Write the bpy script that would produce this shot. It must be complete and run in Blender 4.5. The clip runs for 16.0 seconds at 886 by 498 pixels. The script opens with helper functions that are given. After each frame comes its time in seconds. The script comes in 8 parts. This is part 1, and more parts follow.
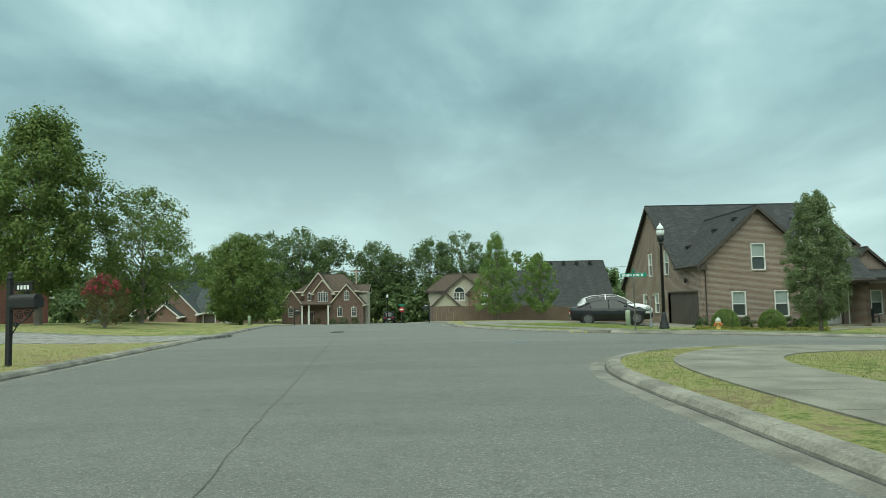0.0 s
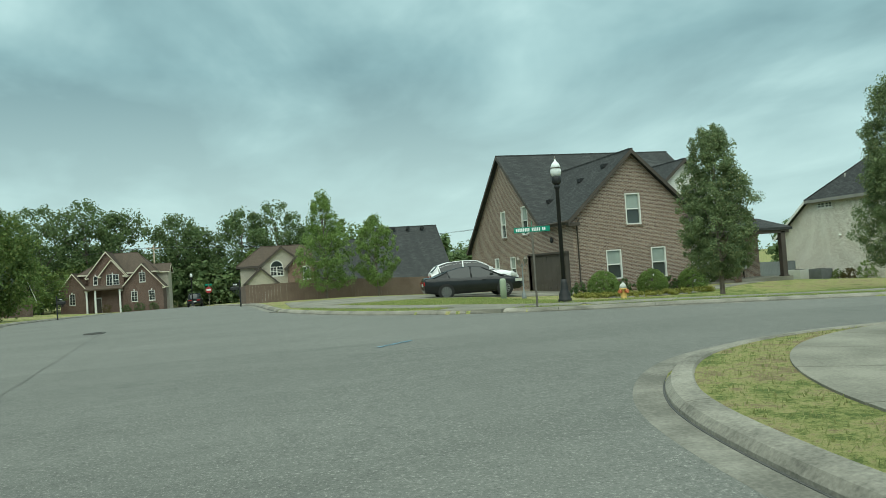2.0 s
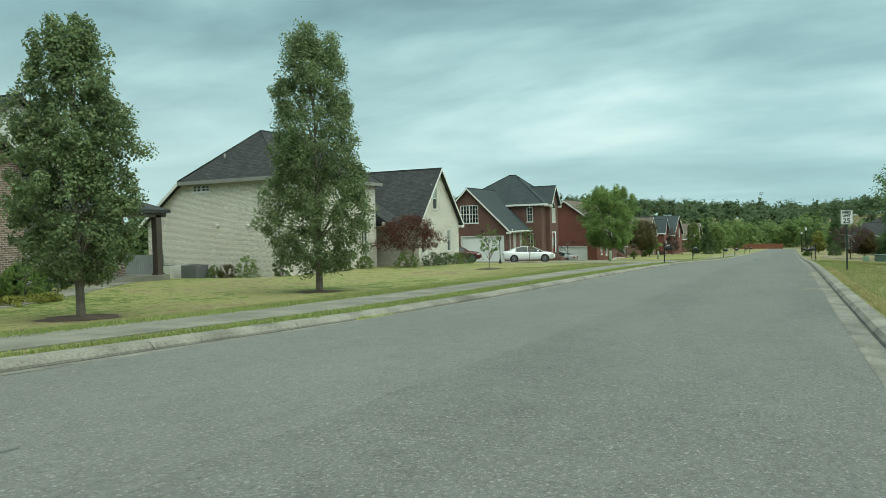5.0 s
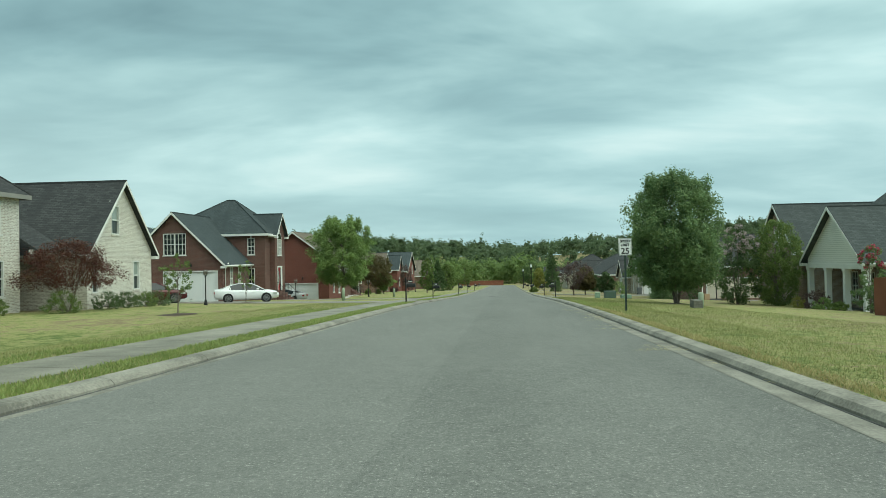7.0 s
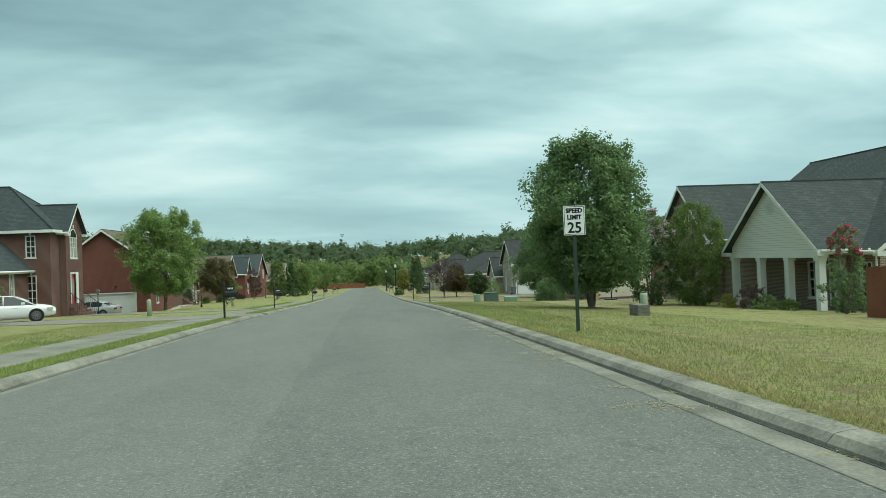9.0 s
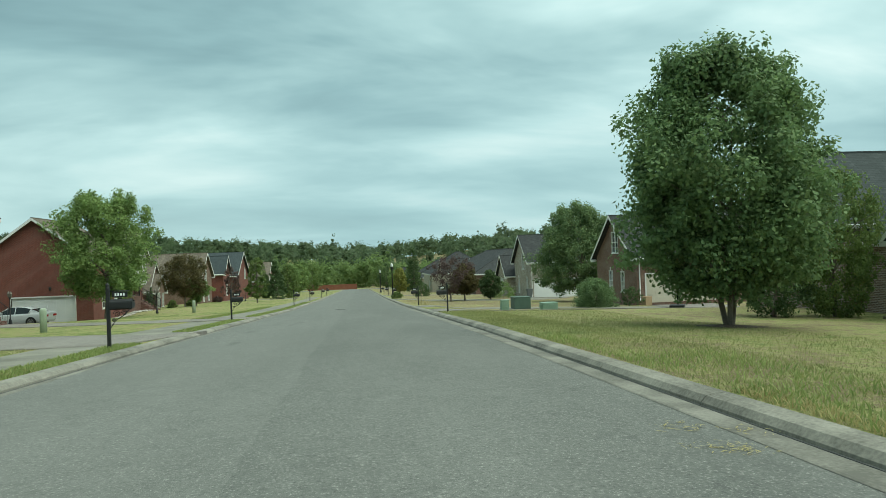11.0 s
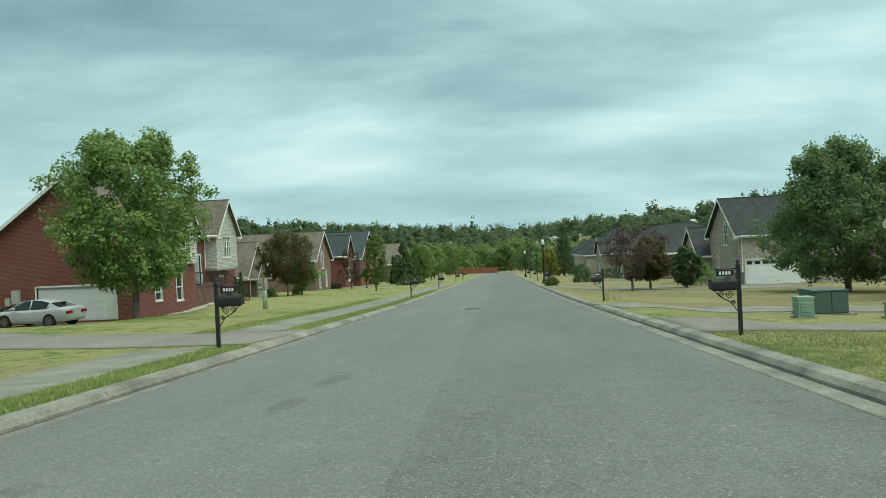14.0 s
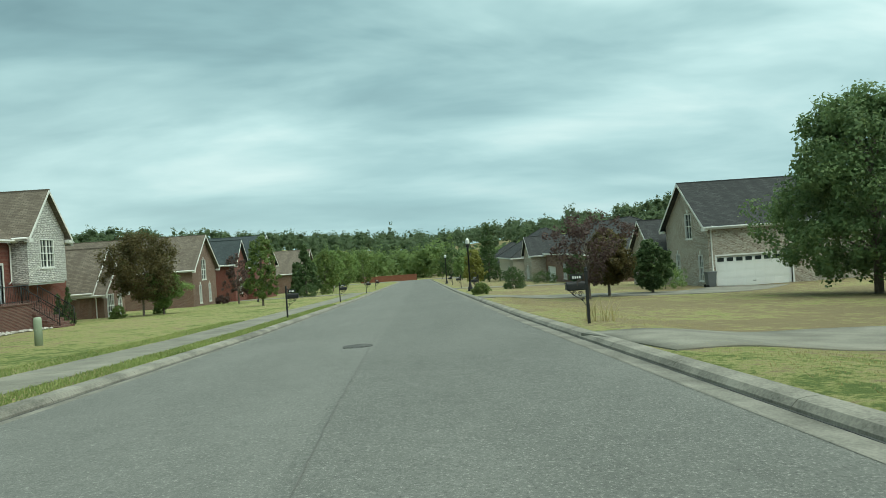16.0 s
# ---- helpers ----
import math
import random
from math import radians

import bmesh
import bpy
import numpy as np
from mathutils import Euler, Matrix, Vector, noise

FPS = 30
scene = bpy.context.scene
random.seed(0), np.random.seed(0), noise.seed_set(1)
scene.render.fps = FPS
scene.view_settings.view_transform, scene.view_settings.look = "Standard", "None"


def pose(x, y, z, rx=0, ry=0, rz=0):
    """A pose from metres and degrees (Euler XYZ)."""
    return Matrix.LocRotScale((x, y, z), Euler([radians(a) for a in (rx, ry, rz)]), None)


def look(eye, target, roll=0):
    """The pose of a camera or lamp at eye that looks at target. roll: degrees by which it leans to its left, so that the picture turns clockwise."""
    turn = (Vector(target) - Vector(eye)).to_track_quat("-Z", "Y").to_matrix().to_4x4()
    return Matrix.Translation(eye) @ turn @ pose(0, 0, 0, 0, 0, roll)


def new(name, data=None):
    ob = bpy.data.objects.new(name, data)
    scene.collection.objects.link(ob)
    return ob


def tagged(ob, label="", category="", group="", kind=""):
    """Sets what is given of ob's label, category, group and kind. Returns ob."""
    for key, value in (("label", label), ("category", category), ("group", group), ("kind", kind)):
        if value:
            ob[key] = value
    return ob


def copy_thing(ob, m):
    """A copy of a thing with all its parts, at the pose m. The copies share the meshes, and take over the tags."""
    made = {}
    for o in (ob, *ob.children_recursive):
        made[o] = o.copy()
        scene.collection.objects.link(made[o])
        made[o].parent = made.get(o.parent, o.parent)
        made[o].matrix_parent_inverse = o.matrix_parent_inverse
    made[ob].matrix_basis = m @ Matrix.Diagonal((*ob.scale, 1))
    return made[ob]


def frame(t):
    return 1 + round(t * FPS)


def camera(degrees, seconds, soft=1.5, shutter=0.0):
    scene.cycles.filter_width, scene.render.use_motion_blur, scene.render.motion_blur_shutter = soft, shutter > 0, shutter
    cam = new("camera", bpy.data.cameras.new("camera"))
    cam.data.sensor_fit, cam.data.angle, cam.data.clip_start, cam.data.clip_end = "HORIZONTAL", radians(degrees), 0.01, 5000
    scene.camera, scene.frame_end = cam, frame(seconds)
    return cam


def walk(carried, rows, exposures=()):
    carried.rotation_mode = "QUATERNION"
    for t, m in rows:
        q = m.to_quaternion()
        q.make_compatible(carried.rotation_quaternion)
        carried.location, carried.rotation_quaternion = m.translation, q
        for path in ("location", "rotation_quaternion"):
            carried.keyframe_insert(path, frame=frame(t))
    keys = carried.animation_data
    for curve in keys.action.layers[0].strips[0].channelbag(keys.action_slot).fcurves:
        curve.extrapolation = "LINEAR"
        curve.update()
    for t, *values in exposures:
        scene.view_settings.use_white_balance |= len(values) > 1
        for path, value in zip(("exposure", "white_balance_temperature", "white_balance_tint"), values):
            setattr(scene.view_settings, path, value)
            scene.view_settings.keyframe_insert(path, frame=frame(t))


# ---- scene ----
# camera ---------------------------------------------------------------
cam = camera(62.78, 16.0, soft=0.65)
PATH = [
    (0.0, -0.000, 0.000, 1.320, -1.30, 4.32, 1.22),
    (0.5, -0.061, 2.761, 1.348, -2.97, 3.89, 1.41),
    (1.0, -0.069, 5.327, 1.374, -5.86, 3.23, 2.11),
    (1.5, 0.020, 7.816, 1.398, -10.07, 2.42, 3.07),
    (2.0, 0.261, 10.123, 1.408, -15.61, 1.45, 3.99),
    (2.5, 0.763, 12.357, 1.398, -22.31, 0.44, 4.61),
    (3.0, 1.553, 14.557, 1.367, -29.99, -0.47, 4.58),
    (3.5, 2.679, 16.572, 1.335, -38.58, -1.20, 3.76),
    (4.0, 4.194, 18.378, 1.304, -47.51, -1.70, 2.78),
    (4.5, 5.927, 19.922, 1.271, -56.40, -1.88, 1.94),
    (5.0, 7.949, 21.219, 1.253, -64.39, -1.71, 1.58),
    (7.5, 20.604, 23.451, 0.813, -88.89, 0.99, 1.45),
    (8.0, 23.618, 23.410, 0.726, -92.62, 0.81, 2.03),
    (8.5, 26.703, 23.400, 0.646, -95.49, 0.53, 2.26),
    (11.0, 42.934, 23.463, 0.162, -96.70, 0.64, 2.12),
    (11.5, 46.338, 23.469, 0.070, -93.24, 0.72, 1.97),
    (12.0, 49.733, 23.526, -0.043, -89.24, 0.71, 1.68),
    (12.5, 53.105, 23.557, -0.167, -85.84, 0.57, 1.42),
    (13.0, 56.490, 23.590, -0.287, -84.07, 0.32, 1.41),
    (13.5, 59.834, 23.627, -0.417, -84.20, 0.04, 1.88),
    (14.0, 63.179, 23.620, -0.554, -85.68, -0.20, 2.73),
    (14.5, 66.537, 23.543, -0.700, -87.87, -0.36, 3.51),
    (15.0, 69.841, 23.493, -0.846, -90.05, -0.39, 3.93),
    (15.5, 73.185, 23.395, -0.994, -91.49, -0.24, 3.95),
    (16.0, 76.542, 23.316, -1.140, -92.03, 0.03, 3.88),
]
walk(cam, [(t, pose(x, y, z, 90 + pitch, roll, yaw)) for t, x, y, z, yaw, pitch, roll in PATH],
     exposures=((0.0, 0.0), (16.0, 0.0)))

# world and sun --------------------------------------------------------
SKY_STRENGTH, SUN_STRENGTH = 1.28, 3.7
world = bpy.data.worlds.new("world")
scene.world = world
world.use_nodes = True
wt = world.node_tree
wt.nodes.clear()


def ramp(tree, stops, source=None):
    n = tree.nodes.new("ShaderNodeValToRGB")
    while len(n.color_ramp.elements) < len(stops):
        n.color_ramp.elements.new(0.5)
    for e, (p, c) in zip(n.color_ramp.elements, stops):
        e.position, e.color = p, (*c, 1) if len(c) == 3 else c
    if source is not None:
        tree.links.new(source, n.inputs[0])
    return n


def mixc(tree, fac, a, b, blend="MIX"):
    n = tree.nodes.new("ShaderNodeMix")
    n.data_type, n.blend_type = "RGBA", blend
    for socket, value in ((n.inputs[0], fac), (n.inputs[6], a), (n.inputs[7], b)):
        if isinstance(value, bpy.types.NodeSocket):
            tree.links.new(value, socket)
        else:
            socket.default_value = value if not isinstance(value, tuple) or len(value) == 4 else (*value, 1)
    return n.outputs[2]


def mathn(tree, op, a, b=0.0):
    n = tree.nodes.new("ShaderNodeMath")
    n.operation = op
    for socket, value in zip(n.inputs, (a, b)):
        if isinstance(value, bpy.types.NodeSocket):
            tree.links.new(value, socket)
        else:
            socket.default_value = value
    return n.outputs[0]


# an overcast sky: a Nishita sky behind two layers of streaky cloud
tc = wt.nodes.new("ShaderNodeTexCoord")
sep = wt.nodes.new("ShaderNodeSeparateXYZ")
wt.links.new(tc.outputs["Generated"], sep.inputs[0])
up = mathn(wt, "ADD", mathn(wt, "MAXIMUM", sep.outputs[2], 0.0), 0.19)
comb = wt.nodes.new("ShaderNodeCombineXYZ")
wt.links.new(mathn(wt, "DIVIDE", sep.outputs[0], up), comb.inputs[0])
wt.links.new(mathn(wt, "DIVIDE", sep.outputs[1], up), comb.inputs[1])


def cloud(scale, turn, place, detail, rough):
    m = wt.nodes.new("ShaderNodeMapping")
    m.inputs["Scale"].default_value = scale
    m.inputs["Rotation"].default_value = (0, 0, radians(turn))
    m.inputs["Location"].default_value = place
    wt.links.new(comb.outputs[0], m.inputs[0])
    n = wt.nodes.new("ShaderNodeTexNoise")
    n.inputs["Scale"].default_value, n.inputs["Detail"].default_value = 1.0, detail
    n.inputs["Roughness"].default_value, n.inputs["Distortion"].default_value = rough, 0.35
    wt.links.new(m.outputs[0], n.inputs["Vector"])
    return n.outputs[0]


sky = wt.nodes.new("ShaderNodeTexSky")
sky.sky_type, sky.sun_disc = "NISHITA", False
sky.sun_elevation, sky.sun_rotation = radians(62), radians(207)
sky_c = mixc(wt, 1.0, sky.outputs[0], (0.05, 0.05, 0.05), "MULTIPLY")
big = cloud((0.62, 0.40, 1), 24, (3.1, 1.7, 0), 4.0, 0.5)
fine = cloud((1.7, 1.0, 1), 31, (0.4, 7.7, 2), 5.0, 0.52)
# thin bright breaks drawn out towards the horizon
wisp_up = mathn(wt, "ADD", mathn(wt, "MAXIMUM", sep.outputs[2], 0.0), 0.075)
wisp_c = wt.nodes.new("ShaderNodeCombineXYZ")
wt.links.new(mathn(wt, "DIVIDE", sep.outputs[0], wisp_up), wisp_c.inputs[0])
wt.links.new(mathn(wt, "DIVIDE", sep.outputs[1], wisp_up), wisp_c.inputs[1])
wisp_n = wt.nodes.new("ShaderNodeTexNoise")
wisp_n.inputs["Scale"].default_value, wisp_n.inputs["Detail"].default_value, wisp_n.inputs["Roughness"].default_value = 0.62, 5.0, 0.5
wt.links.new(wisp_c.outputs[0], wisp_n.inputs["Vector"])
wisp = wisp_n.outputs[0]
dens = mathn(wt, "ADD", mathn(wt, "ADD", mathn(wt, "MULTIPLY", big, 0.50), mathn(wt, "MULTIPLY", fine, 0.36)), mathn(wt, "MULTIPLY", wisp, 0.14))


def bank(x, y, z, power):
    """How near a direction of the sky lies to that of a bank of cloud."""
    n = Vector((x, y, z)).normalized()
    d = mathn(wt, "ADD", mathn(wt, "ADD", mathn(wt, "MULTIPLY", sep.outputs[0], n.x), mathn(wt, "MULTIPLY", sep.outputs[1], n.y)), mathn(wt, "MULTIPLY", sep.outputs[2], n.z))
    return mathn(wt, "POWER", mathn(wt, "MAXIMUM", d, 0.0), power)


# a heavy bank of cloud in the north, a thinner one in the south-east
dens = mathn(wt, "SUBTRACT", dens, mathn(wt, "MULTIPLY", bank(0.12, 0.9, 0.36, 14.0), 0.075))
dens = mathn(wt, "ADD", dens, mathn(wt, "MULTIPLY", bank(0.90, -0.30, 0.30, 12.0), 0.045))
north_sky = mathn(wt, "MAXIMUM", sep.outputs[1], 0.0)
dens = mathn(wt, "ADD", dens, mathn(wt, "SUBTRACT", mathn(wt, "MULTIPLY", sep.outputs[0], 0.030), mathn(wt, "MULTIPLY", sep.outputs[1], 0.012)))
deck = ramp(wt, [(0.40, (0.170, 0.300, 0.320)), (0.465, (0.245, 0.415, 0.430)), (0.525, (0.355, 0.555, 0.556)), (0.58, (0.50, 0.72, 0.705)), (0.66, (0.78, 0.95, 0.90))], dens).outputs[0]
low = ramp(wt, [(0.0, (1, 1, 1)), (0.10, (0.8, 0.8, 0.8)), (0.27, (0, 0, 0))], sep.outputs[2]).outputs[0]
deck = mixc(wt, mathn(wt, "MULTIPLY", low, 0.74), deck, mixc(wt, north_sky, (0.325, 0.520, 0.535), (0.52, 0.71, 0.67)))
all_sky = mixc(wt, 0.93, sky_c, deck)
bg = wt.nodes.new("ShaderNodeBackground")
bg.inputs[1].default_value = SKY_STRENGTH
wt.links.new(all_sky, bg.inputs[0])
wo = wt.nodes.new("ShaderNodeOutputWorld")
wt.links.new(bg.outputs[0], wo.inputs[0])

sun_data = bpy.data.lights.new("sun", "SUN")
sun_data.energy, sun_data.angle, sun_data.color = SUN_STRENGTH, radians(85), (0.93, 1.0, 0.87)
sun = new("sun", sun_data)
sun.matrix_world = look((0, 0, 60), (14, 27, 0))

# materials ------------------------------------------------------------


def material(name, base, rough=0.85, metal=0.0, spec=0.3):
    m = bpy.data.materials.new(name)
    m.use_nodes = True
    t = m.node_tree
    b = t.nodes["Principled BSDF"]
    b.inputs["Base Color"].default_value = (*base, 1)
    b.inputs["Roughness"].default_value, b.inputs["Metallic"].default_value = rough, metal
    b.inputs["Specular IOR Level"].default_value = spec
    return m, t, b


def coords(t, kind="Object", scale=(1, 1, 1)):
    tcn = t.nodes.new("ShaderNodeTexCoord")
    m = t.nodes.new("ShaderNodeMapping")
    m.inputs["Scale"].default_value = scale
    t.links.new(tcn.outputs[kind], m.inputs[0])
    return m.outputs[0]


def noisy(t, vec, scale, detail=4.0, rough=0.55):
    n = t.nodes.new("ShaderNodeTexNoise")
    n.inputs["Scale"].default_value, n.inputs["Detail"].default_value, n.inputs["Roughness"].default_value = scale, detail, rough
    t.links.new(vec, n.inputs["Vector"])
    return n.outputs[0]


def bumped(t, b, height, strength=0.3, distance=0.02):
    n = t.nodes.new("ShaderNodeBump")
    n.inputs["Strength"].default_value, n.inputs["Distance"].default_value = strength, distance
    t.links.new(height, n.inputs["Height"])
    t.links.new(n.outputs[0], b.inputs["Normal"])


def mottled(name, c0, c1, scale=1.5, fine=40.0, rough=0.85, bump=0.2, kind="Object", contrast=(0.3, 0.7), spec=0.3, metal=0.0):
    """Two tones blended by a broad and a fine noise."""
    m, t, b = material(name, c0, rough, metal, spec)
    v = coords(t, kind)
    a, f = noisy(t, v, scale, 5), noisy(t, v, fine, 3)
    s = mathn(t, "ADD", mathn(t, "MULTIPLY", a, 0.65), mathn(t, "MULTIPLY", f, 0.35))
    t.links.new(ramp(t, [(contrast[0], c0), (contrast[1], c1)], s).outputs[0], b.inputs["Base Color"])
    if bump:
        bumped(t, b, f, bump, 0.01)
    return m


def brick(name, c0, c1, mortar, c2=None, grime=0.25, unit=(0.21, 0.075)):
    """Running-bond brick on wall coordinates in metres."""
    m, t, b = material(name, c0, 0.9)
    v = coords(t, "UV")
    n = t.nodes.new("ShaderNodeTexBrick")
    n.inputs["Scale"].default_value = 1.0
    n.inputs["Brick Width"].default_value, n.inputs["Row Height"].default_value = unit
    n.inputs["Mortar Size"].default_value, n.inputs["Mortar Smooth"].default_value = 0.011, 0.3
    n.inputs["Color1"].default_value, n.inputs["Color2"].default_value, n.inputs["Mortar"].default_value = (*c0, 1), (*c1, 1), (*mortar, 1)
    n.inputs["Bias"].default_value = 0.0
    t.links.new(v, n.inputs["Vector"])
    sc = coords(t, "UV", (4.76, 13.3, 1))
    wn = t.nodes.new("ShaderNodeTexNoise")
    wn.inputs["Scale"].default_value, wn.inputs["Detail"].default_value = 1.3, 2.0
    t.links.new(sc, wn.inputs["Vector"])
    col = mixc(t, ramp(t, [(0.50, (0, 0, 0)), (0.56, (1, 1, 1))], wn.outputs[0]).outputs[0], n.outputs[0], c2 or c1)
    col = mixc(t, mathn(t, "SUBTRACT", 1.0, n.outputs[1]), mortar, col)
    big_n = noisy(t, v, 0.5, 4)
    col = mixc(t, mathn(t, "MULTIPLY", ramp(t, [(0.35, (1, 1, 1)), (0.7, (0, 0, 0))], big_n).outputs[0], grime), col, tuple(0.55 * c for c in c0))
    t.links.new(col, b.inputs["Base Color"])
    bumped(t, b, mathn(t, "SUBTRACT", 1.0, n.outputs[1]), 0.8, 0.012)
    return m


def shingle(name, c0, c1, c2):
    """Asphalt shingles in courses down the slope, with streaks."""
    m, t, b = material(name, c0, 0.95, 0.0, 0.1)
    v = coords(t, "UV")
    n = t.nodes.new("ShaderNodeTexBrick")
    n.inputs["Scale"].default_value = 1.0
    n.inputs["Brick Width"].default_value, n.inputs["Row Height"].default_value = 0.33, 0.14
    n.inputs["Mortar Size"].default_value = 0.012
    n.inputs["Color1"].default_value, n.inputs["Color2"].default_value = (*c0, 1), (*c1, 1)
    n.inputs["Mortar"].default_value = tuple(0.45 * c for c in c0) + (1,)
    t.links.new(v, n.inputs["Vector"])
    streak = noisy(t, coords(t, "UV", (1.2, 0.16, 1)), 1.0, 5, 0.6)
    col = mixc(t, ramp(t, [(0.42, (0, 0, 0)), (0.72, (1, 1, 1))], streak).outputs[0], n.outputs[0], c2)
    grit = noisy(t, v, 60, 2)
    col = mixc(t, mathn(t, "MULTIPLY", grit, 0.5), col, tuple(1.5 * c for c in c0))
    t.links.new(col, b.inputs["Base Color"])
    bumped(t, b, n.outputs[1], 0.6, -0.01)
    return m


def siding(name, c):
    m, t, b = material(name, c, 0.55)
    v = coords(t, "UV")
    s = t.nodes.new("ShaderNodeSeparateXYZ")
    t.links.new(v, s.inputs[0])
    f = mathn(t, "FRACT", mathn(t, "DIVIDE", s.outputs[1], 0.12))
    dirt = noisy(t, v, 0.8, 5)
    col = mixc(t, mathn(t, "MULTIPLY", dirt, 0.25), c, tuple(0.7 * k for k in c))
    # lap lines drawn as a darker band in the colour, top of each course
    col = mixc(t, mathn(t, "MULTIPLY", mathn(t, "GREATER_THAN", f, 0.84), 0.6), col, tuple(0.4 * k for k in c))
    t.links.new(col, b.inputs["Base Color"])
    bumped(t, b, f, 0.9, 0.02)
    return m


def leafy(name, dark, light, dry=None, thin=0.4):
    """Foliage: each leaf has its own tone and lets some light through."""
    m, t, b = material(name, dark, 0.6, 0.0, 0.25)
    g = t.nodes.new("ShaderNodeNewGeometry")
    stops = [(0.0, dark), (0.75, light)] + ([(0.97, dry)] if dry else [])
    c = ramp(t, stops, g.outputs["Random Per Island"]).outputs[0]
    v = coords(t, "Object")
    patch = noisy(t, v, 0.55, 3)
    c = mixc(t, ramp(t, [(0.35, (0, 0, 0)), (0.65, (0.7, 0.7, 0.7))], patch).outputs[0], c, tuple(1.25 * k for k in light))
    t.links.new(c, b.inputs["Base Color"])
    tr = t.nodes.new("ShaderNodeBsdfTranslucent")
    t.links.new(c, tr.inputs[0])
    mx = t.nodes.new("ShaderNodeMixShader")
    mx.inputs[0].default_value = thin
    t.links.new(b.outputs[0], mx.inputs[1])
    t.links.new(tr.outputs[0], mx.inputs[2])
    t.links.new(mx.outputs[0], t.nodes["Material Output"].inputs[0])
    return m


def lawn_material():
    """Mown grass: green and straw in broad patches, tufts and blades; drier on the south side."""
    m, t, b = material("lawn", (0.16, 0.16, 0.05), 0.95, 0.0, 0.1)
    v = coords(t, "Object")
    sp = t.nodes.new("ShaderNodeSeparateXYZ")
    t.links.new(v, sp.inputs[0])
    a = noisy(t, v, 0.13, 6, 0.65)
    f = noisy(t, v, 1.1, 7, 0.78)
    g = noisy(t, coords(t, "Object", (1, 1.5, 1)), 13, 6, 0.85)
    h = noisy(t, v, 4.2, 5, 0.8)
    a, f, h = (mathn(t, "ADD", mathn(t, "MULTIPLY", mathn(t, "SUBTRACT", q, 0.5), k), 0.5) for q, k in ((a, 1.4), (f, 1.9), (h, 1.9)))
    s = mathn(t, "ADD", mathn(t, "ADD", mathn(t, "MULTIPLY", a, 0.28), mathn(t, "MULTIPLY", h, 0.24)), mathn(t, "ADD", mathn(t, "MULTIPLY", f, 0.28), mathn(t, "MULTIPLY", g, 0.20)))
    south = ramp(t, [(0.0, (1, 1, 1)), (0.45, (1, 1, 1)), (0.62, (0, 0, 0))], mathn(t, "DIVIDE", mathn(t, "SUBTRACT", sp.outputs[1], 14.0), 10.0)).outputs[0]
    east = ramp(t, [(0.0, (0.25, 0.25, 0.25)), (0.7, (0.25, 0.25, 0.25)), (1.0, (1, 1, 1))], mathn(t, "DIVIDE", sp.outputs[0], 95.0)).outputs[0]
    s = mathn(t, "ADD", s, mathn(t, "MULTIPLY", mathn(t, "MULTIPLY", south, east), 0.072))
    s = mathn(t, "ADD", mathn(t, "MULTIPLY", mathn(t, "SUBTRACT", s, 0.49), 1.35), 0.485)
    c = ramp(t, [(0.395, (0.112, 0.150, 0.048)), (0.455, (0.205, 0.232, 0.078)), (0.50, (0.290, 0.292, 0.115)), (0.545, (0.330, 0.298, 0.142)), (0.60, (0.23, 0.182, 0.106))], s).outputs[0]
    c = mixc(t, mathn(t, "MULTIPLY", ramp(t, [(0.36, (1, 1, 1)), (0.5, (0, 0, 0))], g).outputs[0], 0.6), c, (0.065, 0.085, 0.03))
    t.links.new(c, b.inputs["Base Color"])
    bumped(t, b, g, 0.8, 0.05)
    return m


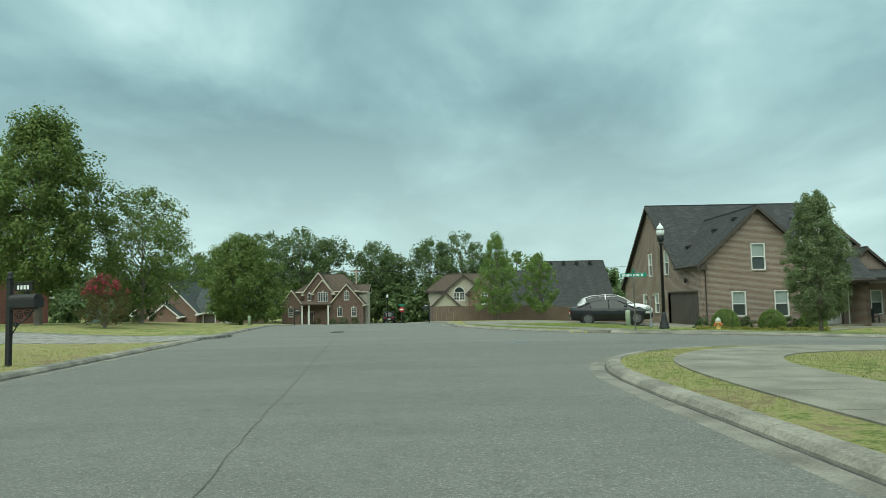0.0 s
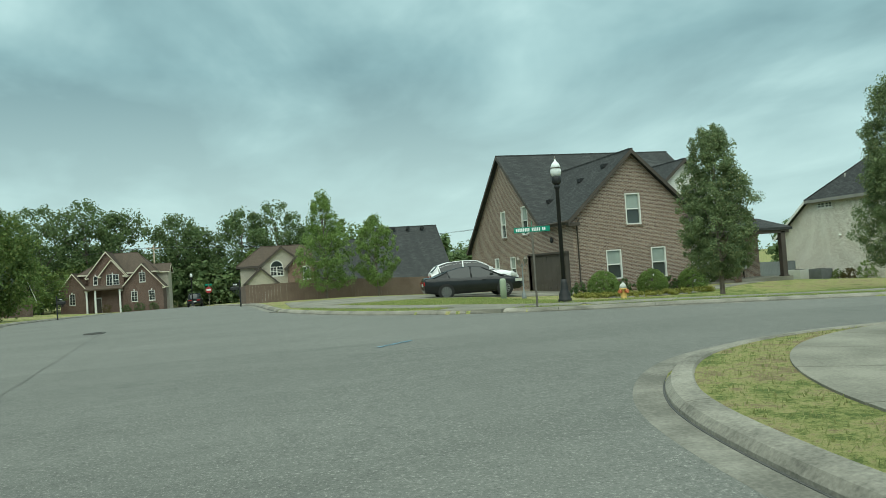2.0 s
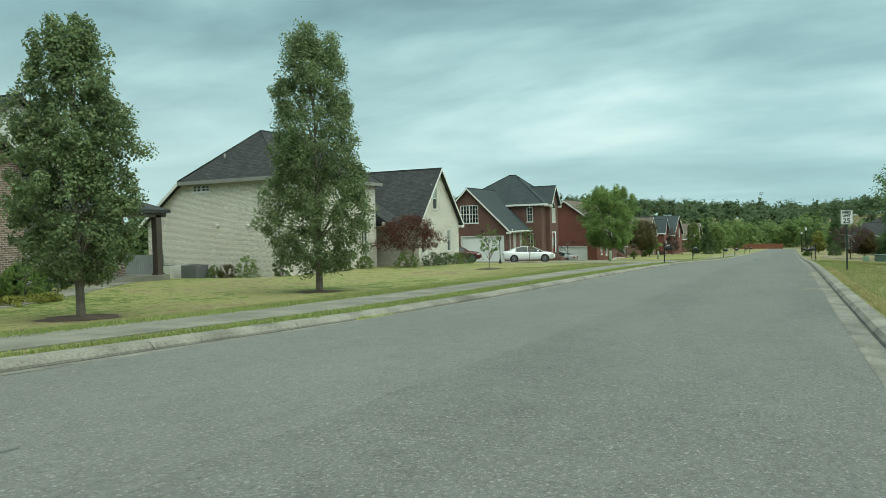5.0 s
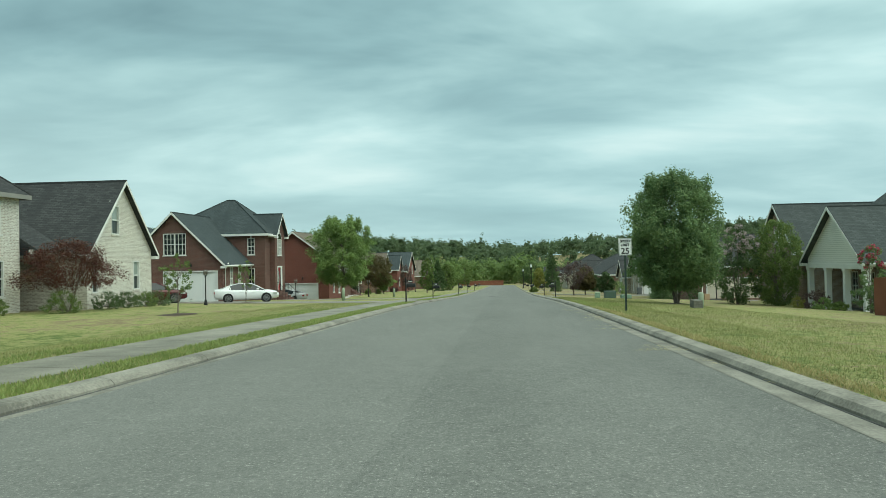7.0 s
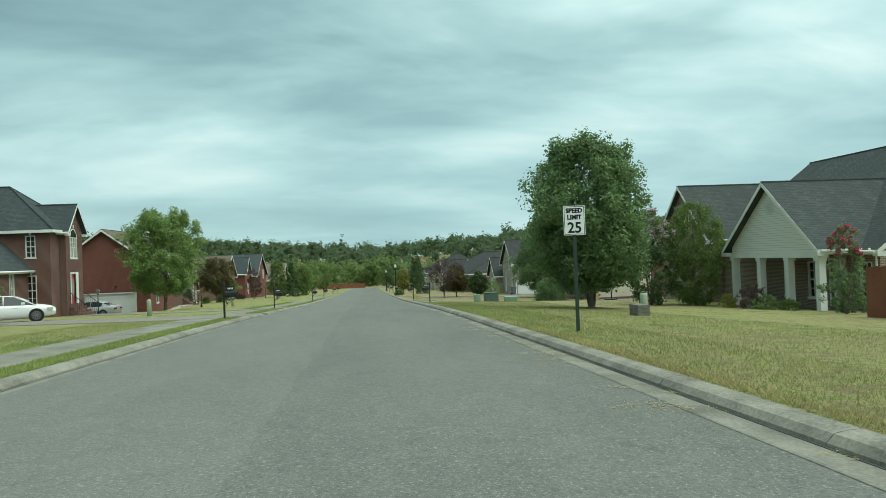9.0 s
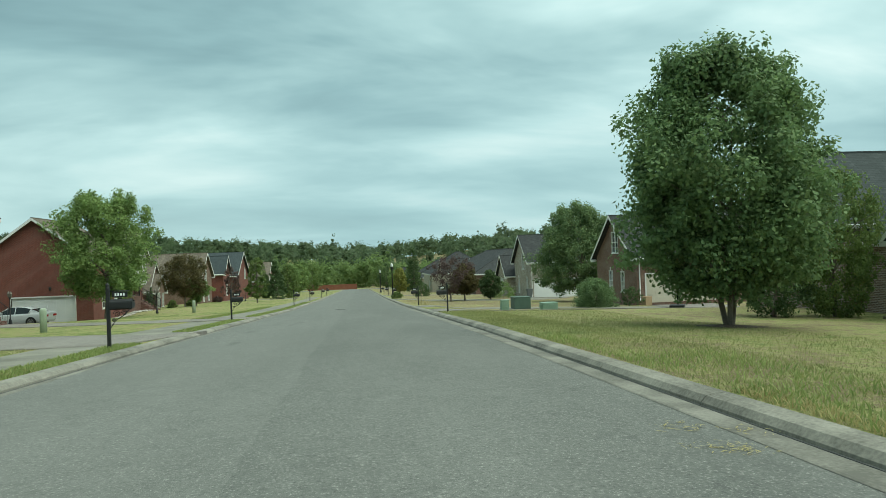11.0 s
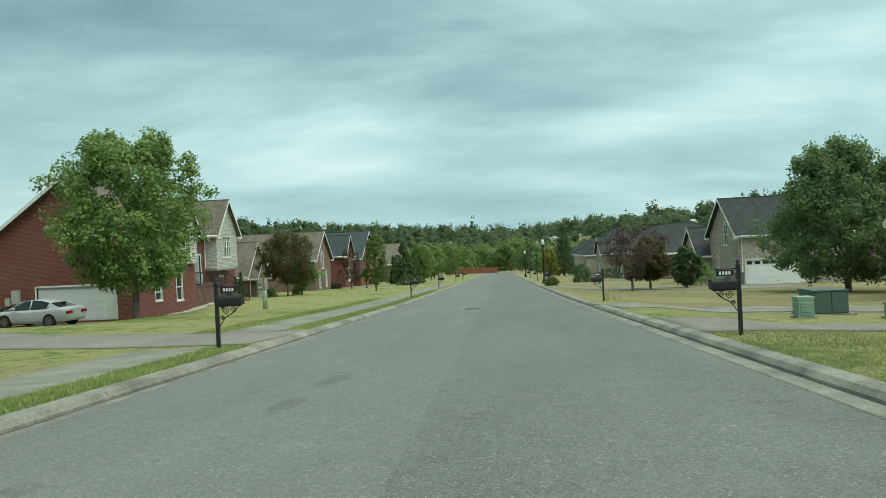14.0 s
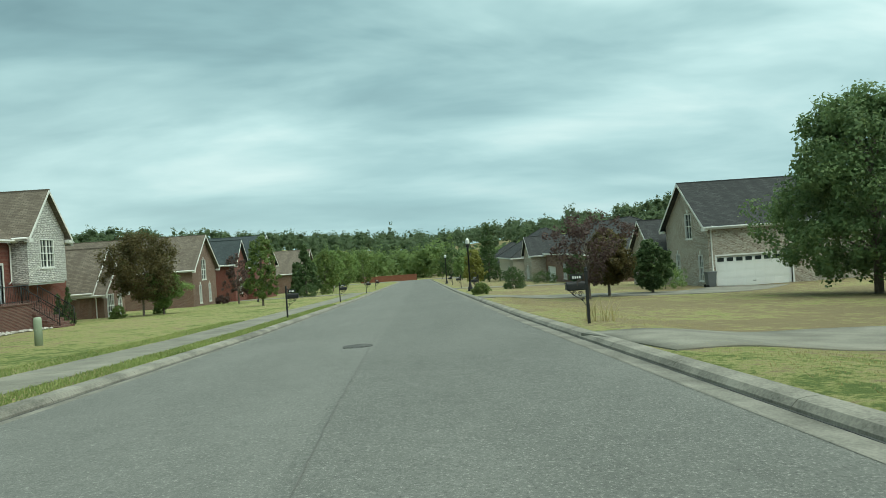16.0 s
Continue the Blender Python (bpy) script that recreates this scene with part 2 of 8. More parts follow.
def asphalt_material(name="asphalt", lo=(0.105, 0.108, 0.097), hi=(0.170, 0.172, 0.155), lanes=True):
    m, t, b = material(name, lo, 0.88, 0.0, 0.25)
    v = coords(t, "Object")
    wide = noisy(t, coords(t, "Object", (0.3, 1, 1)), 0.55, 5, 0.6)
    mid = noisy(t, v, 2.6, 6, 0.7)
    grit = noisy(t, v, 34, 3, 0.9)
    coarse = noisy(t, v, 11, 3, 0.8)
    s = mathn(t, "ADD", mathn(t, "MULTIPLY", wide, 0.36), mathn(t, "ADD", mathn(t, "MULTIPLY", mid, 0.26), mathn(t, "MULTIPLY", coarse, 0.38)))
    c = ramp(t, [(0.36, lo), (0.63, hi)], s).outputs[0]
    speck = ramp(t, [(0.56, (0, 0, 0)), (0.66, (1, 1, 1))], grit).outputs[0]
    c = mixc(t, mathn(t, "MULTIPLY", speck, 0.55), c, (0.42, 0.41, 0.37))
    dark = ramp(t, [(0.34, (1, 1, 1)), (0.45, (0, 0, 0))], grit).outputs[0]
    c = mixc(t, mathn(t, "MULTIPLY", dark, 0.6), c, (0.045, 0.047, 0.044))
    pit = ramp(t, [(0.30, (1, 1, 1)), (0.38, (0, 0, 0))], mid).outputs[0]
    c = mixc(t, mathn(t, "MULTIPLY", pit, 0.25), c, (0.07, 0.072, 0.068))
    if lanes:
        # the two paving passes differ in tone on either side of the joint
        sp = t.nodes.new("ShaderNodeSeparateXYZ")
        t.links.new(v, sp.inputs[0])
        edge = mathn(t, "ADD", sp.outputs[1], mathn(t, "MULTIPLY", noisy(t, v, 0.8, 3), 0.25))
        pale = mathn(t, "MULTIPLY", mathn(t, "GREATER_THAN", edge, 24.52), 0.10)
        c = mixc(t, pale, c, (0.30, 0.298, 0.27))
        # dried oil where cars have stood
        for x, y, a, b2 in ((67.4, 27.0, 1.0, 0.34), (72.9, 25.9, 1.1, 0.30), (71.0, 26.0, 0.8, 0.26), (61.5, 26.6, 0.9, 0.22)):
            u = mathn(t, "MULTIPLY", mathn(t, "SUBTRACT", sp.outputs[0], x), 1 / a)
            w = mathn(t, "MULTIPLY", mathn(t, "SUBTRACT", sp.outputs[1], y), 1 / b2)
            far = mathn(t, "ADD", mathn(t, "MULTIPLY", u, u), mathn(t, "MULTIPLY", w, w))
            far = mathn(t, "ADD", far, mathn(t, "MULTIPLY", mid, 2.2))
            spot = ramp(t, [(0.75, (1, 1, 1)), (1.0, (0, 0, 0))], mathn(t, "MULTIPLY", far, 0.6)).outputs[0]
            c = mixc(t, mathn(t, "MULTIPLY", spot, 0.33), c, (0.055, 0.057, 0.052))
    t.links.new(c, b.inputs["Base Color"])
    bumped(t, b, grit, 0.7, 0.012)
    return m


def glass_material(name, tint, spec=0.5):
    m, t, b = material(name, tint, 0.06, 0.0, spec)
    v = coords(t, "Object")
    t.links.new(mixc(t, noisy(t, v, 1.2, 2), tint, tuple(0.6 * c for c in tint)), b.inputs["Base Color"])
    return m


M = {
    "lawn": lawn_material(),
    "asphalt": asphalt_material(),
    "drive": asphalt_material("drive", (0.150, 0.136, 0.118), (0.27, 0.245, 0.215), False),
    "concrete": mottled("concrete", (0.135, 0.129, 0.104), (0.262, 0.249, 0.203), 0.9, 30, 0.9, 0.3, contrast=(0.36, 0.64)),
    "kerb": mottled("kerb", (0.12, 0.114, 0.095), (0.30, 0.283, 0.235), 1.1, 26, 0.9, 0.4, contrast=(0.37, 0.62)),
    "gutter": mottled("gutter", (0.12, 0.115, 0.096), (0.25, 0.238, 0.20), 1.4, 28, 0.9, 0.3, contrast=(0.38, 0.62)),
    "seam": mottled("seam", (0.085, 0.086, 0.079), (0.15, 0.15, 0.138), 2, 30, 0.9, 0.1),
    "crack": mottled("crack", (0.055, 0.056, 0.053), (0.12, 0.12, 0.112), 2, 30, 0.9, 0.1),
    "brown_brick": brick("brown_brick", (0.188, 0.116, 0.087), (0.325, 0.225, 0.172), (0.46, 0.415, 0.36), (0.125, 0.08, 0.064), 0.2),
    "white_brick": brick("white_brick", (0.50, 0.455, 0.385), (0.78, 0.755, 0.675), (0.80, 0.78, 0.70), (0.40, 0.345, 0.285), 0.12),
    "red_brick": brick("red_brick", (0.115, 0.045, 0.037), (0.205, 0.083, 0.064), (0.25, 0.19, 0.155), (0.080, 0.034, 0.030)),
    "bright_brick": brick("bright_brick", (0.175, 0.052, 0.039), (0.265, 0.085, 0.060), (0.25, 0.140, 0.115), (0.13, 0.043, 0.034)),
    "tan_brick": brick("tan_brick", (0.165, 0.083, 0.058), (0.28, 0.158, 0.115), (0.33, 0.27, 0.22), (0.115, 0.062, 0.047)),
    "umber_brick": brick("umber_brick", (0.125, 0.072, 0.054), (0.20, 0.118, 0.088), (0.24, 0.19, 0.155), (0.09, 0.052, 0.042)),
    "grey_stone": brick("grey_stone", (0.27, 0.225, 0.17), (0.60, 0.56, 0.47), (0.55, 0.52, 0.45), (0.17, 0.115, 0.085)),
    "white_stone": brick("white_stone", (0.56, 0.55, 0.52), (0.80, 0.78, 0.73), (0.12, 0.115, 0.105), (0.34, 0.32, 0.29), unit=(0.34, 0.11)),
    "dark_shingle": shingle("dark_shingle", (0.043, 0.046, 0.046), (0.083, 0.086, 0.085), (0.035, 0.037, 0.038)),
    "slate_shingle": shingle("slate_shingle", (0.048, 0.060, 0.062), (0.078, 0.094, 0.096), (0.04, 0.05, 0.052)),
    "grey_shingle": shingle("grey_shingle", (0.056, 0.065, 0.064), (0.092, 0.104, 0.101), (0.042, 0.049, 0.048)),
    "tan_shingle": shingle("tan_shingle", (0.125, 0.105, 0.082), (0.235, 0.205, 0.165), (0.095, 0.08, 0.065)),
    "brown_shingle": shingle("brown_shingle", (0.085, 0.066, 0.052), (0.115, 0.09, 0.07), (0.06, 0.048, 0.04)),
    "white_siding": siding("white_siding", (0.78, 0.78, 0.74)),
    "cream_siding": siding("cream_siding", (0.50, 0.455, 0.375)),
    "white_paint": mottled("white_paint", (0.62, 0.62, 0.58), (0.76, 0.76, 0.72), 1.2, 30, 0.5, 0.05),
    "off_trim": mottled("off_trim", (0.20, 0.195, 0.175), (0.29, 0.285, 0.26), 1.2, 30, 0.6, 0.05),
    "brown_trim": mottled("brown_trim", (0.055, 0.045, 0.038), (0.085, 0.07, 0.06), 1.5, 30, 0.55, 0.1),
    "brown_door": mottled("brown_door", (0.075, 0.062, 0.052), (0.105, 0.088, 0.074), 1.2, 25, 0.5, 0.05),
    "white_door": mottled("white_door", (0.68, 0.69, 0.66), (0.80, 0.80, 0.77), 0.8, 25, 0.45, 0.03),
    "tan_door": mottled("tan_door", (0.56, 0.51, 0.40), (0.65, 0.60, 0.48), 0.8, 25, 0.5, 0.03),
    "red_paint": mottled("red_paint", (0.30, 0.028, 0.03), (0.38, 0.045, 0.045), 2, 25, 0.4, 0.03),
    "blind": glass_material("blind", (0.36, 0.42, 0.38)),
    "glass": glass_material("glass", (0.035, 0.045, 0.045)),
    "screen": glass_material("screen", (0.07, 0.085, 0.08)),
    "black_metal": mottled("black_metal", (0.012, 0.013, 0.014), (0.03, 0.031, 0.031), 3, 50, 0.5, 0.1),
    "green_metal": mottled("green_metal", (0.02, 0.035, 0.03), (0.035, 0.055, 0.045), 3, 50, 0.5, 0.1),
    "storm_glass": mottled("storm_glass", (0.30, 0.36, 0.37), (0.42, 0.48, 0.48), 1.5, 20, 0.25, 0.05),
    "meter_grey": mottled("meter_grey", (0.36, 0.36, 0.33), (0.46, 0.46, 0.42), 3, 40, 0.5, 0.1),
    "pale_stone": mottled("pale_stone", (0.28, 0.26, 0.23), (0.52, 0.49, 0.44), 3, 24, 0.9, 0.4),
    "bin_green": mottled("bin_green", (0.02, 0.075, 0.05), (0.035, 0.10, 0.07), 3, 40, 0.5, 0.1),
    "steel": mottled("steel", (0.13, 0.12, 0.10), (0.22, 0.20, 0.17), 4, 60, 0.5, 0.1, metal=0.6),
    "wood_fence": mottled("wood_fence", (0.12, 0.085, 0.065), (0.19, 0.14, 0.11), 1.3, 25, 0.85, 0.3),
    "red_fence": mottled("red_fence", (0.17, 0.062, 0.035), (0.25, 0.095, 0.055), 1.0, 25, 0.8, 0.3),
    "grey_fence": mottled("grey_fence", (0.125, 0.145, 0.15), (0.21, 0.235, 0.24), 1.0, 25, 0.85, 0.3),
    "bark": mottled("bark", (0.10, 0.082, 0.065), (0.22, 0.19, 0.155), 3, 22, 0.95, 0.8),
    "mulch": mottled("mulch", (0.05, 0.035, 0.025), (0.13, 0.095, 0.07), 2, 30, 0.95, 0.9),
    "gravel": mottled("gravel", (0.15, 0.144, 0.13), (0.31, 0.298, 0.268), 3, 18, 0.9, 0.9, contrast=(0.42, 0.58)),
    "rubber": mottled("rubber", (0.012, 0.012, 0.012), (0.026, 0.026, 0.025), 4, 40, 0.8, 0.2),
    "rim": mottled("rim", (0.20, 0.20, 0.20), (0.32, 0.32, 0.32), 4, 40, 0.35, 0.0, metal=0.8),
    "leaf": leafy("leaf", (0.062, 0.108, 0.032), (0.15, 0.215, 0.062), (0.23, 0.25, 0.075)),
    "leaf_pear": leafy("leaf_pear", (0.074, 0.118, 0.058), (0.180, 0.238, 0.108), (0.28, 0.29, 0.14)),
    "leaf_bright": leafy("leaf_bright", (0.105, 0.180, 0.055), (0.21, 0.30, 0.095), (0.27, 0.34, 0.12)),
    "leaf_dark": leafy("leaf_dark", (0.040, 0.074, 0.029), (0.092, 0.142, 0.052)),
    "leaf_wood": leafy("leaf_wood", (0.142, 0.208, 0.076), (0.188, 0.262, 0.092), (0.215, 0.275, 0.098), 0.55),
    "leaf_grove": leafy("leaf_grove", (0.062, 0.104, 0.046), (0.130, 0.188, 0.074), (0.17, 0.21, 0.09)),
    "leaf_red": leafy("leaf_red", (0.058, 0.022, 0.02), (0.115, 0.044, 0.032), (0.08, 0.07, 0.03)),
    "leaf_plum": leafy("leaf_plum", (0.058, 0.036, 0.037), (0.112, 0.072, 0.064), (0.10, 0.09, 0.05)),
    "leaf_rust": leafy("leaf_rust", (0.060, 0.058, 0.026), (0.125, 0.098, 0.040), (0.10, 0.12, 0.04)),
    "leaf_yellow": leafy("leaf_yellow", (0.14, 0.16, 0.035), (0.27, 0.27, 0.065)),
    # distance haze put into the leaf colour: bluer, closer tones, more see-through
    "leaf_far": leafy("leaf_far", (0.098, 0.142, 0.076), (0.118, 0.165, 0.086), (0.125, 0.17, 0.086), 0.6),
    "leaf_oak": leafy("leaf_oak", (0.072, 0.128, 0.056), (0.160, 0.235, 0.095), (0.21, 0.27, 0.11)),
    "leaf_maple": leafy("leaf_maple", (0.070, 0.128, 0.056), (0.160, 0.245, 0.100), (0.22, 0.29, 0.12)),
    "leaf_box": leafy("leaf_box", (0.10, 0.172, 0.044), (0.19, 0.28, 0.08), (0.23, 0.31, 0.09)),
    "blossom": leafy("blossom", (0.33, 0.03, 0.07), (0.55, 0.07, 0.13)),
    "pale_blossom": leafy("pale_blossom", (0.34, 0.26, 0.27), (0.46, 0.36, 0.36)),
    "grass_blade": leafy("grass_blade", (0.15, 0.215, 0.064), (0.255, 0.305, 0.10), (0.42, 0.37, 0.18)),
    "lawn_blade": leafy("lawn_blade", (0.155, 0.185, 0.062), (0.275, 0.285, 0.115), (0.40, 0.35, 0.18)),
    "dry_grass": leafy("dry_grass", (0.30, 0.25, 0.11), (0.42, 0.36, 0.17), (0.20, 0.19, 0.07)),
}

# mesh helpers ---------------------------------------------------------


class Shape:
    """Corners and faces of one mesh, with wall coordinates in metres."""

    def __init__(self):
        self.v, self.f, self.uv, self.smooth = [], [], [], []

    def face(self, pts, uv=None, smooth=False):
        pts = [Vector(p) for p in pts]
        i = len(self.v)
        self.v += pts
        self.f.append(list(range(i, i + len(pts))))
        if uv is None:
            n = (pts[1] - pts[0]).cross(pts[-1] - pts[0])
            if n.length > 1e-9:
                n.normalize()
            if abs(n.z) > 0.98:
                uv = [(p.x, p.y) for p in pts]
            else:
                h = Vector((-n.y, n.x, 0)).normalized()
                s = n.cross(h)
                uv = [(p.dot(h), p.dot(s)) for p in pts]
        self.uv += uv
        self.smooth.append(smooth)

    def box(self, a, b, m=None):
        (x0, y0, z0), (x1, y1, z1) = a, b
        c = [Vector(p) for p in ((x0, y0, z0), (x1, y0, z0), (x1, y1, z0), (x0, y1, z0), (x0, y0, z1), (x1, y0, z1), (x1, y1, z1), (x0, y1, z1))]
        if m is not None:
            c = [m @ p for p in c]
        for q in ((3, 2, 1, 0), (4, 5, 6, 7), (0, 1, 5, 4), (1, 2, 6, 5), (2, 3, 7, 6), (3, 0, 4, 7)):
            self.face([c[i] for i in q])
        return self

    def tube(self, pts, radii, sides=8, caps=True, smooth=True):
        """A tapered tube along points."""
        rings = []
        pts = [Vector(p) for p in pts]
        for i, p in enumerate(pts):
            d = (pts[min(i + 1, len(pts) - 1)] - pts[max(i - 1, 0)]).normalized()
            a = d.orthogonal().normalized() if abs(d.z) < 0.999 else Vector((1, 0, 0))
            b = d.cross(a)
            r = radii[i] if not isinstance(radii, (int, float)) else radii
            rings.append([p + (a * math.cos(2 * math.pi * k / sides) + b * math.sin(2 * math.pi * k / sides)) * r for k in range(sides)])
        for r0, r1 in zip(rings, rings[1:]):
            for k in range(sides):
                self.face([r0[k], r0[(k + 1) % sides], r1[(k + 1) % sides], r1[k]], smooth=smooth)
        if caps:
            self.face(rings[0][::-1])
            self.face(rings[-1])
        return self

    def lathe(self, profile, centre=(0, 0, 0), sides=16, smooth=True):
        """A turned form from (radius, height) pairs."""
        c = Vector(centre)
        ring = lambda r, z: [c + Vector((r * math.cos(2 * math.pi * k / sides), r * math.sin(2 * math.pi * k / sides), z)) for k in range(sides)]
        rings = [ring(r, z) for r, z in profile]
        for r0, r1 in zip(rings, rings[1:]):
            for k in range(sides):
                self.face([r0[k], r0[(k + 1) % sides], r1[(k + 1) % sides], r1[k]], smooth=smooth)
        self.face(rings[0][::-1])
        self.face(rings[-1])
        return self

    def mesh(self, name, mat, merge=True):
        me = bpy.data.meshes.new(name)
        me.from_pydata([tuple(p) for p in self.v], [], self.f)
        layer = me.uv_layers.new(name="uv")
        layer.data.foreach_set("uv", [c for p in self.uv for c in p])
        me.polygons.foreach_set("use_smooth", self.smooth)
        for one in mat if isinstance(mat, (list, tuple)) else [mat]:
            me.materials.append(M[one])
        if merge and len(self.v) < 60000:
            bm = bmesh.new()
            bm.from_mesh(me)
            bmesh.ops.remove_doubles(bm, verts=bm.verts, dist=0.0005)
            bmesh.ops.recalc_face_normals(bm, faces=bm.faces)
            bm.to_mesh(me)
            bm.free()
        return me


def part(name, shape, mat, parent, label="", merge=True):
    ob = new(name, shape.mesh(name, mat, merge))
    ob.parent = parent
    return tagged(ob, label) if label else ob


def thing(name, m, label, category, group="", kind=""):
    """An empty at a thing's base, that carries its parts."""
    ob = new(name)
    ob.empty_display_size = 0.2
    ob.matrix_basis = m
    return tagged(ob, label, category, group, kind)


def lone(name, shape, mat, label, category="", group="", kind="", m=None, merge=True):
    ob = new(name, shape.mesh(name, mat, merge))
    if m is not None:
        ob.matrix_basis = m
    return tagged(ob, label, category, group, kind)


# lie of the land ------------------------------------------------------
ROAD_X = (-60, 0, 7.4, 13, 20, 26, 42.4, 52.5, 62.6, 76, 100, 140, 290, 330)
ROAD_Z = (0, 0, -0.05, -0.20, -0.485, -0.67, -1.16, -1.49, -1.87, -2.46, -3.51, -4.97, -9.75, -10.6)
NORTH, SOUTH = 28.2, 20.5
END_X = 288.0


def step(a, b, x):
    k = min(1.0, max(0.0, (x - a) / (b - a)))
    return k * k * (3 - 2 * k)


def street_z(x):
    return float(np.interp(x, ROAD_X, ROAD_Z))


def side_z(y):
    return -0.026 * max(0.0, y - 52) if y < 150 else -2.55 - 0.004 * (y - 150)


def west_x(y):
    return -7.15 - 0.0745 * (y - 4)


def east_x(y):
    return 2.75 - 0.05 * (y - 10) if y < 24 else 1.1 - 0.0745 * (y - 45)


def road_z(x, y):
    """The height of the carriageway."""
    return street_z(x) + (side_z(y) if y > 52 else 0.0) * step(60, 20, x)


def land_z(x, y):
    """The height of the lawns, without the dip under roads."""
    z = road_z(x, y) + 0.10
    if y > NORTH and x > 5:
        z -= 0.38 * step(31, 36.5, y) * step(46, 40, y) * step(9, 17, x) * step(50, 36, x)
        z -= 0.10 * step(36, 46, y) * step(60, 45, x) * step(6, 14, x)
        z -= 0.42 * step(43, 53, y) * step(35, 39, x) * step(50, 43, x)
        z -= 0.45 * step(40, 45.5, y) * step(91, 98, x) * step(114, 107, x)
    if y < SOUTH and x > 6:
        k = 0.052 if 46 < x < 72 else 0.03
        k = 0.03 + 0.022 * step(30, 48, x) * step(80, 66, x)
        z -= 0.2 * step(19.2, 16, y) * step(77, 82, x) * step(132, 112, x)
        z -= k * min(18.0, 19.4 - y) * step(14, 36, x) * step(19.4, 17, y)
    if x < west_x(y) - 2:
        z += 0.45 * step(3, 12, west_x(y) - x) * step(22, 45, y)
    r = math.hypot(x - 75, y - 24)
    if x > 120 and r > 260:
        a = (y - 24) / max(1.0, x - 75)
        top = min(r, 600) * math.tan(radians(1.25 + 4.2 * min(abs(a), 0.42)))
        z += max(0.0, top - 3.5) * step(300, 520, r) * step(0.95, 0.65, abs(a))
    return z


def corner(points, n=8):
    """A smooth line through points."""
    out = []
    p = [Vector(q) for q in points]
    p = [2 * p[0] - p[1]] + p + [2 * p[-1] - p[-2]]
    for i in range(1, len(p) - 2):
        for k in range(n):
            s = k / n
            out.append(0.5 * ((2 * p[i]) + (p[i + 1] - p[i - 1]) * s + (2 * p[i - 1] - 5 * p[i] + 4 * p[i + 1] - p[i + 2]) * s * s + (3 * p[i] - p[i - 1] - 3 * p[i + 1] + p[i + 2]) * s ** 3))
    return out + [p[-2]]


NE_CORNER = corner([(1.35, 41.5), (2.35, 38.0), (3.9, 34.4), (5.95, 31.3), (8.3, 29.5), (11.6, 28.78), (16, 28.5), (26, NORTH)])
SE_CORNER = corner([(2.85, 8.0), (2.85, 11.0), (3.05, 13.8), (3.85, 16.5), (5.6, 18.7), (8.2, 19.95), (11, SOUTH)])


EDGE = 0.42


def on_road(x, y):
    """Whether the ground lies under a carriageway or its kerb."""
    if END_X < x < END_X + 9 and -60 < y < 110:
        return True
    if y < 8:
        east = 2.85
    elif y < SOUTH:
        east = float(np.interp(y, [p.y for p in SE_CORNER], [p.x for p in SE_CORNER]))
    elif y < NORTH:
        east = 14.0
    elif y < 41.5:
        east = float(np.interp(-y, [-p.y for p in NE_CORNER], [p.x for p in NE_CORNER]))
    else:
        east = east_x(y)
    if -60 < y < 150 and west_x(y) - EDGE < x < east + EDGE:
        return True
    if 0 < x < END_X + 12:
        south = SOUTH if x > 11 else float(np.interp(x, [p.x for p in SE_CORNER], [p.y for p in SE_CORNER]))
        north = NORTH if x > 26 else float(np.interp(x, [p.x for p in NE_CORNER], [p.y for p in NE_CORNER]))
        return south - EDGE < y < north + EDGE
    return False


def build_ground():
    """One sheet of lawn to the horizon, sunk under the carriageways."""
    xs = list(np.concatenate([np.linspace(-900, -120, 14), np.linspace(-100, -16, 15), np.arange(-14, 15, 0.25), np.arange(16, 150, 2.0), np.linspace(152, 330, 40), np.linspace(340, 900, 36), np.linspace(950, 2400, 12)]))
    ys = list(np.concatenate([np.linspace(-1200, -160, 16), np.linspace(-140, -10, 20), np.arange(-8, 7, 1.0), np.arange(7, 19.4, 0.25), [19.55, 19.88, 20.38], np.arange(21, 28, 1.0), [28.15, 28.80, 28.95], np.arange(29.2, 45, 0.25), np.arange(45.5, 60, 0.75), np.linspace(61, 170, 50), np.linspace(180, 700, 40), np.linspace(760, 1800, 12)]))
    pts = [(x, y, land_z(x, y) - (0.45 if on_road(x, y) else 0.0)) for x in xs for y in ys]
    ny = len(ys)
    faces = [(i * ny + j, (i + 1) * ny + j, (i + 1) * ny + j + 1, i * ny + j + 1) for i in range(len(xs) - 1) for j in range(ny - 1)]
    me = bpy.data.meshes.new("ground")
    me.from_pydata(pts, [], faces)
    me.polygons.foreach_set("use_smooth", [True] * len(faces))
    me.materials.append(M["lawn"])
    tagged(new("ground", me), "mown lawn with dry yellow patches on gentle slopes", "lawn", kind="structure")


build_ground()

# carriageways ---------------------------------------------------------


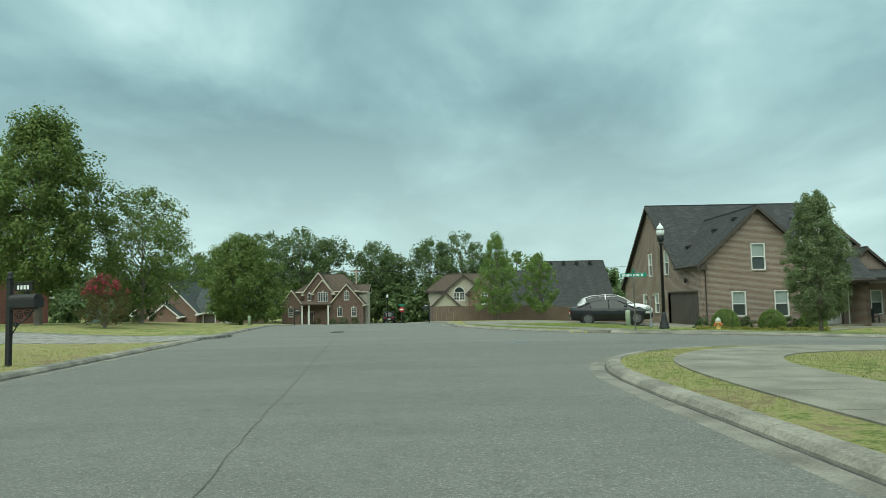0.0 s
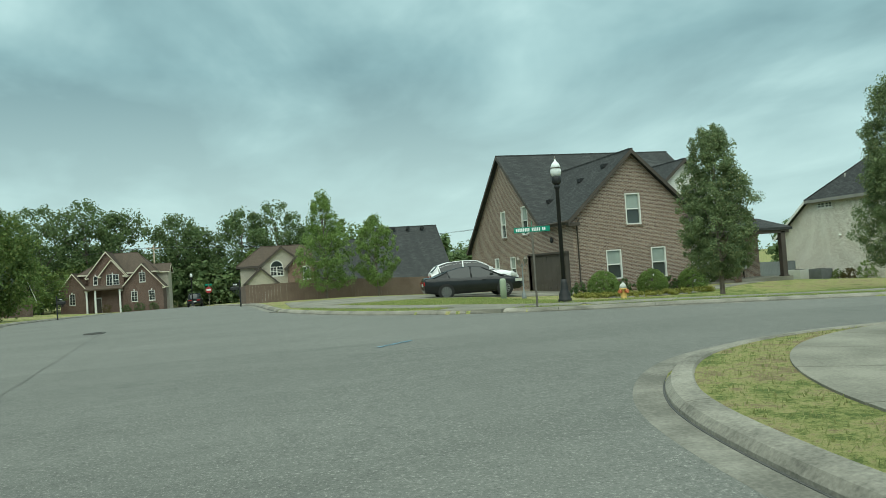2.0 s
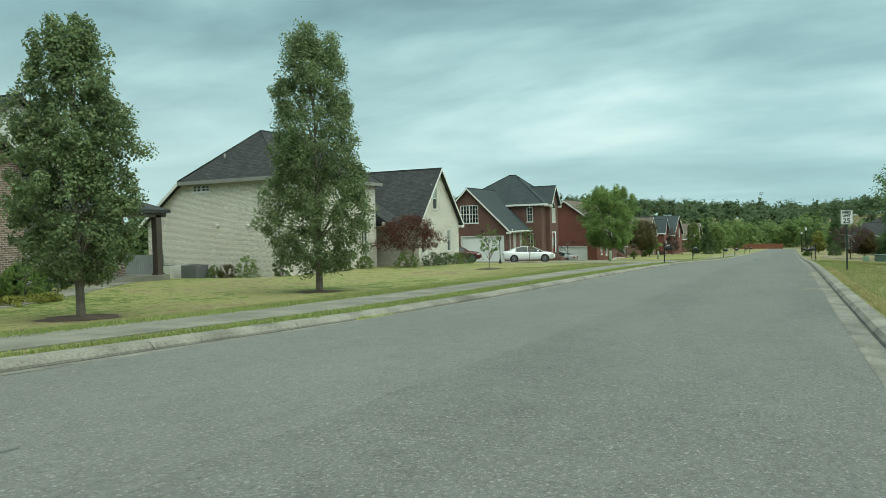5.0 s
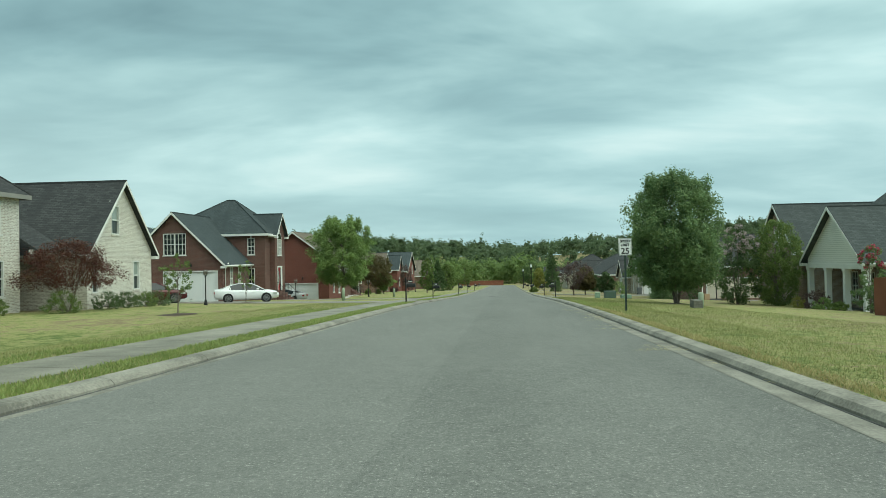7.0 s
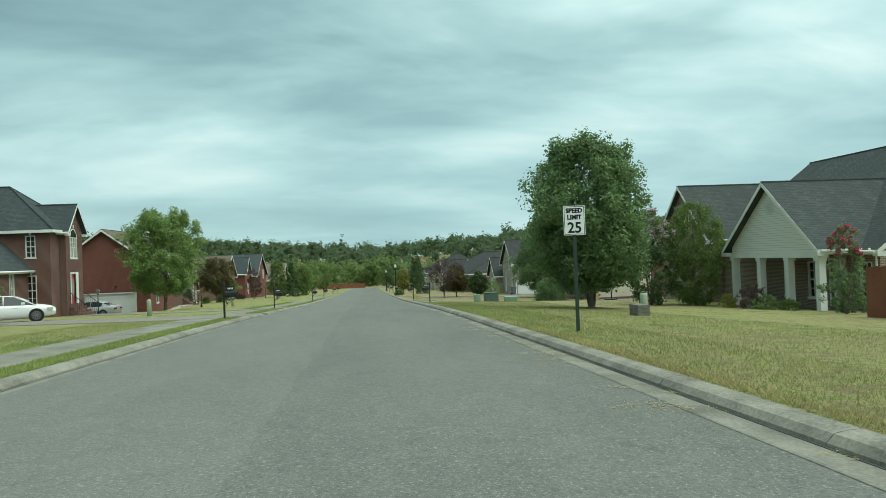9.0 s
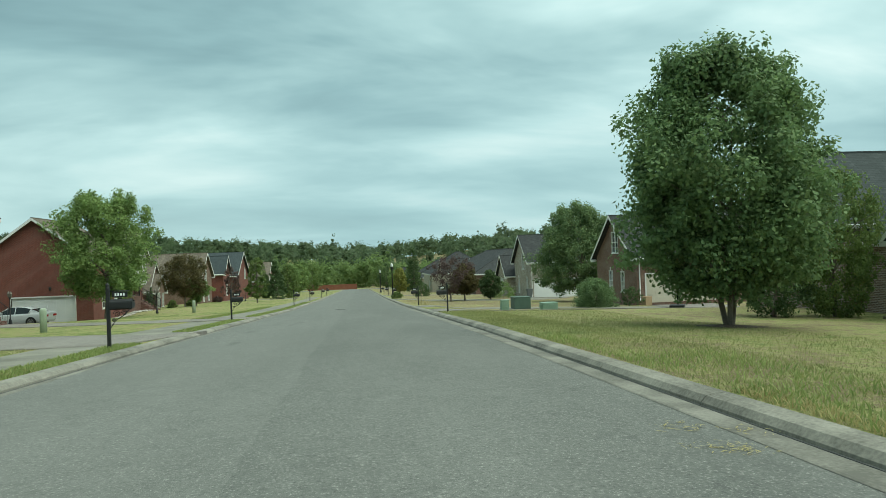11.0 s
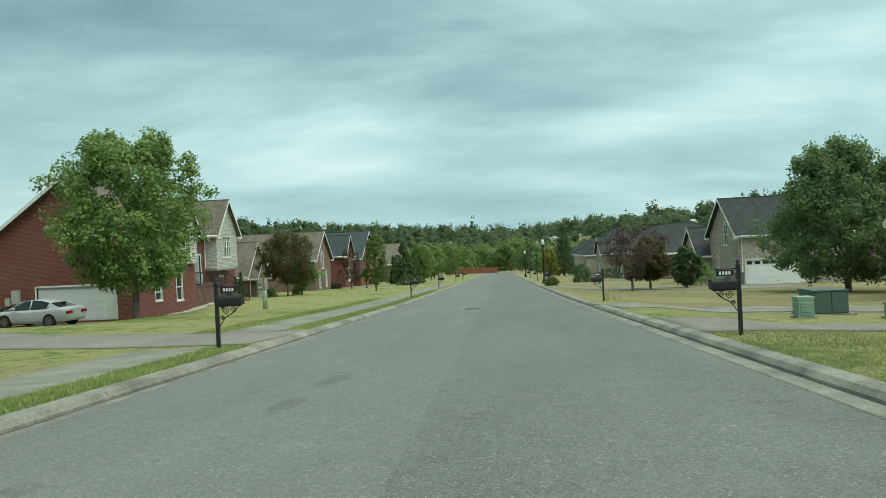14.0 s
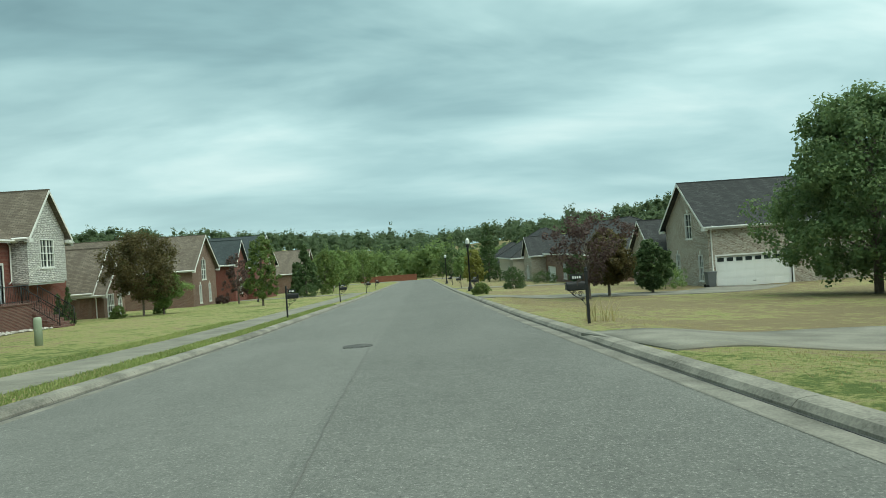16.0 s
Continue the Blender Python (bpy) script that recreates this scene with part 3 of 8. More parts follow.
def build_roads():
    s = Shape()
    line = [-3.0, 0.0] + list(np.arange(3, 150, 3.0)) + list(np.linspace(152, END_X + 9, 20))
    ys = (SOUTH - 0.22, 21.6, 23.0, 24.2, 25.4, 26.8, NORTH, NORTH + 1.05)
    crown = lambda y: 0.05 * max(0.0, 1 - ((y - 24.2) / 4) ** 2)
    for x0, x1 in zip(line, line[1:]):
        for y0, y1 in zip(ys, ys[1:]):
            k = lambda x, y: (x, y, street_z(x) + crown(y) * step(4, 14, x))
            s.face([k(x0, y0), k(x1, y0), k(x1, y1), k(x0, y1)], smooth=True)
    lone("road", s, "asphalt", "worn grey asphalt street with a centre seam and faint patches", "road", kind="structure")
    s = Shape()
    rows = [-60.0, -20.0] + list(np.arange(0, 64, 2.0)) + list(np.arange(66, 152, 6.0))

    def east_edge(y):
        if 8 <= y <= 20.2:
            return max(q.x for q in [min(SE_CORNER, key=lambda p: abs(p.y - y))])
        if 28 <= y <= 41.5:
            return min(12.0, min(NE_CORNER, key=lambda p: abs(p.y - y)).x)
        return 12.0 if 20.2 < y < 28 else east_x(y) + 0.05

    fine = sorted(set(rows + list(np.arange(8, 42, 0.5))))
    for y0, y1 in zip(fine, fine[1:]):
        for k in range(8):
            def at(y, f):
                x = west_x(y) + (east_edge(y) - west_x(y)) * f
                return (x, y, road_z(x, y) + 0.004 + 0.03 * (1 - (2 * f - 1) ** 2))
            s.face([at(y0, k / 8), at(y0, (k + 1) / 8), at(y1, (k + 1) / 8), at(y1, k / 8)], smooth=True)
    lone("road", s, "asphalt", "wide worn asphalt side street with dark tar seams", "road", kind="structure")
    s = Shape()
    for y0, y1 in zip(range(-60, 110, 10), range(-50, 120, 10)):
        z = street_z(END_X + 4) + 0.01
        s.face([(END_X, y0, z), (END_X + 8, y0, z), (END_X + 8, y1, z), (END_X, y1, z)])
    lone("road", s, "asphalt", "grey asphalt cross street at the foot of the hill", "road", kind="structure")
    # tar seams and worn patches lie just above the asphalt
    rng = random.Random(5)
    seams = [([(-1.3, 2), (-1.9, 8), (-2.3, 13), (-3.1, 22), (-3.9, 32), (-4.9, 46)], 0.007),
             ([(78, 24.15), (84, 24.3), (90, 24.42), (96, 24.5), (110, 24.45), (150, 24.4), (200, 24.4)], 0.006),
             ([(3.4, 25.6), (6.5, 26.3), (11, 25.8)], 0.009)]
    for pts, w in seams:
        s = Shape()
        ps = [Vector((p.x + rng.uniform(-0.02, 0.02), p.y + rng.uniform(-0.02, 0.02), 0)) for p in corner([(*p, 0) for p in pts], 18)]
        for a, b in zip(ps, ps[1:]):
            n = Vector((-(b - a).y, (b - a).x, 0)).normalized()
            w0 = w * rng.uniform(0.5, 1.1)
            q = [a - n * w0, b - n * w0, b + n * w0, a + n * w0]
            s.face([(c.x, c.y, max(street_z(c.x) + 0.05 * (1 - min(1, abs((c.y - 24.2) / 4)) ** 2) * step(4, 14, c.x), road_z(c.x, c.y) + 0.034 if c.x < 6 else -99) + 0.006) for c in q])
        lone("road_seam", s, "seam", "dark tar-filled seam along the asphalt", "road seam", kind="structure", merge=False)


build_roads()


def sweep(line, profile, side, gap=0.0, lift=None):
    """A kerb profile of (distance out, height) pairs along a plan line, out to one side."""
    s = Shape()
    rings = []
    for i, p in enumerate(line):
        d = (line[min(i + 1, len(line) - 1)] - line[max(i - 1, 0)]).normalized()
        n = Vector((-d.y, d.x)) * side
        rings.append([(p.x + n.x * u, p.y + n.y * u, road_z(p.x, p.y) + h) for u, h in profile])
    for r0, r1 in zip(rings, rings[1:]):
        for k in range(len(profile) - 1):
            s.face([r0[k], r1[k], r1[k + 1], r0[k + 1]])
    for r in (rings[0], rings[-1]):
        s.face([*r, (r[-1][0], r[-1][1], r[-1][2] - 0.3), (r[0][0], r[0][1], r[0][2] - 0.3)])
    return s


GUTTER = ((0.02, 0.010), (0.05, 0.016), (0.322, 0.006))
GUTTER_THIN = ((0.19, -0.004), (0.21, 0.006), (0.322, 0.006))
JOINT = ((0.322, 0.0), (0.325, 0.012), (0.345, 0.012), (0.348, 0.0))
KERB = ((0.342, -0.02), (0.350, 0.04), (0.41, 0.101), (0.49, 0.117), (0.63, 0.125), (0.65, 0.10), (0.66, -0.25))


def build_kerb(points, side, label, length=3.0, gutter=GUTTER):
    """A kerb with its gutter, in cast lengths with open joints."""
    base = thing("kerb", Matrix.Identity(4), label, "kerb", kind="structure")
    dist, runs, run = 0.0, [], [points[0]]
    for a, b in zip(points, points[1:]):
        seg = (b - a).length
        done = 0.0
        while dist + seg - done >= length:
            done += length - dist
            q = a.lerp(b, done / seg)
            runs.append(run + [q])
            run, dist = [q], 0.0
        dist += seg - done
        run.append(b)
    runs.append(run)
    for r in runs:
        if (r[-1] - r[0]).length < 0.05:
            continue
        d0, d1 = (r[1] - r[0]).normalized(), (r[-1] - r[-2]).normalized()
        r = [r[0] + d0 * 0.006] + r[1:-1] + [r[-1] - d1 * 0.006]
        part("kerb_stone", sweep(r, KERB, side), "kerb", base)
    part("gutter", sweep(points, gutter, side), "gutter", base)
    part("joint", sweep(points, JOINT, side), "crack", base, "dark tar joint")


V2 = lambda x, y: Vector((x, y))
for edge, side in ((NE_CORNER, 1), (SE_CORNER, -1)):
    lone("road", sweep([V2(p.x, p.y) for p in edge if p.x < 11], ((-0.9, 0.008), (-0.3, 0.010), (0.2, 0.008)), side), "asphalt", "worn asphalt at the edge of the street corner", "road", kind="structure")
lone("road", sweep([V2(2.85, y) for y in (-14, -8, -2, 4, 8)], ((-0.5, 0.008), (0.15, 0.009)), -1), "asphalt", "worn asphalt along the kerb of the side street", "road", kind="structure")
lone("road", sweep([V2(west_x(y), y) for y in range(-12, 110, 3)], ((-0.5, 0.008), (0.15, 0.009)), 1), "asphalt", "worn asphalt along the kerb of the side street", "road", kind="structure")
lone("road", sweep([V2(east_x(y), y) for y in range(108, 43, -3)] + [V2(east_x(42), 42)], ((-0.5, 0.008), (0.15, 0.009)), 1), "asphalt", "worn asphalt along the kerb of the side street", "road", kind="structure")
build_kerb([V2(p.x, p.y) for p in NE_CORNER] + [V2(x, NORTH) for x in range(29, 290, 3)], 1, "worn rolled concrete kerb with a dark gutter joint, beside grass", gutter=GUTTER_THIN)
build_kerb([V2(2.85, y) for y in (-14, -8, -2, 4)] + [V2(p.x, p.y) for p in SE_CORNER] + [V2(x, SOUTH) for x in range(14, 290, 3)], -1, "stained concrete kerb and gutter with dry grass in it")
build_kerb([V2(west_x(y), y) for y in range(-12, 110, 3)], 1, "pale concrete kerb curving past a gravel drive")
build_kerb([V2(east_x(y), y) for y in range(108, 43, -3)] + [V2(east_x(42), 42)], 1, "concrete kerb along a lawn and a fence")


def patch(name, outline, mat, label, category, lift=0.02, thick=0.15, steps=24):
    """A paved patch that follows the land: outline as two edges of equal count."""
    s = Shape()
    a, b = outline
    grid = []
    for p, q in zip(a, b):
        row = []
        for k in range(7):
            x, y = p[0] + (q[0] - p[0]) * k / 6, p[1] + (q[1] - p[1]) * k / 6
            row.append((x, y, land_z(x, y) + lift))
        grid.append(row)
    for r0, r1 in zip(grid, grid[1:]):
        for k in range(6):
            s.face([r0[k], r0[k + 1], r1[k + 1], r1[k]], smooth=True)
    edge = grid[0] + [r[-1] for r in grid[1:]] + grid[-1][-2::-1] + [r[0] for r in grid[-2:0:-1]]
    for p, q in zip(edge, edge[1:] + edge[:1]):
        s.face([p, q, (q[0], q[1], q[2] - thick), (p[0], p[1], p[2] - thick)])
    return lone(name, s, mat, label, category, kind="structure")


def lane(points, width):
    """Both edges of a lane of that width along points."""
    ps = corner([(*p, 0) for p in points], 8)
    left, right = [], []
    for i, p in enumerate(ps):
        d = (ps[min(i + 1, len(ps) - 1)] - ps[max(i - 1, 0)]).normalized()
        n = Vector((-d.y, d.x, 0)) * width / 2
        left.append((p + n)[:2])
        right.append((p - n)[:2])
    return left, right


# driveways and walks
patch("driveway", lane([(64.6, 28.9), (65.3, 33), (68.0, 39), (72.2, 45), (78.9, 50.4)], 6.0), "drive", "pinkish exposed-aggregate driveway to a red brick garage", "driveway")
patch("driveway", lane([(69.6, 51.6), (74, 51.2), (78.9, 50.8)], 5.0), "drive", "exposed-aggregate parking apron before a garage", "driveway", 0.016)
patch("driveway", lane([(80.4, 28.9), (81.0, 33), (84, 40), (92, 47.6), (103.9, 48.9)], 4.0), "drive", "pale exposed-aggregate driveway across the lawn to a garage", "driveway")
patch("driveway", lane([(79.4, 19.9), (79.3, 16), (79.8, 11), (83, 4), (91.9, 1.0)], 4.4), "drive", "grey driveway past green service boxes to a garage", "driveway")
patch("driveway", lane([(89.0, 19.9), (89.4, 16.5), (89.6, 13.5), (87.6, 9), (84.4, 4.6)], 4.1), "concrete", "smooth grey concrete driveway across a dry lawn", "driveway")
patch("driveway", lane([(119.5, 19.9), (119, 14), (118, 7), (123.8, 1.2)], 4.4), "concrete", "grey concrete driveway to a white garage door", "driveway")
patch("driveway", lane([(2.4, 46.2), (8, 46.2), (17.1, 47.6)], 7.2), "concrete", "grey concrete parking drive beside the brick house", "driveway")
patch("driveway", lane([(-9.5, 30.6), (-14, 31.4), (-24, 33.6), (-42, 38)], 6.5), "gravel", "pale gravel driveway crossing the verge", "driveway")
patch("driveway", lane([(160, 28.9), (160.5, 36), (165, 46)], 4.2), "concrete", "far concrete driveway beside the houses", "driveway")
patch("driveway", lane([(150, 19.9), (150, 12), (152, 3)], 4.2), "concrete", "far concrete driveway to a low house", "driveway")
patch("path", lane([(17.3, 42.3), (22, 42.8), (27, 45.4), (31, 48.2)], 1.0), "concrete", "narrow concrete path from drive to porch", "path")

def slab_walk(points, width, label):
    """A bent walk of cast slabs with thin open joints."""
    base = thing("sidewalk", Matrix.Identity(4), label, "sidewalk", kind="structure")
    left, right = lane(points, width)
    run, group = 0.0, [0]
    cuts = [0]
    for k in range(1, len(left)):
        run += math.hypot(left[k][0] + right[k][0] - left[k - 1][0] - right[k - 1][0], left[k][1] + right[k][1] - left[k - 1][1] - right[k - 1][1]) / 2
        if run > 1.45 or k == len(left) - 1:
            cuts.append(k)
            run = 0.0
    for a, b in zip(cuts, cuts[1:]):
        s = Shape()
        rows = [[(left[k][0] + (right[k][0] - left[k][0]) * f, left[k][1] + (right[k][1] - left[k][1]) * f) for f in (0, 0.33, 0.67, 1)] for k in range(a, b + 1)]
        rows[-1] = [(p[0] + (q[0] - p[0]) * 0.012, p[1] + (q[1] - p[1]) * 0.012) for p, q in zip(rows[-1], rows[0])]
        up3 = lambda p, d=0.0: (p[0], p[1], land_z(*p) + 0.024 - d)
        for r0, r1 in zip(rows, rows[1:]):
            for k in range(3):
                s.face([up3(r0[k]), up3(r0[k + 1]), up3(r1[k + 1]), up3(r1[k])])
        edge = rows[0] + [r[-1] for r in rows[1:]] + rows[-1][-2::-1] + [r[0] for r in rows[-2:0:-1]]
        for p, q in zip(edge, edge[1:] + edge[:1]):
            s.face([up3(p), up3(q), up3(q, 0.15), up3(p, 0.15)])
        part("slab", s, "concrete", base)


sidewalk = thing("sidewalk", Matrix.Identity(4), "concrete sidewalk of cast slabs beside the street", "sidewalk", kind="structure")
for i in range(94):
    x0 = 10.5 + i * 1.6
    x1 = x0 + 1.585
    if 62.0 < x0 + 0.8 < 67.2 or 78.4 < x0 + 0.8 < 82.4:
        continue
    s = Shape()
    z = lambda x, y: land_z(x, y) + 0.022
    ya, yb = (29.6 + 0.3 * step(28, 12, x) for x in (x0, x1))
    top = [(x0, ya, z(x0, ya)), (x1, yb, z(x1, yb)), (x1, yb + 1.6, z(x1, yb + 1.6)), (x0, ya + 1.6, z(x0, ya + 1.6))]
    s.face(top)
    for p, q in zip(top, top[1:] + top[:1]):
        s.face([p, q, (q[0], q[1], q[2] - 0.15), (p[0], p[1], p[2] - 0.15)])
    part("slab", s, "concrete", sidewalk)
slab_walk([(10.4, 30.7), (8.5, 32.2), (6.3, 35.3), (4.5, 39.0), (3.2, 42.4)], 1.45, "curved concrete sidewalk of cast slabs round the corner")
patch("ramp", lane([(8.5, 32.6), (6.75, 31.1)], 2.4), "concrete", "flared concrete corner ramp beside the street sign", "ramp", 0.03)
slab_walk([(5.4, 4.0), (5.4, 9.0), (5.68, 13.0), (6.35, 15.3), (7.8, 17.2), (10.2, 18.5), (13.0, 19.0)], 2.1, "curving pale concrete sidewalk of cast slabs on the corner")

# houses ---------------------------------------------------------------
BEDS = []


def clip(poly, h0, h1, u0, u1):
    """The part of a wall cell below the line from (u0, h0) to (u1, h1)."""
    f = lambda p: h0 + (h1 - h0) * (p[0] - u0) / (u1 - u0) - p[1]
    out = []
    for p, q in zip(poly, poly[1:] + poly[:1]):
        a, b = f(p), f(q)
        if a >= 0:
            out.append(p)
        if (a > 0) != (b > 0) and abs(a - b) > 1e-9:
            k = a / (a - b)
            out.append((p[0] + (q[0] - p[0]) * k, p[1] + (q[1] - p[1]) * k))
    return out


class Wall:
    """A wall from p0 to p1 in plan, seen from outside with p0 at the left."""

    def __init__(self, p0, p1):
        self.p0, self.p1 = Vector((*p0, 0)), Vector((*p1, 0))
        self.d = (self.p1 - self.p0).normalized()
        self.n = Vector((self.d.y, -self.d.x, 0))
        self.len = (self.p1 - self.p0).length

    def at(self, u, v, out=0.0):
        return self.p0 + self.d * u + self.n * out + Vector((0, 0, v))

    def u(self, value):
        """From an x or y of the plan to a distance along the wall."""
        return (value - self.p0.x) / self.d.x if abs(self.d.x) > 0.5 else (value - self.p0.y) / self.d.y


def wall_shape(w, z0, profile, holes, thick=0.22):
    """A wall under a top profile of (u, z) points with its openings cut through."""
    s = Shape()
    us = sorted({u for u, _ in profile} | {u for h in holes for u in h[:2]})
    vs = sorted({z0, max(z for _, z in profile)} | {v for h in holes for v in h[2:4]})
    top = lambda u: float(np.interp(u, [p[0] for p in profile], [p[1] for p in profile]))
    for out in (0.0, -thick):
        for u0, u1 in zip(us, us[1:]):
            for v0, v1 in zip(vs, vs[1:]):
                mu, mv = (u0 + u1) / 2, (v0 + v1) / 2
                if any(h[0] < mu < h[1] and h[2] < mv < h[3] for h in holes):
                    continue
                poly = clip([(u0, v0), (u1, v0), (u1, v1), (u0, v1)], top(u0 + 1e-6), top(u1 - 1e-6), u0, u1)
                if len(poly) > 2:
                    s.face([w.at(u, v, out) for u, v in poly], [(u, v) for u, v in poly])
    for u0, u1, v0, v1 in [h[:4] for h in holes]:
        for a, b in (((u0, v0), (u1, v0)), ((u1, v0), (u1, v1)), ((u1, v1), (u0, v1)), ((u0, v1), (u0, v0))):
            s.face([w.at(*a), w.at(*b), w.at(*b, -thick), w.at(*a, -thick)], [(a[0], a[1]), (b[0], b[1]), (b[0] + 0.1, b[1]), (a[0] + 0.1, a[1])])
    return s


def bar(s, w, u0, u1, v0, v1, o0, o1):
    """A box on a wall."""
    c = [w.at(u, v, o) for o in (o0, o1) for u, v in ((u0, v0), (u1, v0), (u1, v1), (u0, v1))]
    for q in ((0, 3, 2, 1), (4, 5, 6, 7), (0, 1, 5, 4), (1, 2, 6, 5), (2, 3, 7, 6), (3, 0, 4, 7)):
        s.face([c[i] for i in q])


def arch_fan(s, w, u0, u1, v, o0, o1, n=10):
    c, r = (u0 + u1) / 2, (u1 - u0) / 2
    pts = [(c - r * math.cos(math.pi * k / n), v + r * math.sin(math.pi * k / n)) for k in range(n + 1)]
    for a, b in zip(pts, pts[1:]):
        i0, i1 = (c + (a[0] - c) * 0.86, v + (a[1] - v) * 0.86), (c + (b[0] - c) * 0.86, v + (b[1] - v) * 0.86)
        s.face([w.at(*a, o1), w.at(*b, o1), w.at(*i1, o1), w.at(*i0, o1)])
        s.face([w.at(*a, o0), w.at(*b, o0), w.at(*b, o1), w.at(*a, o1)])
    return pts


def add_window(house, w, u0, u1, v0, v1, frame="white_paint", pane="glass", cols=1, rows=2, head="keystone", shutters=False, arch=False, lintel="tan_brick"):
    """A sash window: frame, bars, panes, a sill and a brick head."""
    f, o0, o1 = 0.06, -0.12, 0.02
    s = Shape()
    outer = [(u0, v0), (u1, v0), (u1, v1), (u0, v1)]
    inner = [(u0 + f, v0 + f), (u1 - f, v0 + f), (u1 - f, v1 - f), (u0 + f, v1 - f)]
    for k in range(4):
        j = (k + 1) % 4
        s.face([w.at(*outer[k], o1), w.at(*outer[j], o1), w.at(*inner[j], o1), w.at(*inner[k], o1)])
        s.face([w.at(*inner[k], o1), w.at(*inner[j], o1), w.at(*inner[j], o0), w.at(*inner[k], o0)])
        s.face([w.at(*outer[j], o1), w.at(*outer[k], o1), w.at(*outer[k], o0), w.at(*outer[j], o0)])
    if arch:
        arch_fan(s, w, u0, u1, v1, o0, o1)
    win = part("window", s, frame, house)
    spec = [((u0 + f, u1 - f, (v0 + v1) / 2 - 0.03, (v0 + v1) / 2 + 0.03), 0.0)]
    for k in range(1, cols):
        x = u0 + (u1 - u0) * k / cols
        wide = 0.06 if cols in (2, 4, 6) and k == cols // 2 and (u1 - u0) > 1.3 else 0.018
        spec.append(((x - wide, x + wide, v0 + f, v1 - f), -0.01))
    for k in range(1, rows):
        if rows > 2 and abs(k / rows - 0.5) > 0.01:
            z = v0 + (v1 - v0) * k / rows
            spec.append(((u0 + f, u1 - f, z - 0.014, z + 0.014), -0.015))
    for (a, e, g, h), front in spec:
        s = Shape()
        bar(s, w, a, e, g, h, -0.08, front)
        part("glazing_bar", s, frame, win)
    s = Shape()
    mid = (v0 + v1) / 2
    s.face([w.at(u0 + f, v0 + f, -0.10), w.at(u1 - f, v0 + f, -0.10), w.at(u1 - f, mid, -0.10), w.at(u0 + f, mid, -0.10)])
    part("pane", s, "screen" if pane == "blind" else pane, win)
    s = Shape()
    s.face([w.at(u0 + f, mid, -0.085), w.at(u1 - f, mid, -0.085), w.at(u1 - f, v1 - f, -0.085), w.at(u0 + f, v1 - f, -0.085)])
    if arch:
        c, r = (u0 + u1) / 2, (u1 - u0) / 2
        s.face([w.at(c - r * 0.9 * math.cos(math.pi * k / 10), v1 + r * 0.9 * math.sin(math.pi * k / 10), 0.012) for k in range(11)])
    part("pane", s, pane, win)
    s = Shape()
    bar(s, w, u0 - 0.06, u1 + 0.06, v0 - 0.08, v0 - 0.004, -0.1, 0.06)
    part("sill", s, lintel if head == "soldier" else "white_paint", win)
    if head == "keystone":
        s = Shape()
        c = (u0 + u1) / 2
        z = v1 + ((u1 - u0) / 2 if arch else 0) + 0.02
        pts = [(c - 0.05, z), (c + 0.05, z), (c + 0.09, z + 0.26), (c - 0.09, z + 0.26)]
        s.face([w.at(*p, 0.05) for p in pts])
        for a, b in zip(pts, pts[1:] + pts[:1]):
            s.face([w.at(*a, 0.05), w.at(*b, 0.05), w.at(*b, 0.0), w.at(*a, 0.0)])
        part("keystone", s, "white_paint", win)
    elif head == "soldier":
        n = max(5, int((u1 - u0 + 0.2) / 0.075))
        for k in range(n):
            a = u0 - 0.1 + (u1 - u0 + 0.2) * k / n
            b = a + (u1 - u0 + 0.2) / n - 0.008
            tilt = ((k + 0.5) / n - 0.5) * 0.10
            c = [w.at(a, v1 + 0.01, 0.0), w.at(b, v1 + 0.01, 0.0), w.at(b + tilt, v1 + 0.23, 0.0), w.at(a + tilt, v1 + 0.23, 0.0)]
            e = [p + w.n * 0.018 for p in c]
            s = Shape()
            s.face(e)
            for i in range(4):
                s.face([c[i], c[(i + 1) % 4], e[(i + 1) % 4], e[i]])
            part("brick", s, lintel, win)
    if shutters:
        for a, b in ((u0 - 0.42, u0 - 0.04), (u1 + 0.04, u1 + 0.42)):
            s = Shape()
            bar(s, w, a, b, v0, v1, 0.0, 0.04)
            z = v0 + 0.08
            while z < v1 - 0.1:
                bar(s, w, a + 0.05, b - 0.05, z, z + 0.035, 0.04, 0.055)
                z += 0.06
            part("shutter", s, "black_metal", win)
    return win


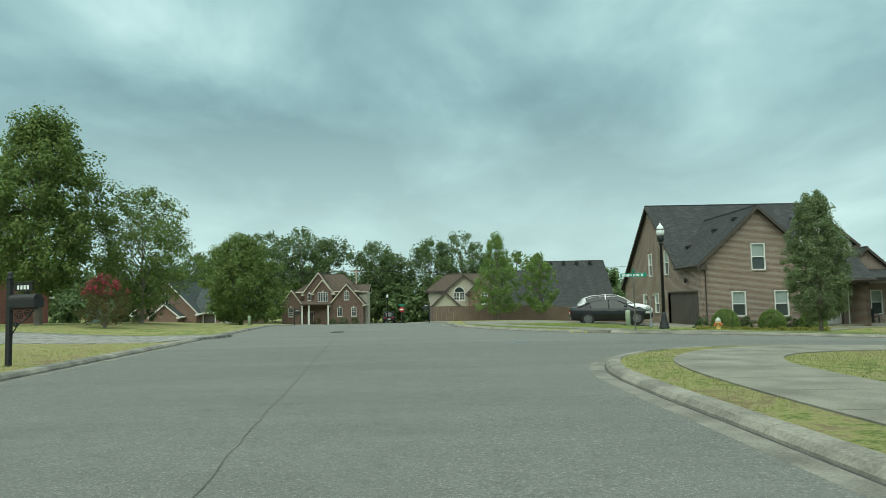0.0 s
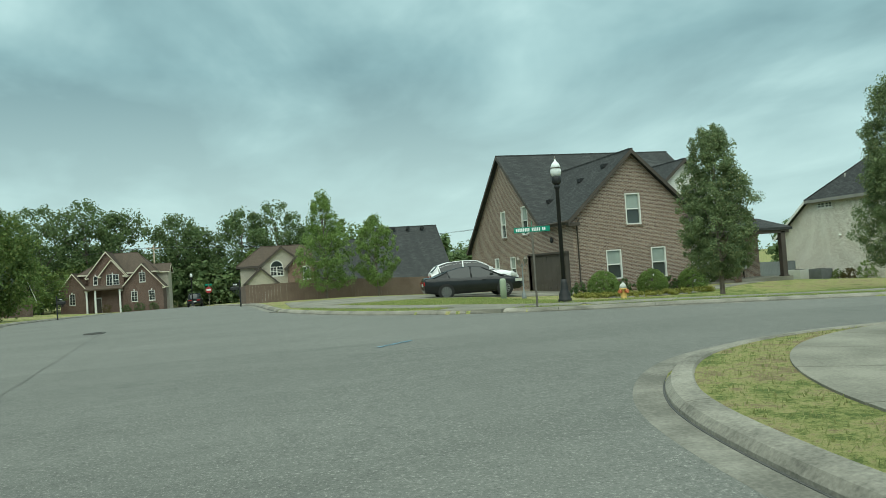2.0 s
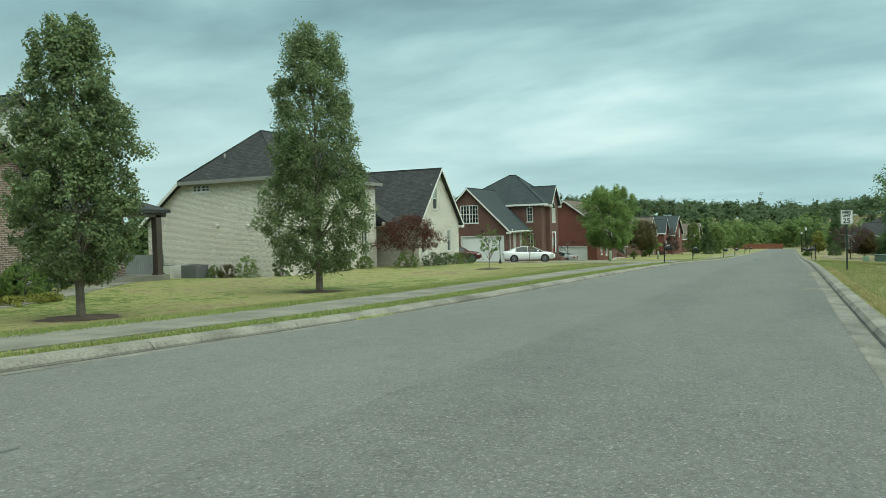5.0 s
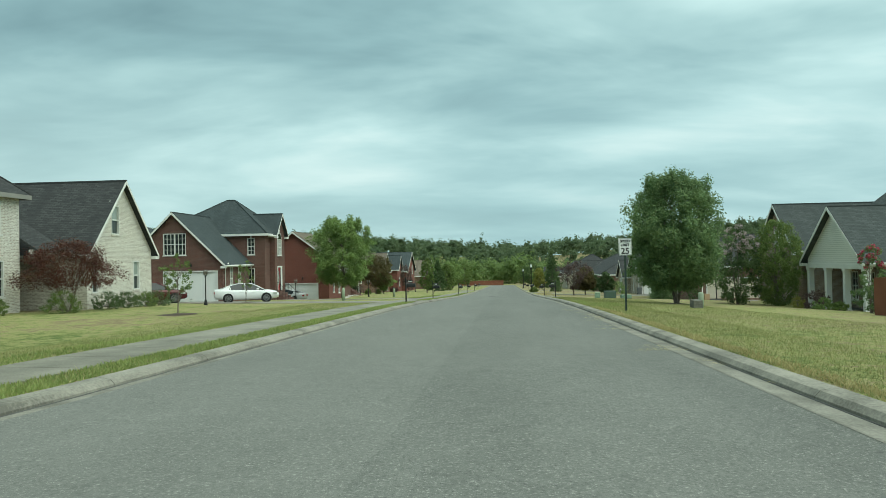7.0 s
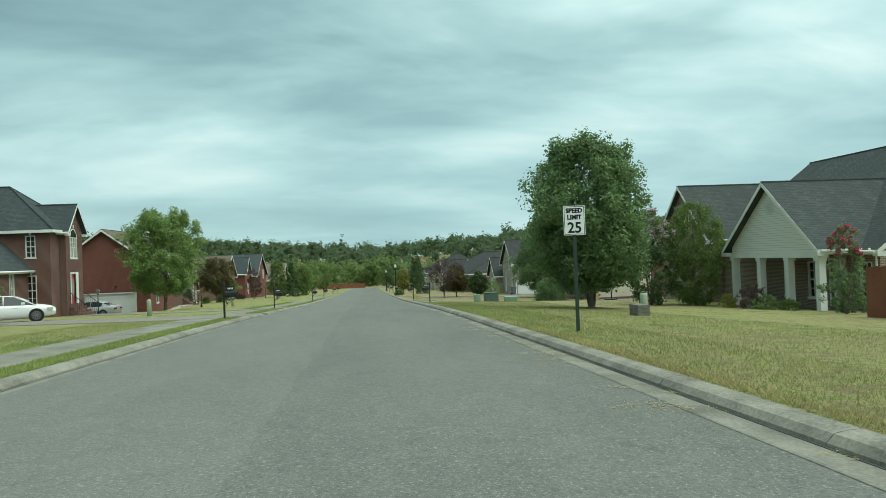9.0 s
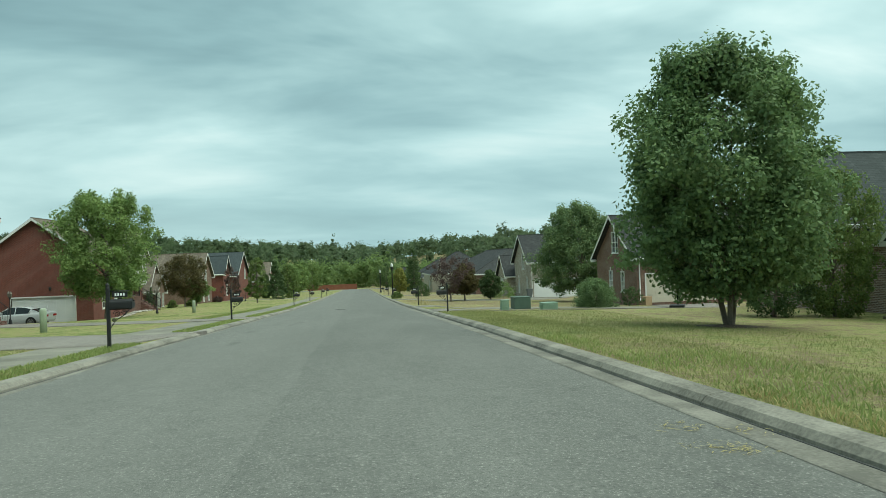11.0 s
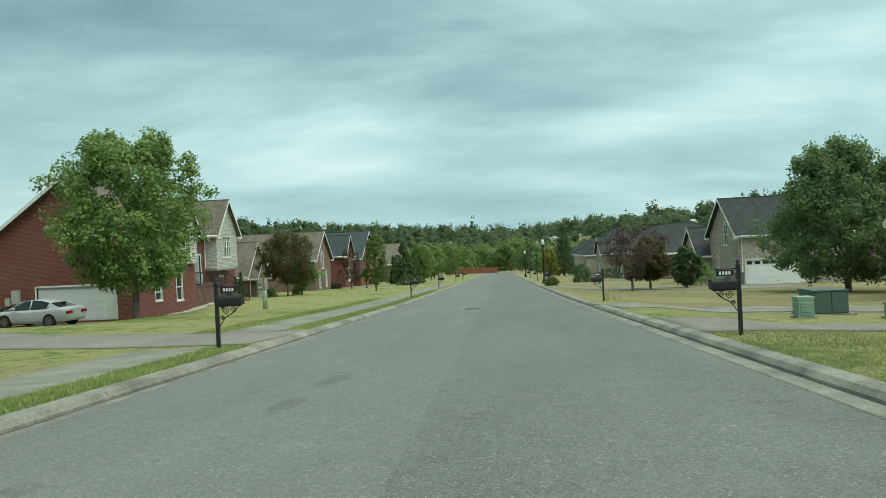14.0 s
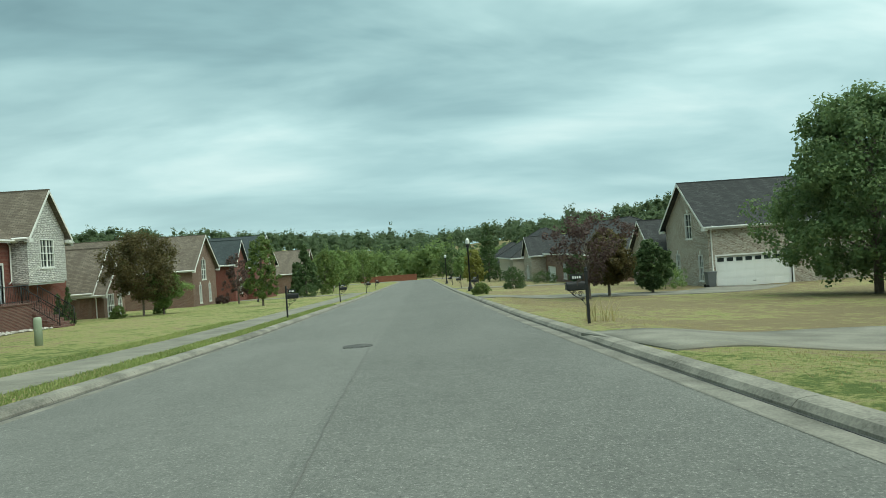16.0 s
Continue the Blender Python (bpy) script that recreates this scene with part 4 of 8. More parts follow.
def add_garage(house, w, u0, u1, v0, v1, mat, frame="white_paint", lights=False):
    """A sectional garage door with pressed panels, set back in its opening."""
    s = Shape()
    o = -0.14
    bar(s, w, u0, u1, v0, v1, o - 0.05, o)
    rows, cols = 4, max(4, int((u1 - u0) / 0.6))
    for r in range(rows):
        z0, z1 = v0 + (v1 - v0) * r / rows, v0 + (v1 - v0) * (r + 1) / rows
        bar(s, w, u0, u1, z0 + 0.012, z1 - 0.012, o, o + 0.012)
        for c in range(cols):
            a, b = u0 + (u1 - u0) * c / cols, u0 + (u1 - u0) * (c + 1) / cols
            bar(s, w, a + 0.07, b - 0.07, z0 + 0.1, z1 - 0.1, o + 0.012, o + 0.026)
    door = part("garage_door", s, mat, house)
    s = Shape()
    bar(s, w, u0 - 0.1, u0, v0, v1 + 0.1, -0.16, 0.025)
    bar(s, w, u1, u1 + 0.1, v0, v1 + 0.1, -0.16, 0.025)
    bar(s, w, u0, u1, v1, v1 + 0.1, -0.16, 0.025)
    part("frame", s, frame, door)
    if lights:
        for c in range(cols):
            a, b = u0 + (u1 - u0) * c / cols, u0 + (u1 - u0) * (c + 1) / cols
            s = Shape()
            bar(s, w, a + 0.1, b - 0.1, v1 - (v1 - v0) / rows + 0.14, v1 - 0.12, o + 0.026, o + 0.034)
            part("pane", s, "glass", door)
    s = Shape()
    bar(s, w, (u0 + u1) / 2 - 0.1, (u0 + u1) / 2 + 0.1, v0 + 0.28, v0 + 0.32, o + 0.012, o + 0.05)
    part("handle", s, "black_metal", door)
    return door


def add_door(house, w, u0, u1, v0, v1, mat="red_paint", oval=True, side=0.0, trim="white_paint"):
    s = Shape()
    bar(s, w, u0, u1, v0, v1, -0.14, -0.09)
    for a in (0.16, 0.84):
        bar(s, w, u0 + (u1 - u0) * a - 0.02, u0 + (u1 - u0) * a + 0.02, v0 + 0.2, v1 - 0.2, -0.09, -0.075)
    door = part("door", s, mat, house)
    s = Shape()
    bar(s, w, u0 - 0.12, u0, v0, v1 + 0.14, -0.15, 0.03)
    bar(s, w, u1, u1 + 0.12 + side, v0, v1 + 0.14, -0.15, 0.03)
    bar(s, w, u0, u1, v1, v1 + 0.14, -0.15, 0.03)
    part("frame", s, trim, door)
    s = Shape()
    c, z = (u0 + u1) / 2, v0 + (v1 - v0) * 0.55
    if oval:
        s.face([w.at(c + 0.27 * math.cos(2 * math.pi * k / 20), z + 0.74 * math.sin(2 * math.pi * k / 20), -0.068) for k in range(20)])
        part("pane", s, "blind", door)
    s = Shape()
    s.tube([w.at(u1 - 0.08, v0 + 1.0, -0.09), w.at(u1 - 0.08, v0 + 1.0, -0.03)], 0.03, 8)
    part("knob", s, "steel", door)


def slab_roof(quads, thick=0.16):
    """Roof planes as slabs: each quad or triangle is given eave first."""
    s = Shape()
    for q in quads:
        q = [Vector(p) for p in q]
        n = (q[1] - q[0]).cross(q[2] - q[0]).normalized()
        if n.z < 0:
            q, n = [q[1], q[0], *q[2:][::-1]], -n
        e = (q[1] - q[0]).normalized()
        up = n.cross(e)
        low = [p - Vector((0, 0, thick)) for p in q]
        s.face(q, [((p - q[0]).dot(e), (p - q[0]).dot(up)) for p in q])
        s.face(low[::-1])
        for i in range(len(q)):
            j = (i + 1) % len(q)
            s.face([q[j], q[i], low[i], low[j]])
    return s


def strip(s, a, b, h0, h1, out):
    """A board along a line from a to b, hanging from h1 to h0, thickened outwards."""
    a, b, out = Vector(a), Vector(b), Vector(out)
    c = [a + Vector((0, 0, h0)), b + Vector((0, 0, h0)), b + Vector((0, 0, h1)), a + Vector((0, 0, h1))]
    e = [p + out for p in c]
    s.face(e)
    s.face(c[::-1])
    for i in range(4):
        s.face([c[i], c[(i + 1) % 4], e[(i + 1) % 4], e[i]])


def gable_block(house, x0, x1, y0, y1, z0, eave, ridge, axis, wall, roof, trim="white_paint", holes=(), over=0.35, gable_mat=None, skip="", shift=0.0, bare=False):
    """A wing under a gable roof whose ridge runs along axis. holes: (side, kind, a, b, v0, v1, options), a and b in plan."""
    sides = {"S": Wall((x0, y0), (x1, y0)), "E": Wall((x1, y0), (x1, y1)), "N": Wall((x1, y1), (x0, y1)), "W": Wall((x0, y1), (x0, y0))}
    mid = ((x0 + x1) / 2 if axis == "y" else (y0 + y1) / 2) + shift
    for key, w in sides.items():
        if key in skip:
            continue
        cut = []
        for h in holes:
            if h[0] == key:
                a, b = sorted((w.u(h[2]), w.u(h[3])))
                cut.append((a, b, h[4], h[5], h[1], h[6] if len(h) > 6 else {}))
        ends = key in ("SN" if axis == "y" else "WE")
        prof = [(0, eave), (abs(w.u(mid)), ridge), (w.len, eave)] if ends else [(0, eave), (w.len, eave)]
        part("wall", wall_shape(w, z0, prof, cut), wall, house)
        for a, b, v0, v1, kind, opt in cut:
            {"window": add_window, "garage": add_garage, "door": add_door}[kind](house, w, a, b, v0, v1, **opt)
    if bare:
        return
    half = (x1 - x0) / 2 if axis == "y" else (y1 - y0) / 2
    slope = (ridge - eave) / half
    t = 0.16
    lift = 0.14

    def pt(a, c, z):
        return (c, a, z) if axis == "y" else (a, c, z)

    l0, l1 = (y0, y1) if axis == "y" else (x0, x1)
    c0, c1 = (x0, x1) if axis == "y" else (y0, y1)
    top = ridge + lift
    q = []
    for c, sg in ((c0, -1), (c1, 1)):
        s_loc = (ridge - eave) / abs(c - mid)
        q.append([pt(l0 - over, c + sg * over, eave - s_loc * over + lift), pt(l1 + over, c + sg * over, eave - s_loc * over + lift), pt(l1 + over, mid, top), pt(l0 - over, mid, top)])
    r = part("roof", slab_roof(q, t), roof, house)
    s = Shape()
    s.box(*(((mid - 0.1, l0 - over, top - 0.10), (mid + 0.1, l1 + over, top + 0.010)) if axis == "y" else ((l0 - over, mid - 0.1, top - 0.10), (l1 + over, mid + 0.1, top + 0.010))))
    part("ridge_cap", s, roof, r)
    # rake boards at the gable ends, eave boards and gutters along the sides
    for l, sg in ((l0 - over, -1), (l1 + over, 1)):
        for c, sc in ((c0, -1), (c1, 1)):
            s = Shape()
            s_loc = (ridge - eave) / abs(c - mid)
            o = pt(sg * 0.025, 0, 0)
            strip(s, pt(l, c + sc * over, eave - s_loc * over + lift), pt(l, mid, top), -0.24, -0.03, o)
            part("rake_board", s, trim, r)
            s = Shape()
            a = pt(l, c + sc * over, eave - s_loc * over + lift)
            b = pt(l, c + sc * (over - 0.45) , eave - s_loc * over + lift)
            strip(s, a, b, -0.30, -0.10, pt(-sg * 0.3, 0, 0))
            part("eave_return", s, trim, r)
    for c, sc in ((c0, -1), (c1, 1)):
        s = Shape()
        s_loc = (ridge - eave) / abs(c - mid)
        z = eave - s_loc * over + lift
        strip(s, pt(l0 - over, c + sc * over, z), pt(l1 + over, c + sc * over, z), -0.22, -0.02, pt(0, sc * 0.02, 0))
        part("eave_board", s, trim, r)
        s = Shape()
        a, b = pt(l0 - over + 0.1, c + sc * (over + 0.08), z - 0.09), pt(l1 + over - 0.1, c + sc * (over + 0.08), z - 0.09)
        s.tube([a, b], 0.065, 8)
        part("gutter", s, trim, r)


def hip_block(house, x0, x1, y0, y1, z0, eave, ra, rb, wall, roof, trim="white_paint", holes=(), over=0.4, skip=""):
    """A block under a hip roof whose ridge runs from ra to rb, both (x, y, z)."""
    sides = {"S": Wall((x0, y0), (x1, y0)), "E": Wall((x1, y0), (x1, y1)), "N": Wall((x1, y1), (x0, y1)), "W": Wall((x0, y1), (x0, y0))}
    for key, w in sides.items():
        if key in skip:
            continue
        cut = []
        for h in holes:
            if h[0] == key:
                a, b = sorted((w.u(h[2]), w.u(h[3])))
                cut.append((a, b, h[4], h[5], h[1], h[6] if len(h) > 6 else {}))
        part("wall", wall_shape(w, z0, [(0, eave), (w.len, eave)], cut), wall, house)
        for a, b, v0, v1, kind, opt in cut:
            {"window": add_window, "garage": add_garage, "door": add_door}[kind](house, w, a, b, v0, v1, **opt)
    e = eave + 0.05
    a, b, c, d = (x0 - over, y0 - over, e), (x1 + over, y0 - over, e), (x1 + over, y1 + over, e), (x0 - over, y1 + over, e)
    along_y = abs(ra[1] - rb[1]) >= abs(ra[0] - rb[0])
    if along_y:
        quads = [[a, b, ra], [b, c, rb, ra], [c, d, rb], [d, a, ra, rb]]
    else:
        quads = [[a, b, rb, ra], [b, c, rb], [c, d, ra, rb], [d, a, ra]]
    r = part("roof", slab_roof(quads, 0.14), roof, house)
    for p, q, o in ((a, b, (0, -0.03, 0)), (b, c, (0.03, 0, 0)), (c, d, (0, 0.03, 0)), (d, a, (-0.03, 0, 0))):
        s = Shape()
        strip(s, p, q, -0.22, -0.01, o)
        part("eave_board", s, trim, r)
    s = Shape()
    for p, q in ((a, ra), (b, ra if along_y else rb), (c, rb), (d, rb if along_y else ra), (ra, rb)):
        if (Vector(p) - Vector(q)).length > 0.1:
            s.tube([p, q], 0.07, 6)
    part("ridge_cap", s, roof, r)


def downspout(house, x, y, z0, z1, dx, dy, mat):
    s = Shape()
    s.tube([(x + dx * 0.4, y + dy * 0.4, z1), (x + dx * 0.08, y + dy * 0.08, z1 - 0.35), (x + dx * 0.08, y + dy * 0.08, z0 + 0.2), (x + dx * 0.4, y + dy * 0.4, z0 + 0.05)], 0.045, 8)
    part("downspout", s, mat, house)


def wall_lamp(house, w, u, v):
    s = Shape()
    s.tube([w.at(u, v, 0.0), w.at(u, v, 0.14)], 0.02, 6)
    s.lathe([(0.03, 0.26), (0.10, 0.16), (0.09, 0.0), (0.05, -0.08)], w.at(u, v - 0.08, 0.16), 8)
    part("wall_lamp", s, "black_metal", house)


def house_at(label, x, y, z):
    h = thing("house", Matrix.Identity(4), label, "house", "houses along the street")
    return h


sash = dict(frame="white_paint", pane="blind", head="soldier")
grid2 = dict(cols=4, rows=4)
tall = dict(cols=2, rows=4)

# brown brick house on the corner
h1 = house_at("brown brick house with charcoal shingle roof and brown garage door", 17, 45, 0)
low_sash = dict(sash, lintel="brown_brick")
gable_block(h1, 17.2, 29.4, 47.6, 62.4, -0.8, 2.5, 8.35, "x", "brown_brick", "dark_shingle", "brown_trim", skip="WS", bare=True)
w2 = Wall((24.25, 51.0), (29.0, 51.0))
cuts = [(1.6, 2.6, -0.6, 1.5)]
part("wall", wall_shape(w2, -0.8, [(0, 4.95), (w2.len, 4.95)], cuts), "brown_brick", h1)
add_door(h1, w2, *cuts[0], mat="brown_door", trim="brown_trim")
part("wall", wall_shape(Wall((24.25, 45.0), (24.25, 51.0)), -0.8, [(0, 3.62), (6.0, 3.62)], []), "brown_brick", h1)
gable_block(h1, 17.2, 24.25, 45.0, 55.0, -0.8, 3.62, 6.95, "y", "brown_brick", "dark_shingle", "brown_trim", [
    ("S", "window", 20.4, 21.3, 3.02, 4.7, low_sash), ("S", "window", 19.05, 19.95, 0.15, 1.72, low_sash), ("S", "window", 21.75, 22.65, 0.1, 1.72, low_sash)], skip="NWE", shift=0.075, bare=True)
# the west wall runs under both roofs
w1 = Wall((17.2, 62.4), (17.2, 45.0))
cuts = [(6.75, 7.65, 3.05, 4.8), (10.45, 11.4, 3.05, 4.8), (5.05, 5.9, 0.4, 1.75), (8.0, 8.95, 0.3, 1.75), (11.1, 16.65, -0.5, 1.72)]
part("wall", wall_shape(w1, -0.8, [(0, 2.5), (7.4, 8.35), (13.38, 3.62), (17.4, 3.62)], cuts), "brown_brick", h1)
for u0, u1, v0, v1 in cuts[:4]:
    add_window(h1, w1, u0, u1, v0, v1, **low_sash)
add_garage(h1, w1, *cuts[4], "brown_door", "brown_trim")
ms, ws = 5.85 / 7.4, 3.33 / 3.6
zm = lambda y: 8.49 - ms * abs(55 - y)
zw = lambda x: 7.09 - ws * abs(20.8 - x)
valley = lambda z: 55 - (8.49 - z) / ms
r1m = part("roof", slab_roof([
    [(24.3, 47.3, zm(47.3)), (29.7, 47.3, zm(47.3)), (29.7, 55, 8.49), (16.9, 55, 8.49), (16.9, 48.75, zm(48.75)), (24.3, 48.75, zm(48.75))],
    [(29.7, 62.7, zm(62.7)), (16.9, 62.7, zm(62.7)), (16.9, 55, 8.49), (29.7, 55, 8.49)],
    [(16.85, 44.65, zw(16.85)), (16.85, valley(zw(16.85)), zw(16.85)), (20.8, valley(7.09), 7.09), (20.8, 44.65, 7.09)],
    [(24.6, valley(zw(24.6)), zw(24.6)), (24.6, 44.65, zw(24.6)), (20.8, 44.65, 7.09), (20.8, valley(7.09), 7.09)]]), "dark_shingle", h1)
s = Shape()
s.box((16.9, 54.9, 8.40), (29.7, 55.1, 8.50))
s.box((20.7, 44.65, 7.0), (20.9, 53.2, 7.10))
part("ridge_cap", s, "dark_shingle", r1m)
for a, b, o in (((16.9, 62.7, zm(62.7)), (16.9, 55, 8.49), (-0.025, 0, 0)), ((16.9, 48.75, zm(48.75)), (16.9, 55, 8.49), (-0.025, 0, 0)), ((29.7, 62.7, zm(62.7)), (29.7, 55, 8.49), (0.025, 0, 0)),
                ((29.7, 47.3, zm(47.3)), (29.7, 55, 8.49), (0.025, 0, 0)), ((16.85, 44.65, zw(16.85)), (20.8, 44.65, 7.09), (0, -0.025, 0)), ((24.6, 44.65, zw(24.6)), (20.8, 44.65, 7.09), (0, -0.025, 0))):
    s = Shape()
    strip(s, a, b, -0.26, -0.03, o)
    part("rake_board", s, "brown_trim", r1m)
for a, b, o in (((16.85, 44.65, zw(16.85)), (16.85, 48.75, zw(16.85)), (-0.02, 0, 0)), ((24.6, 47.3, zm(47.3)), (29.7, 47.3, zm(47.3)), (0, -0.02, 0)), ((16.9, 62.7, zm(62.7)), (29.7, 62.7, zm(62.7)), (0, 0.02, 0))):
    s = Shape()
    strip(s, a, b, -0.24, -0.02, o)
    part("eave_board", s, "brown_trim", r1m)
    s = Shape()
    s.tube([Vector(a) + Vector(o) * 4 + Vector((0, 0, -0.09)), Vector(b) + Vector(o) * 4 + Vector((0, 0, -0.09))], 0.065, 8)
    part("gutter", s, "brown_trim", r1m)
for x0, x1 in ((16.85, 17.5), (23.95, 24.6)):
    s = Shape()
    s.box((x0, 44.66, zw(16.85) - 0.34), (x1, 45.0, zw(16.85) - 0.16))
    part("eave_return", s, "brown_trim", r1m)
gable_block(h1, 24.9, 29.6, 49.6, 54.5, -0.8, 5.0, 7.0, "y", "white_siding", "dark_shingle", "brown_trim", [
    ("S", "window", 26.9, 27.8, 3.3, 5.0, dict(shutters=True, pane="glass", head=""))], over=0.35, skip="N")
gable_block(h1, 29.0, 33.2, 50.6, 60.0, -0.9, 2.7, 4.6, "y", "brown_brick", "dark_shingle", "brown_trim", [
    ("S", "window", 29.3, 30.15, -0.05, 1.65, low_sash), ("S", "window", 31.3, 32.15, -0.05, 1.65, low_sash)], over=0.3, skip="N")
part("porch_roof", slab_roof([[(24.4, 48.1, 2.55), (33.8, 48.1, 2.45), (33.6, 51.0, 3.2), (24.4, 51.0, 3.25)]], 0.16), "dark_shingle", h1)
s = Shape()
s.box((24.5, 48.2, 2.1), (33.6, 48.45, 2.4))
part("beam", s, "brown_trim", h1)
for px in (25.1, 28.1, 33.15):
    s = Shape()
    s.box((px - 0.16, 48.2, -0.75), (px + 0.16, 48.52, 2.2))
    s.box((px - 0.21, 48.15, -0.75), (px + 0.21, 48.57, -0.55))
    part("post", s, "brown_trim", h1)
s = Shape()
s.box((24.3, 48.0, -1.2), (33.5, 51.5, -0.62))
part("porch_floor", s, "concrete", h1)
downspout(h1, 17.42, 44.98, -0.6, 3.5, 0, -1, "brown_trim")
wall_lamp(h1, w1, 15.0, 2.5)
for vx, vy in ((18.4, 50.2), (19.4, 48.0), (20.0, 46.2)):
    s = Shape()
    zz = zw(vx)
    s.box((vx - 0.16, vy - 0.2, zz - 0.06), (vx + 0.16, vy + 0.2, zz + 0.14))
    part("roof_vent", s, "black_metal", h1)

# whitewashed brick house
h2 = house_at("whitewashed brick house with weathered charcoal hip roof", 42, 46, 0)
off = dict(head="", cols=2, rows=4)
w5 = Wall((42.3, 59.0), (42.3, 48.1))
cuts = [(3.95, 5.4, 3.86, 4.28)]
part("wall", wall_shape(w5, -2.2, [(0, 2.1), (3.2, 4.48), (w5.len, 4.48)], cuts), "white_brick", h2)
add_window(h2, w5, *cuts[0], cols=4, rows=1, head="")
w6 = Wall((42.3, 48.1), (52.9, 48.1))
cuts = [(8.55, 9.25, 2.5, 4.1), (8.6, 9.4, -0.6, 1.2)]
part("wall", wall_shape(w6, -2.2, [(0, 4.48), (w6.len, 4.48)], cuts), "white_brick", h2)
for c in cuts:
    add_window(h2, w6, *c, **off)
part("wall", wall_shape(Wall((52.9, 48.1), (52.9, 59.0)), -2.2, [(0, 4.48), (7.7, 4.48), (10.9, 2.1)], []), "white_brick", h2)
part("wall", wall_shape(Wall((52.9, 59.0), (42.3, 59.0)), -2.2, [(0, 2.1), (10.6, 2.1)], []), "white_brick", h2)
pa, pb = (44.9, 51.6, 7.72), (50.4, 51.6, 7.72)
zn = lambda y: 7.72 - 0.75 * (y - 51.6)
e0, e1, e2, e3 = (41.9, 47.7, 4.55), (53.3, 47.7, 4.55), (53.3, 55.85, 4.55), (41.9, 55.85, 4.55)
n0, n1 = (41.9, 59.4, zn(59.4)), (53.3, 59.4, zn(59.4))
r2m = part("roof", slab_roof([[e0, e1, pb, pa], [e3, e0, pa], [e1, e2, pb], [n1, n0, e3, pa, pb, e2]], 0.14), "dark_shingle", h2)
for p, q, o, mt in ((e0, e1, (0, -0.03, 0), "off_trim"), (e3, e0, (-0.03, 0, 0), "off_trim"), (e1, e2, (0.03, 0, 0), "off_trim"), (n0, e3, (-0.03, 0, 0), "white_paint"), (n1, e2, (0.03, 0, 0), "white_paint")):
    s = Shape()
    strip(s, p, q, -0.24, -0.01, o)
    part("eave_board", s, mt, r2m)
s = Shape()
for p, q in ((e0, pa), (e1, pb), (pa, pb), (e3, pa), (e2, pb)):
    s.tube([p, q], 0.06, 6)
part("ridge_cap", s, "dark_shingle", r2m)
part("vent_pipe", Shape().tube([(43.3, 53.2, 5.6), (43.3, 53.2, 6.25)], 0.05, 8), "off_trim", r2m)
downspout(h2, 42.3, 48.3, -1.5, 4.3, -1, 0, "off_trim")
for vy, vz in ((50.6, 1.7), (53.0, 1.75)):
    s = Shape()
    s.lathe([(0.03, 0.1), (0.10, 0.05), (0.11, -0.06)], (42.2, vy, vz), 10)
    part("flood_lamp", s, "white_paint", h2)
# the recessed entry between the two wings
part("wall", wall_shape(Wall((52.9, 51.5), (56.0, 51.5)), -2.2, [(0, 2.2), (3.1, 2.2)], [(1.2, 2.2, -1.3, 0.9)]), "white_brick", h2)
add_door(h2, Wall((52.9, 51.5), (56.0, 51.5)), 1.2, 2.2, -1.3, 0.9, mat="brown_door", trim="white_paint")
gable_block(h2, 55.4, 62.6, 46.0, 60.0, -2.2, 1.75, 5.75, "y", "white_brick", "dark_shingle", "white_paint", [
    ("S", "window", 57.9, 58.75, 2.65, 4.35, dict(pane="blind", head="soldier", lintel="white_brick")), ("S", "window", 55.85, 56.5, -0.65, 1.1, dict(pane="blind", head="soldier", lintel="white_brick")),
    ("S", "window", 60.3, 61.05, -0.65, 1.1, dict(pane="blind", head="soldier", lintel="white_brick"))], over=0.35)
s = Shape()
for p, q in (((52.9, 47.4), (55.4, 47.4)),):
    s.box((p[0], p[1], 1.5), (q[0], q[1] + 0.2, 1.75))
part("beam", s, "white_paint", h2)
part("entry_roof", slab_roof([[(52.9, 47.1, 1.72), (55.4, 47.1, 1.72), (55.4, 51.6, 4.6), (52.9, 51.6, 4.6)]], 0.14), "dark_shingle", h2)

# dark red brick house with a double garage
h3 = house_at("dark red brick house with slate roof and red front door", 79, 46, 0)
gable_block(h3, 79.0, 88.0, 47.8, 56.6, -3.2, 0.95, 5.25, "x", "red_brick", "slate_shingle", "white_paint", [
    ("W", "window", 51.1, 53.15, 1.6, 3.5, dict(cols=6, rows=4, head="")), ("W", "garage", 48.35, 53.1, -2.55, 0.12, dict(mat="white_door")),
    ("S", "window", 80.6, 81.3, -1.6, 0.5, tall), ("S", "window", 82.6, 83.3, -1.6, 0.5, tall)], over=0.4, skip="E")
hip_block(h3, 85.4, 91.4, 46.2, 57.0, -3.5, 3.55, (88.4, 50.2, 7.1), (88.4, 51.0, 7.1), "red_brick", "slate_shingle", "white_paint", [
    ("W", "window", 47.2, 47.9, 1.6, 3.2, tall), ("W", "window", 47.2, 47.9, -1.9, 0.3, tall), ("S", "window", 90.4, 90.85, 1.5, 3.2, tall), ("S", "window", 90.4, 90.85, -1.9, 0.3, tall)])
gable_block(h3, 86.9, 90.0, 45.7, 50.0, -3.4, 3.75, 5.55, "y", "red_brick", "slate_shingle", "white_paint", [
    ("S", "window", 87.65, 89.0, 1.5, 3.1, dict(cols=4, rows=4, arch=True)), ("S", "door", 87.7, 88.6, -1.95, 0.3, dict(side=0.35))], over=0.35, skip="N")
hip_block(h3, 82.0, 92.0, 56.5, 66.0, -3.5, 2.6, (86.5, 61, 5.2), (88.5, 61, 5.2), "red_brick", "slate_shingle")
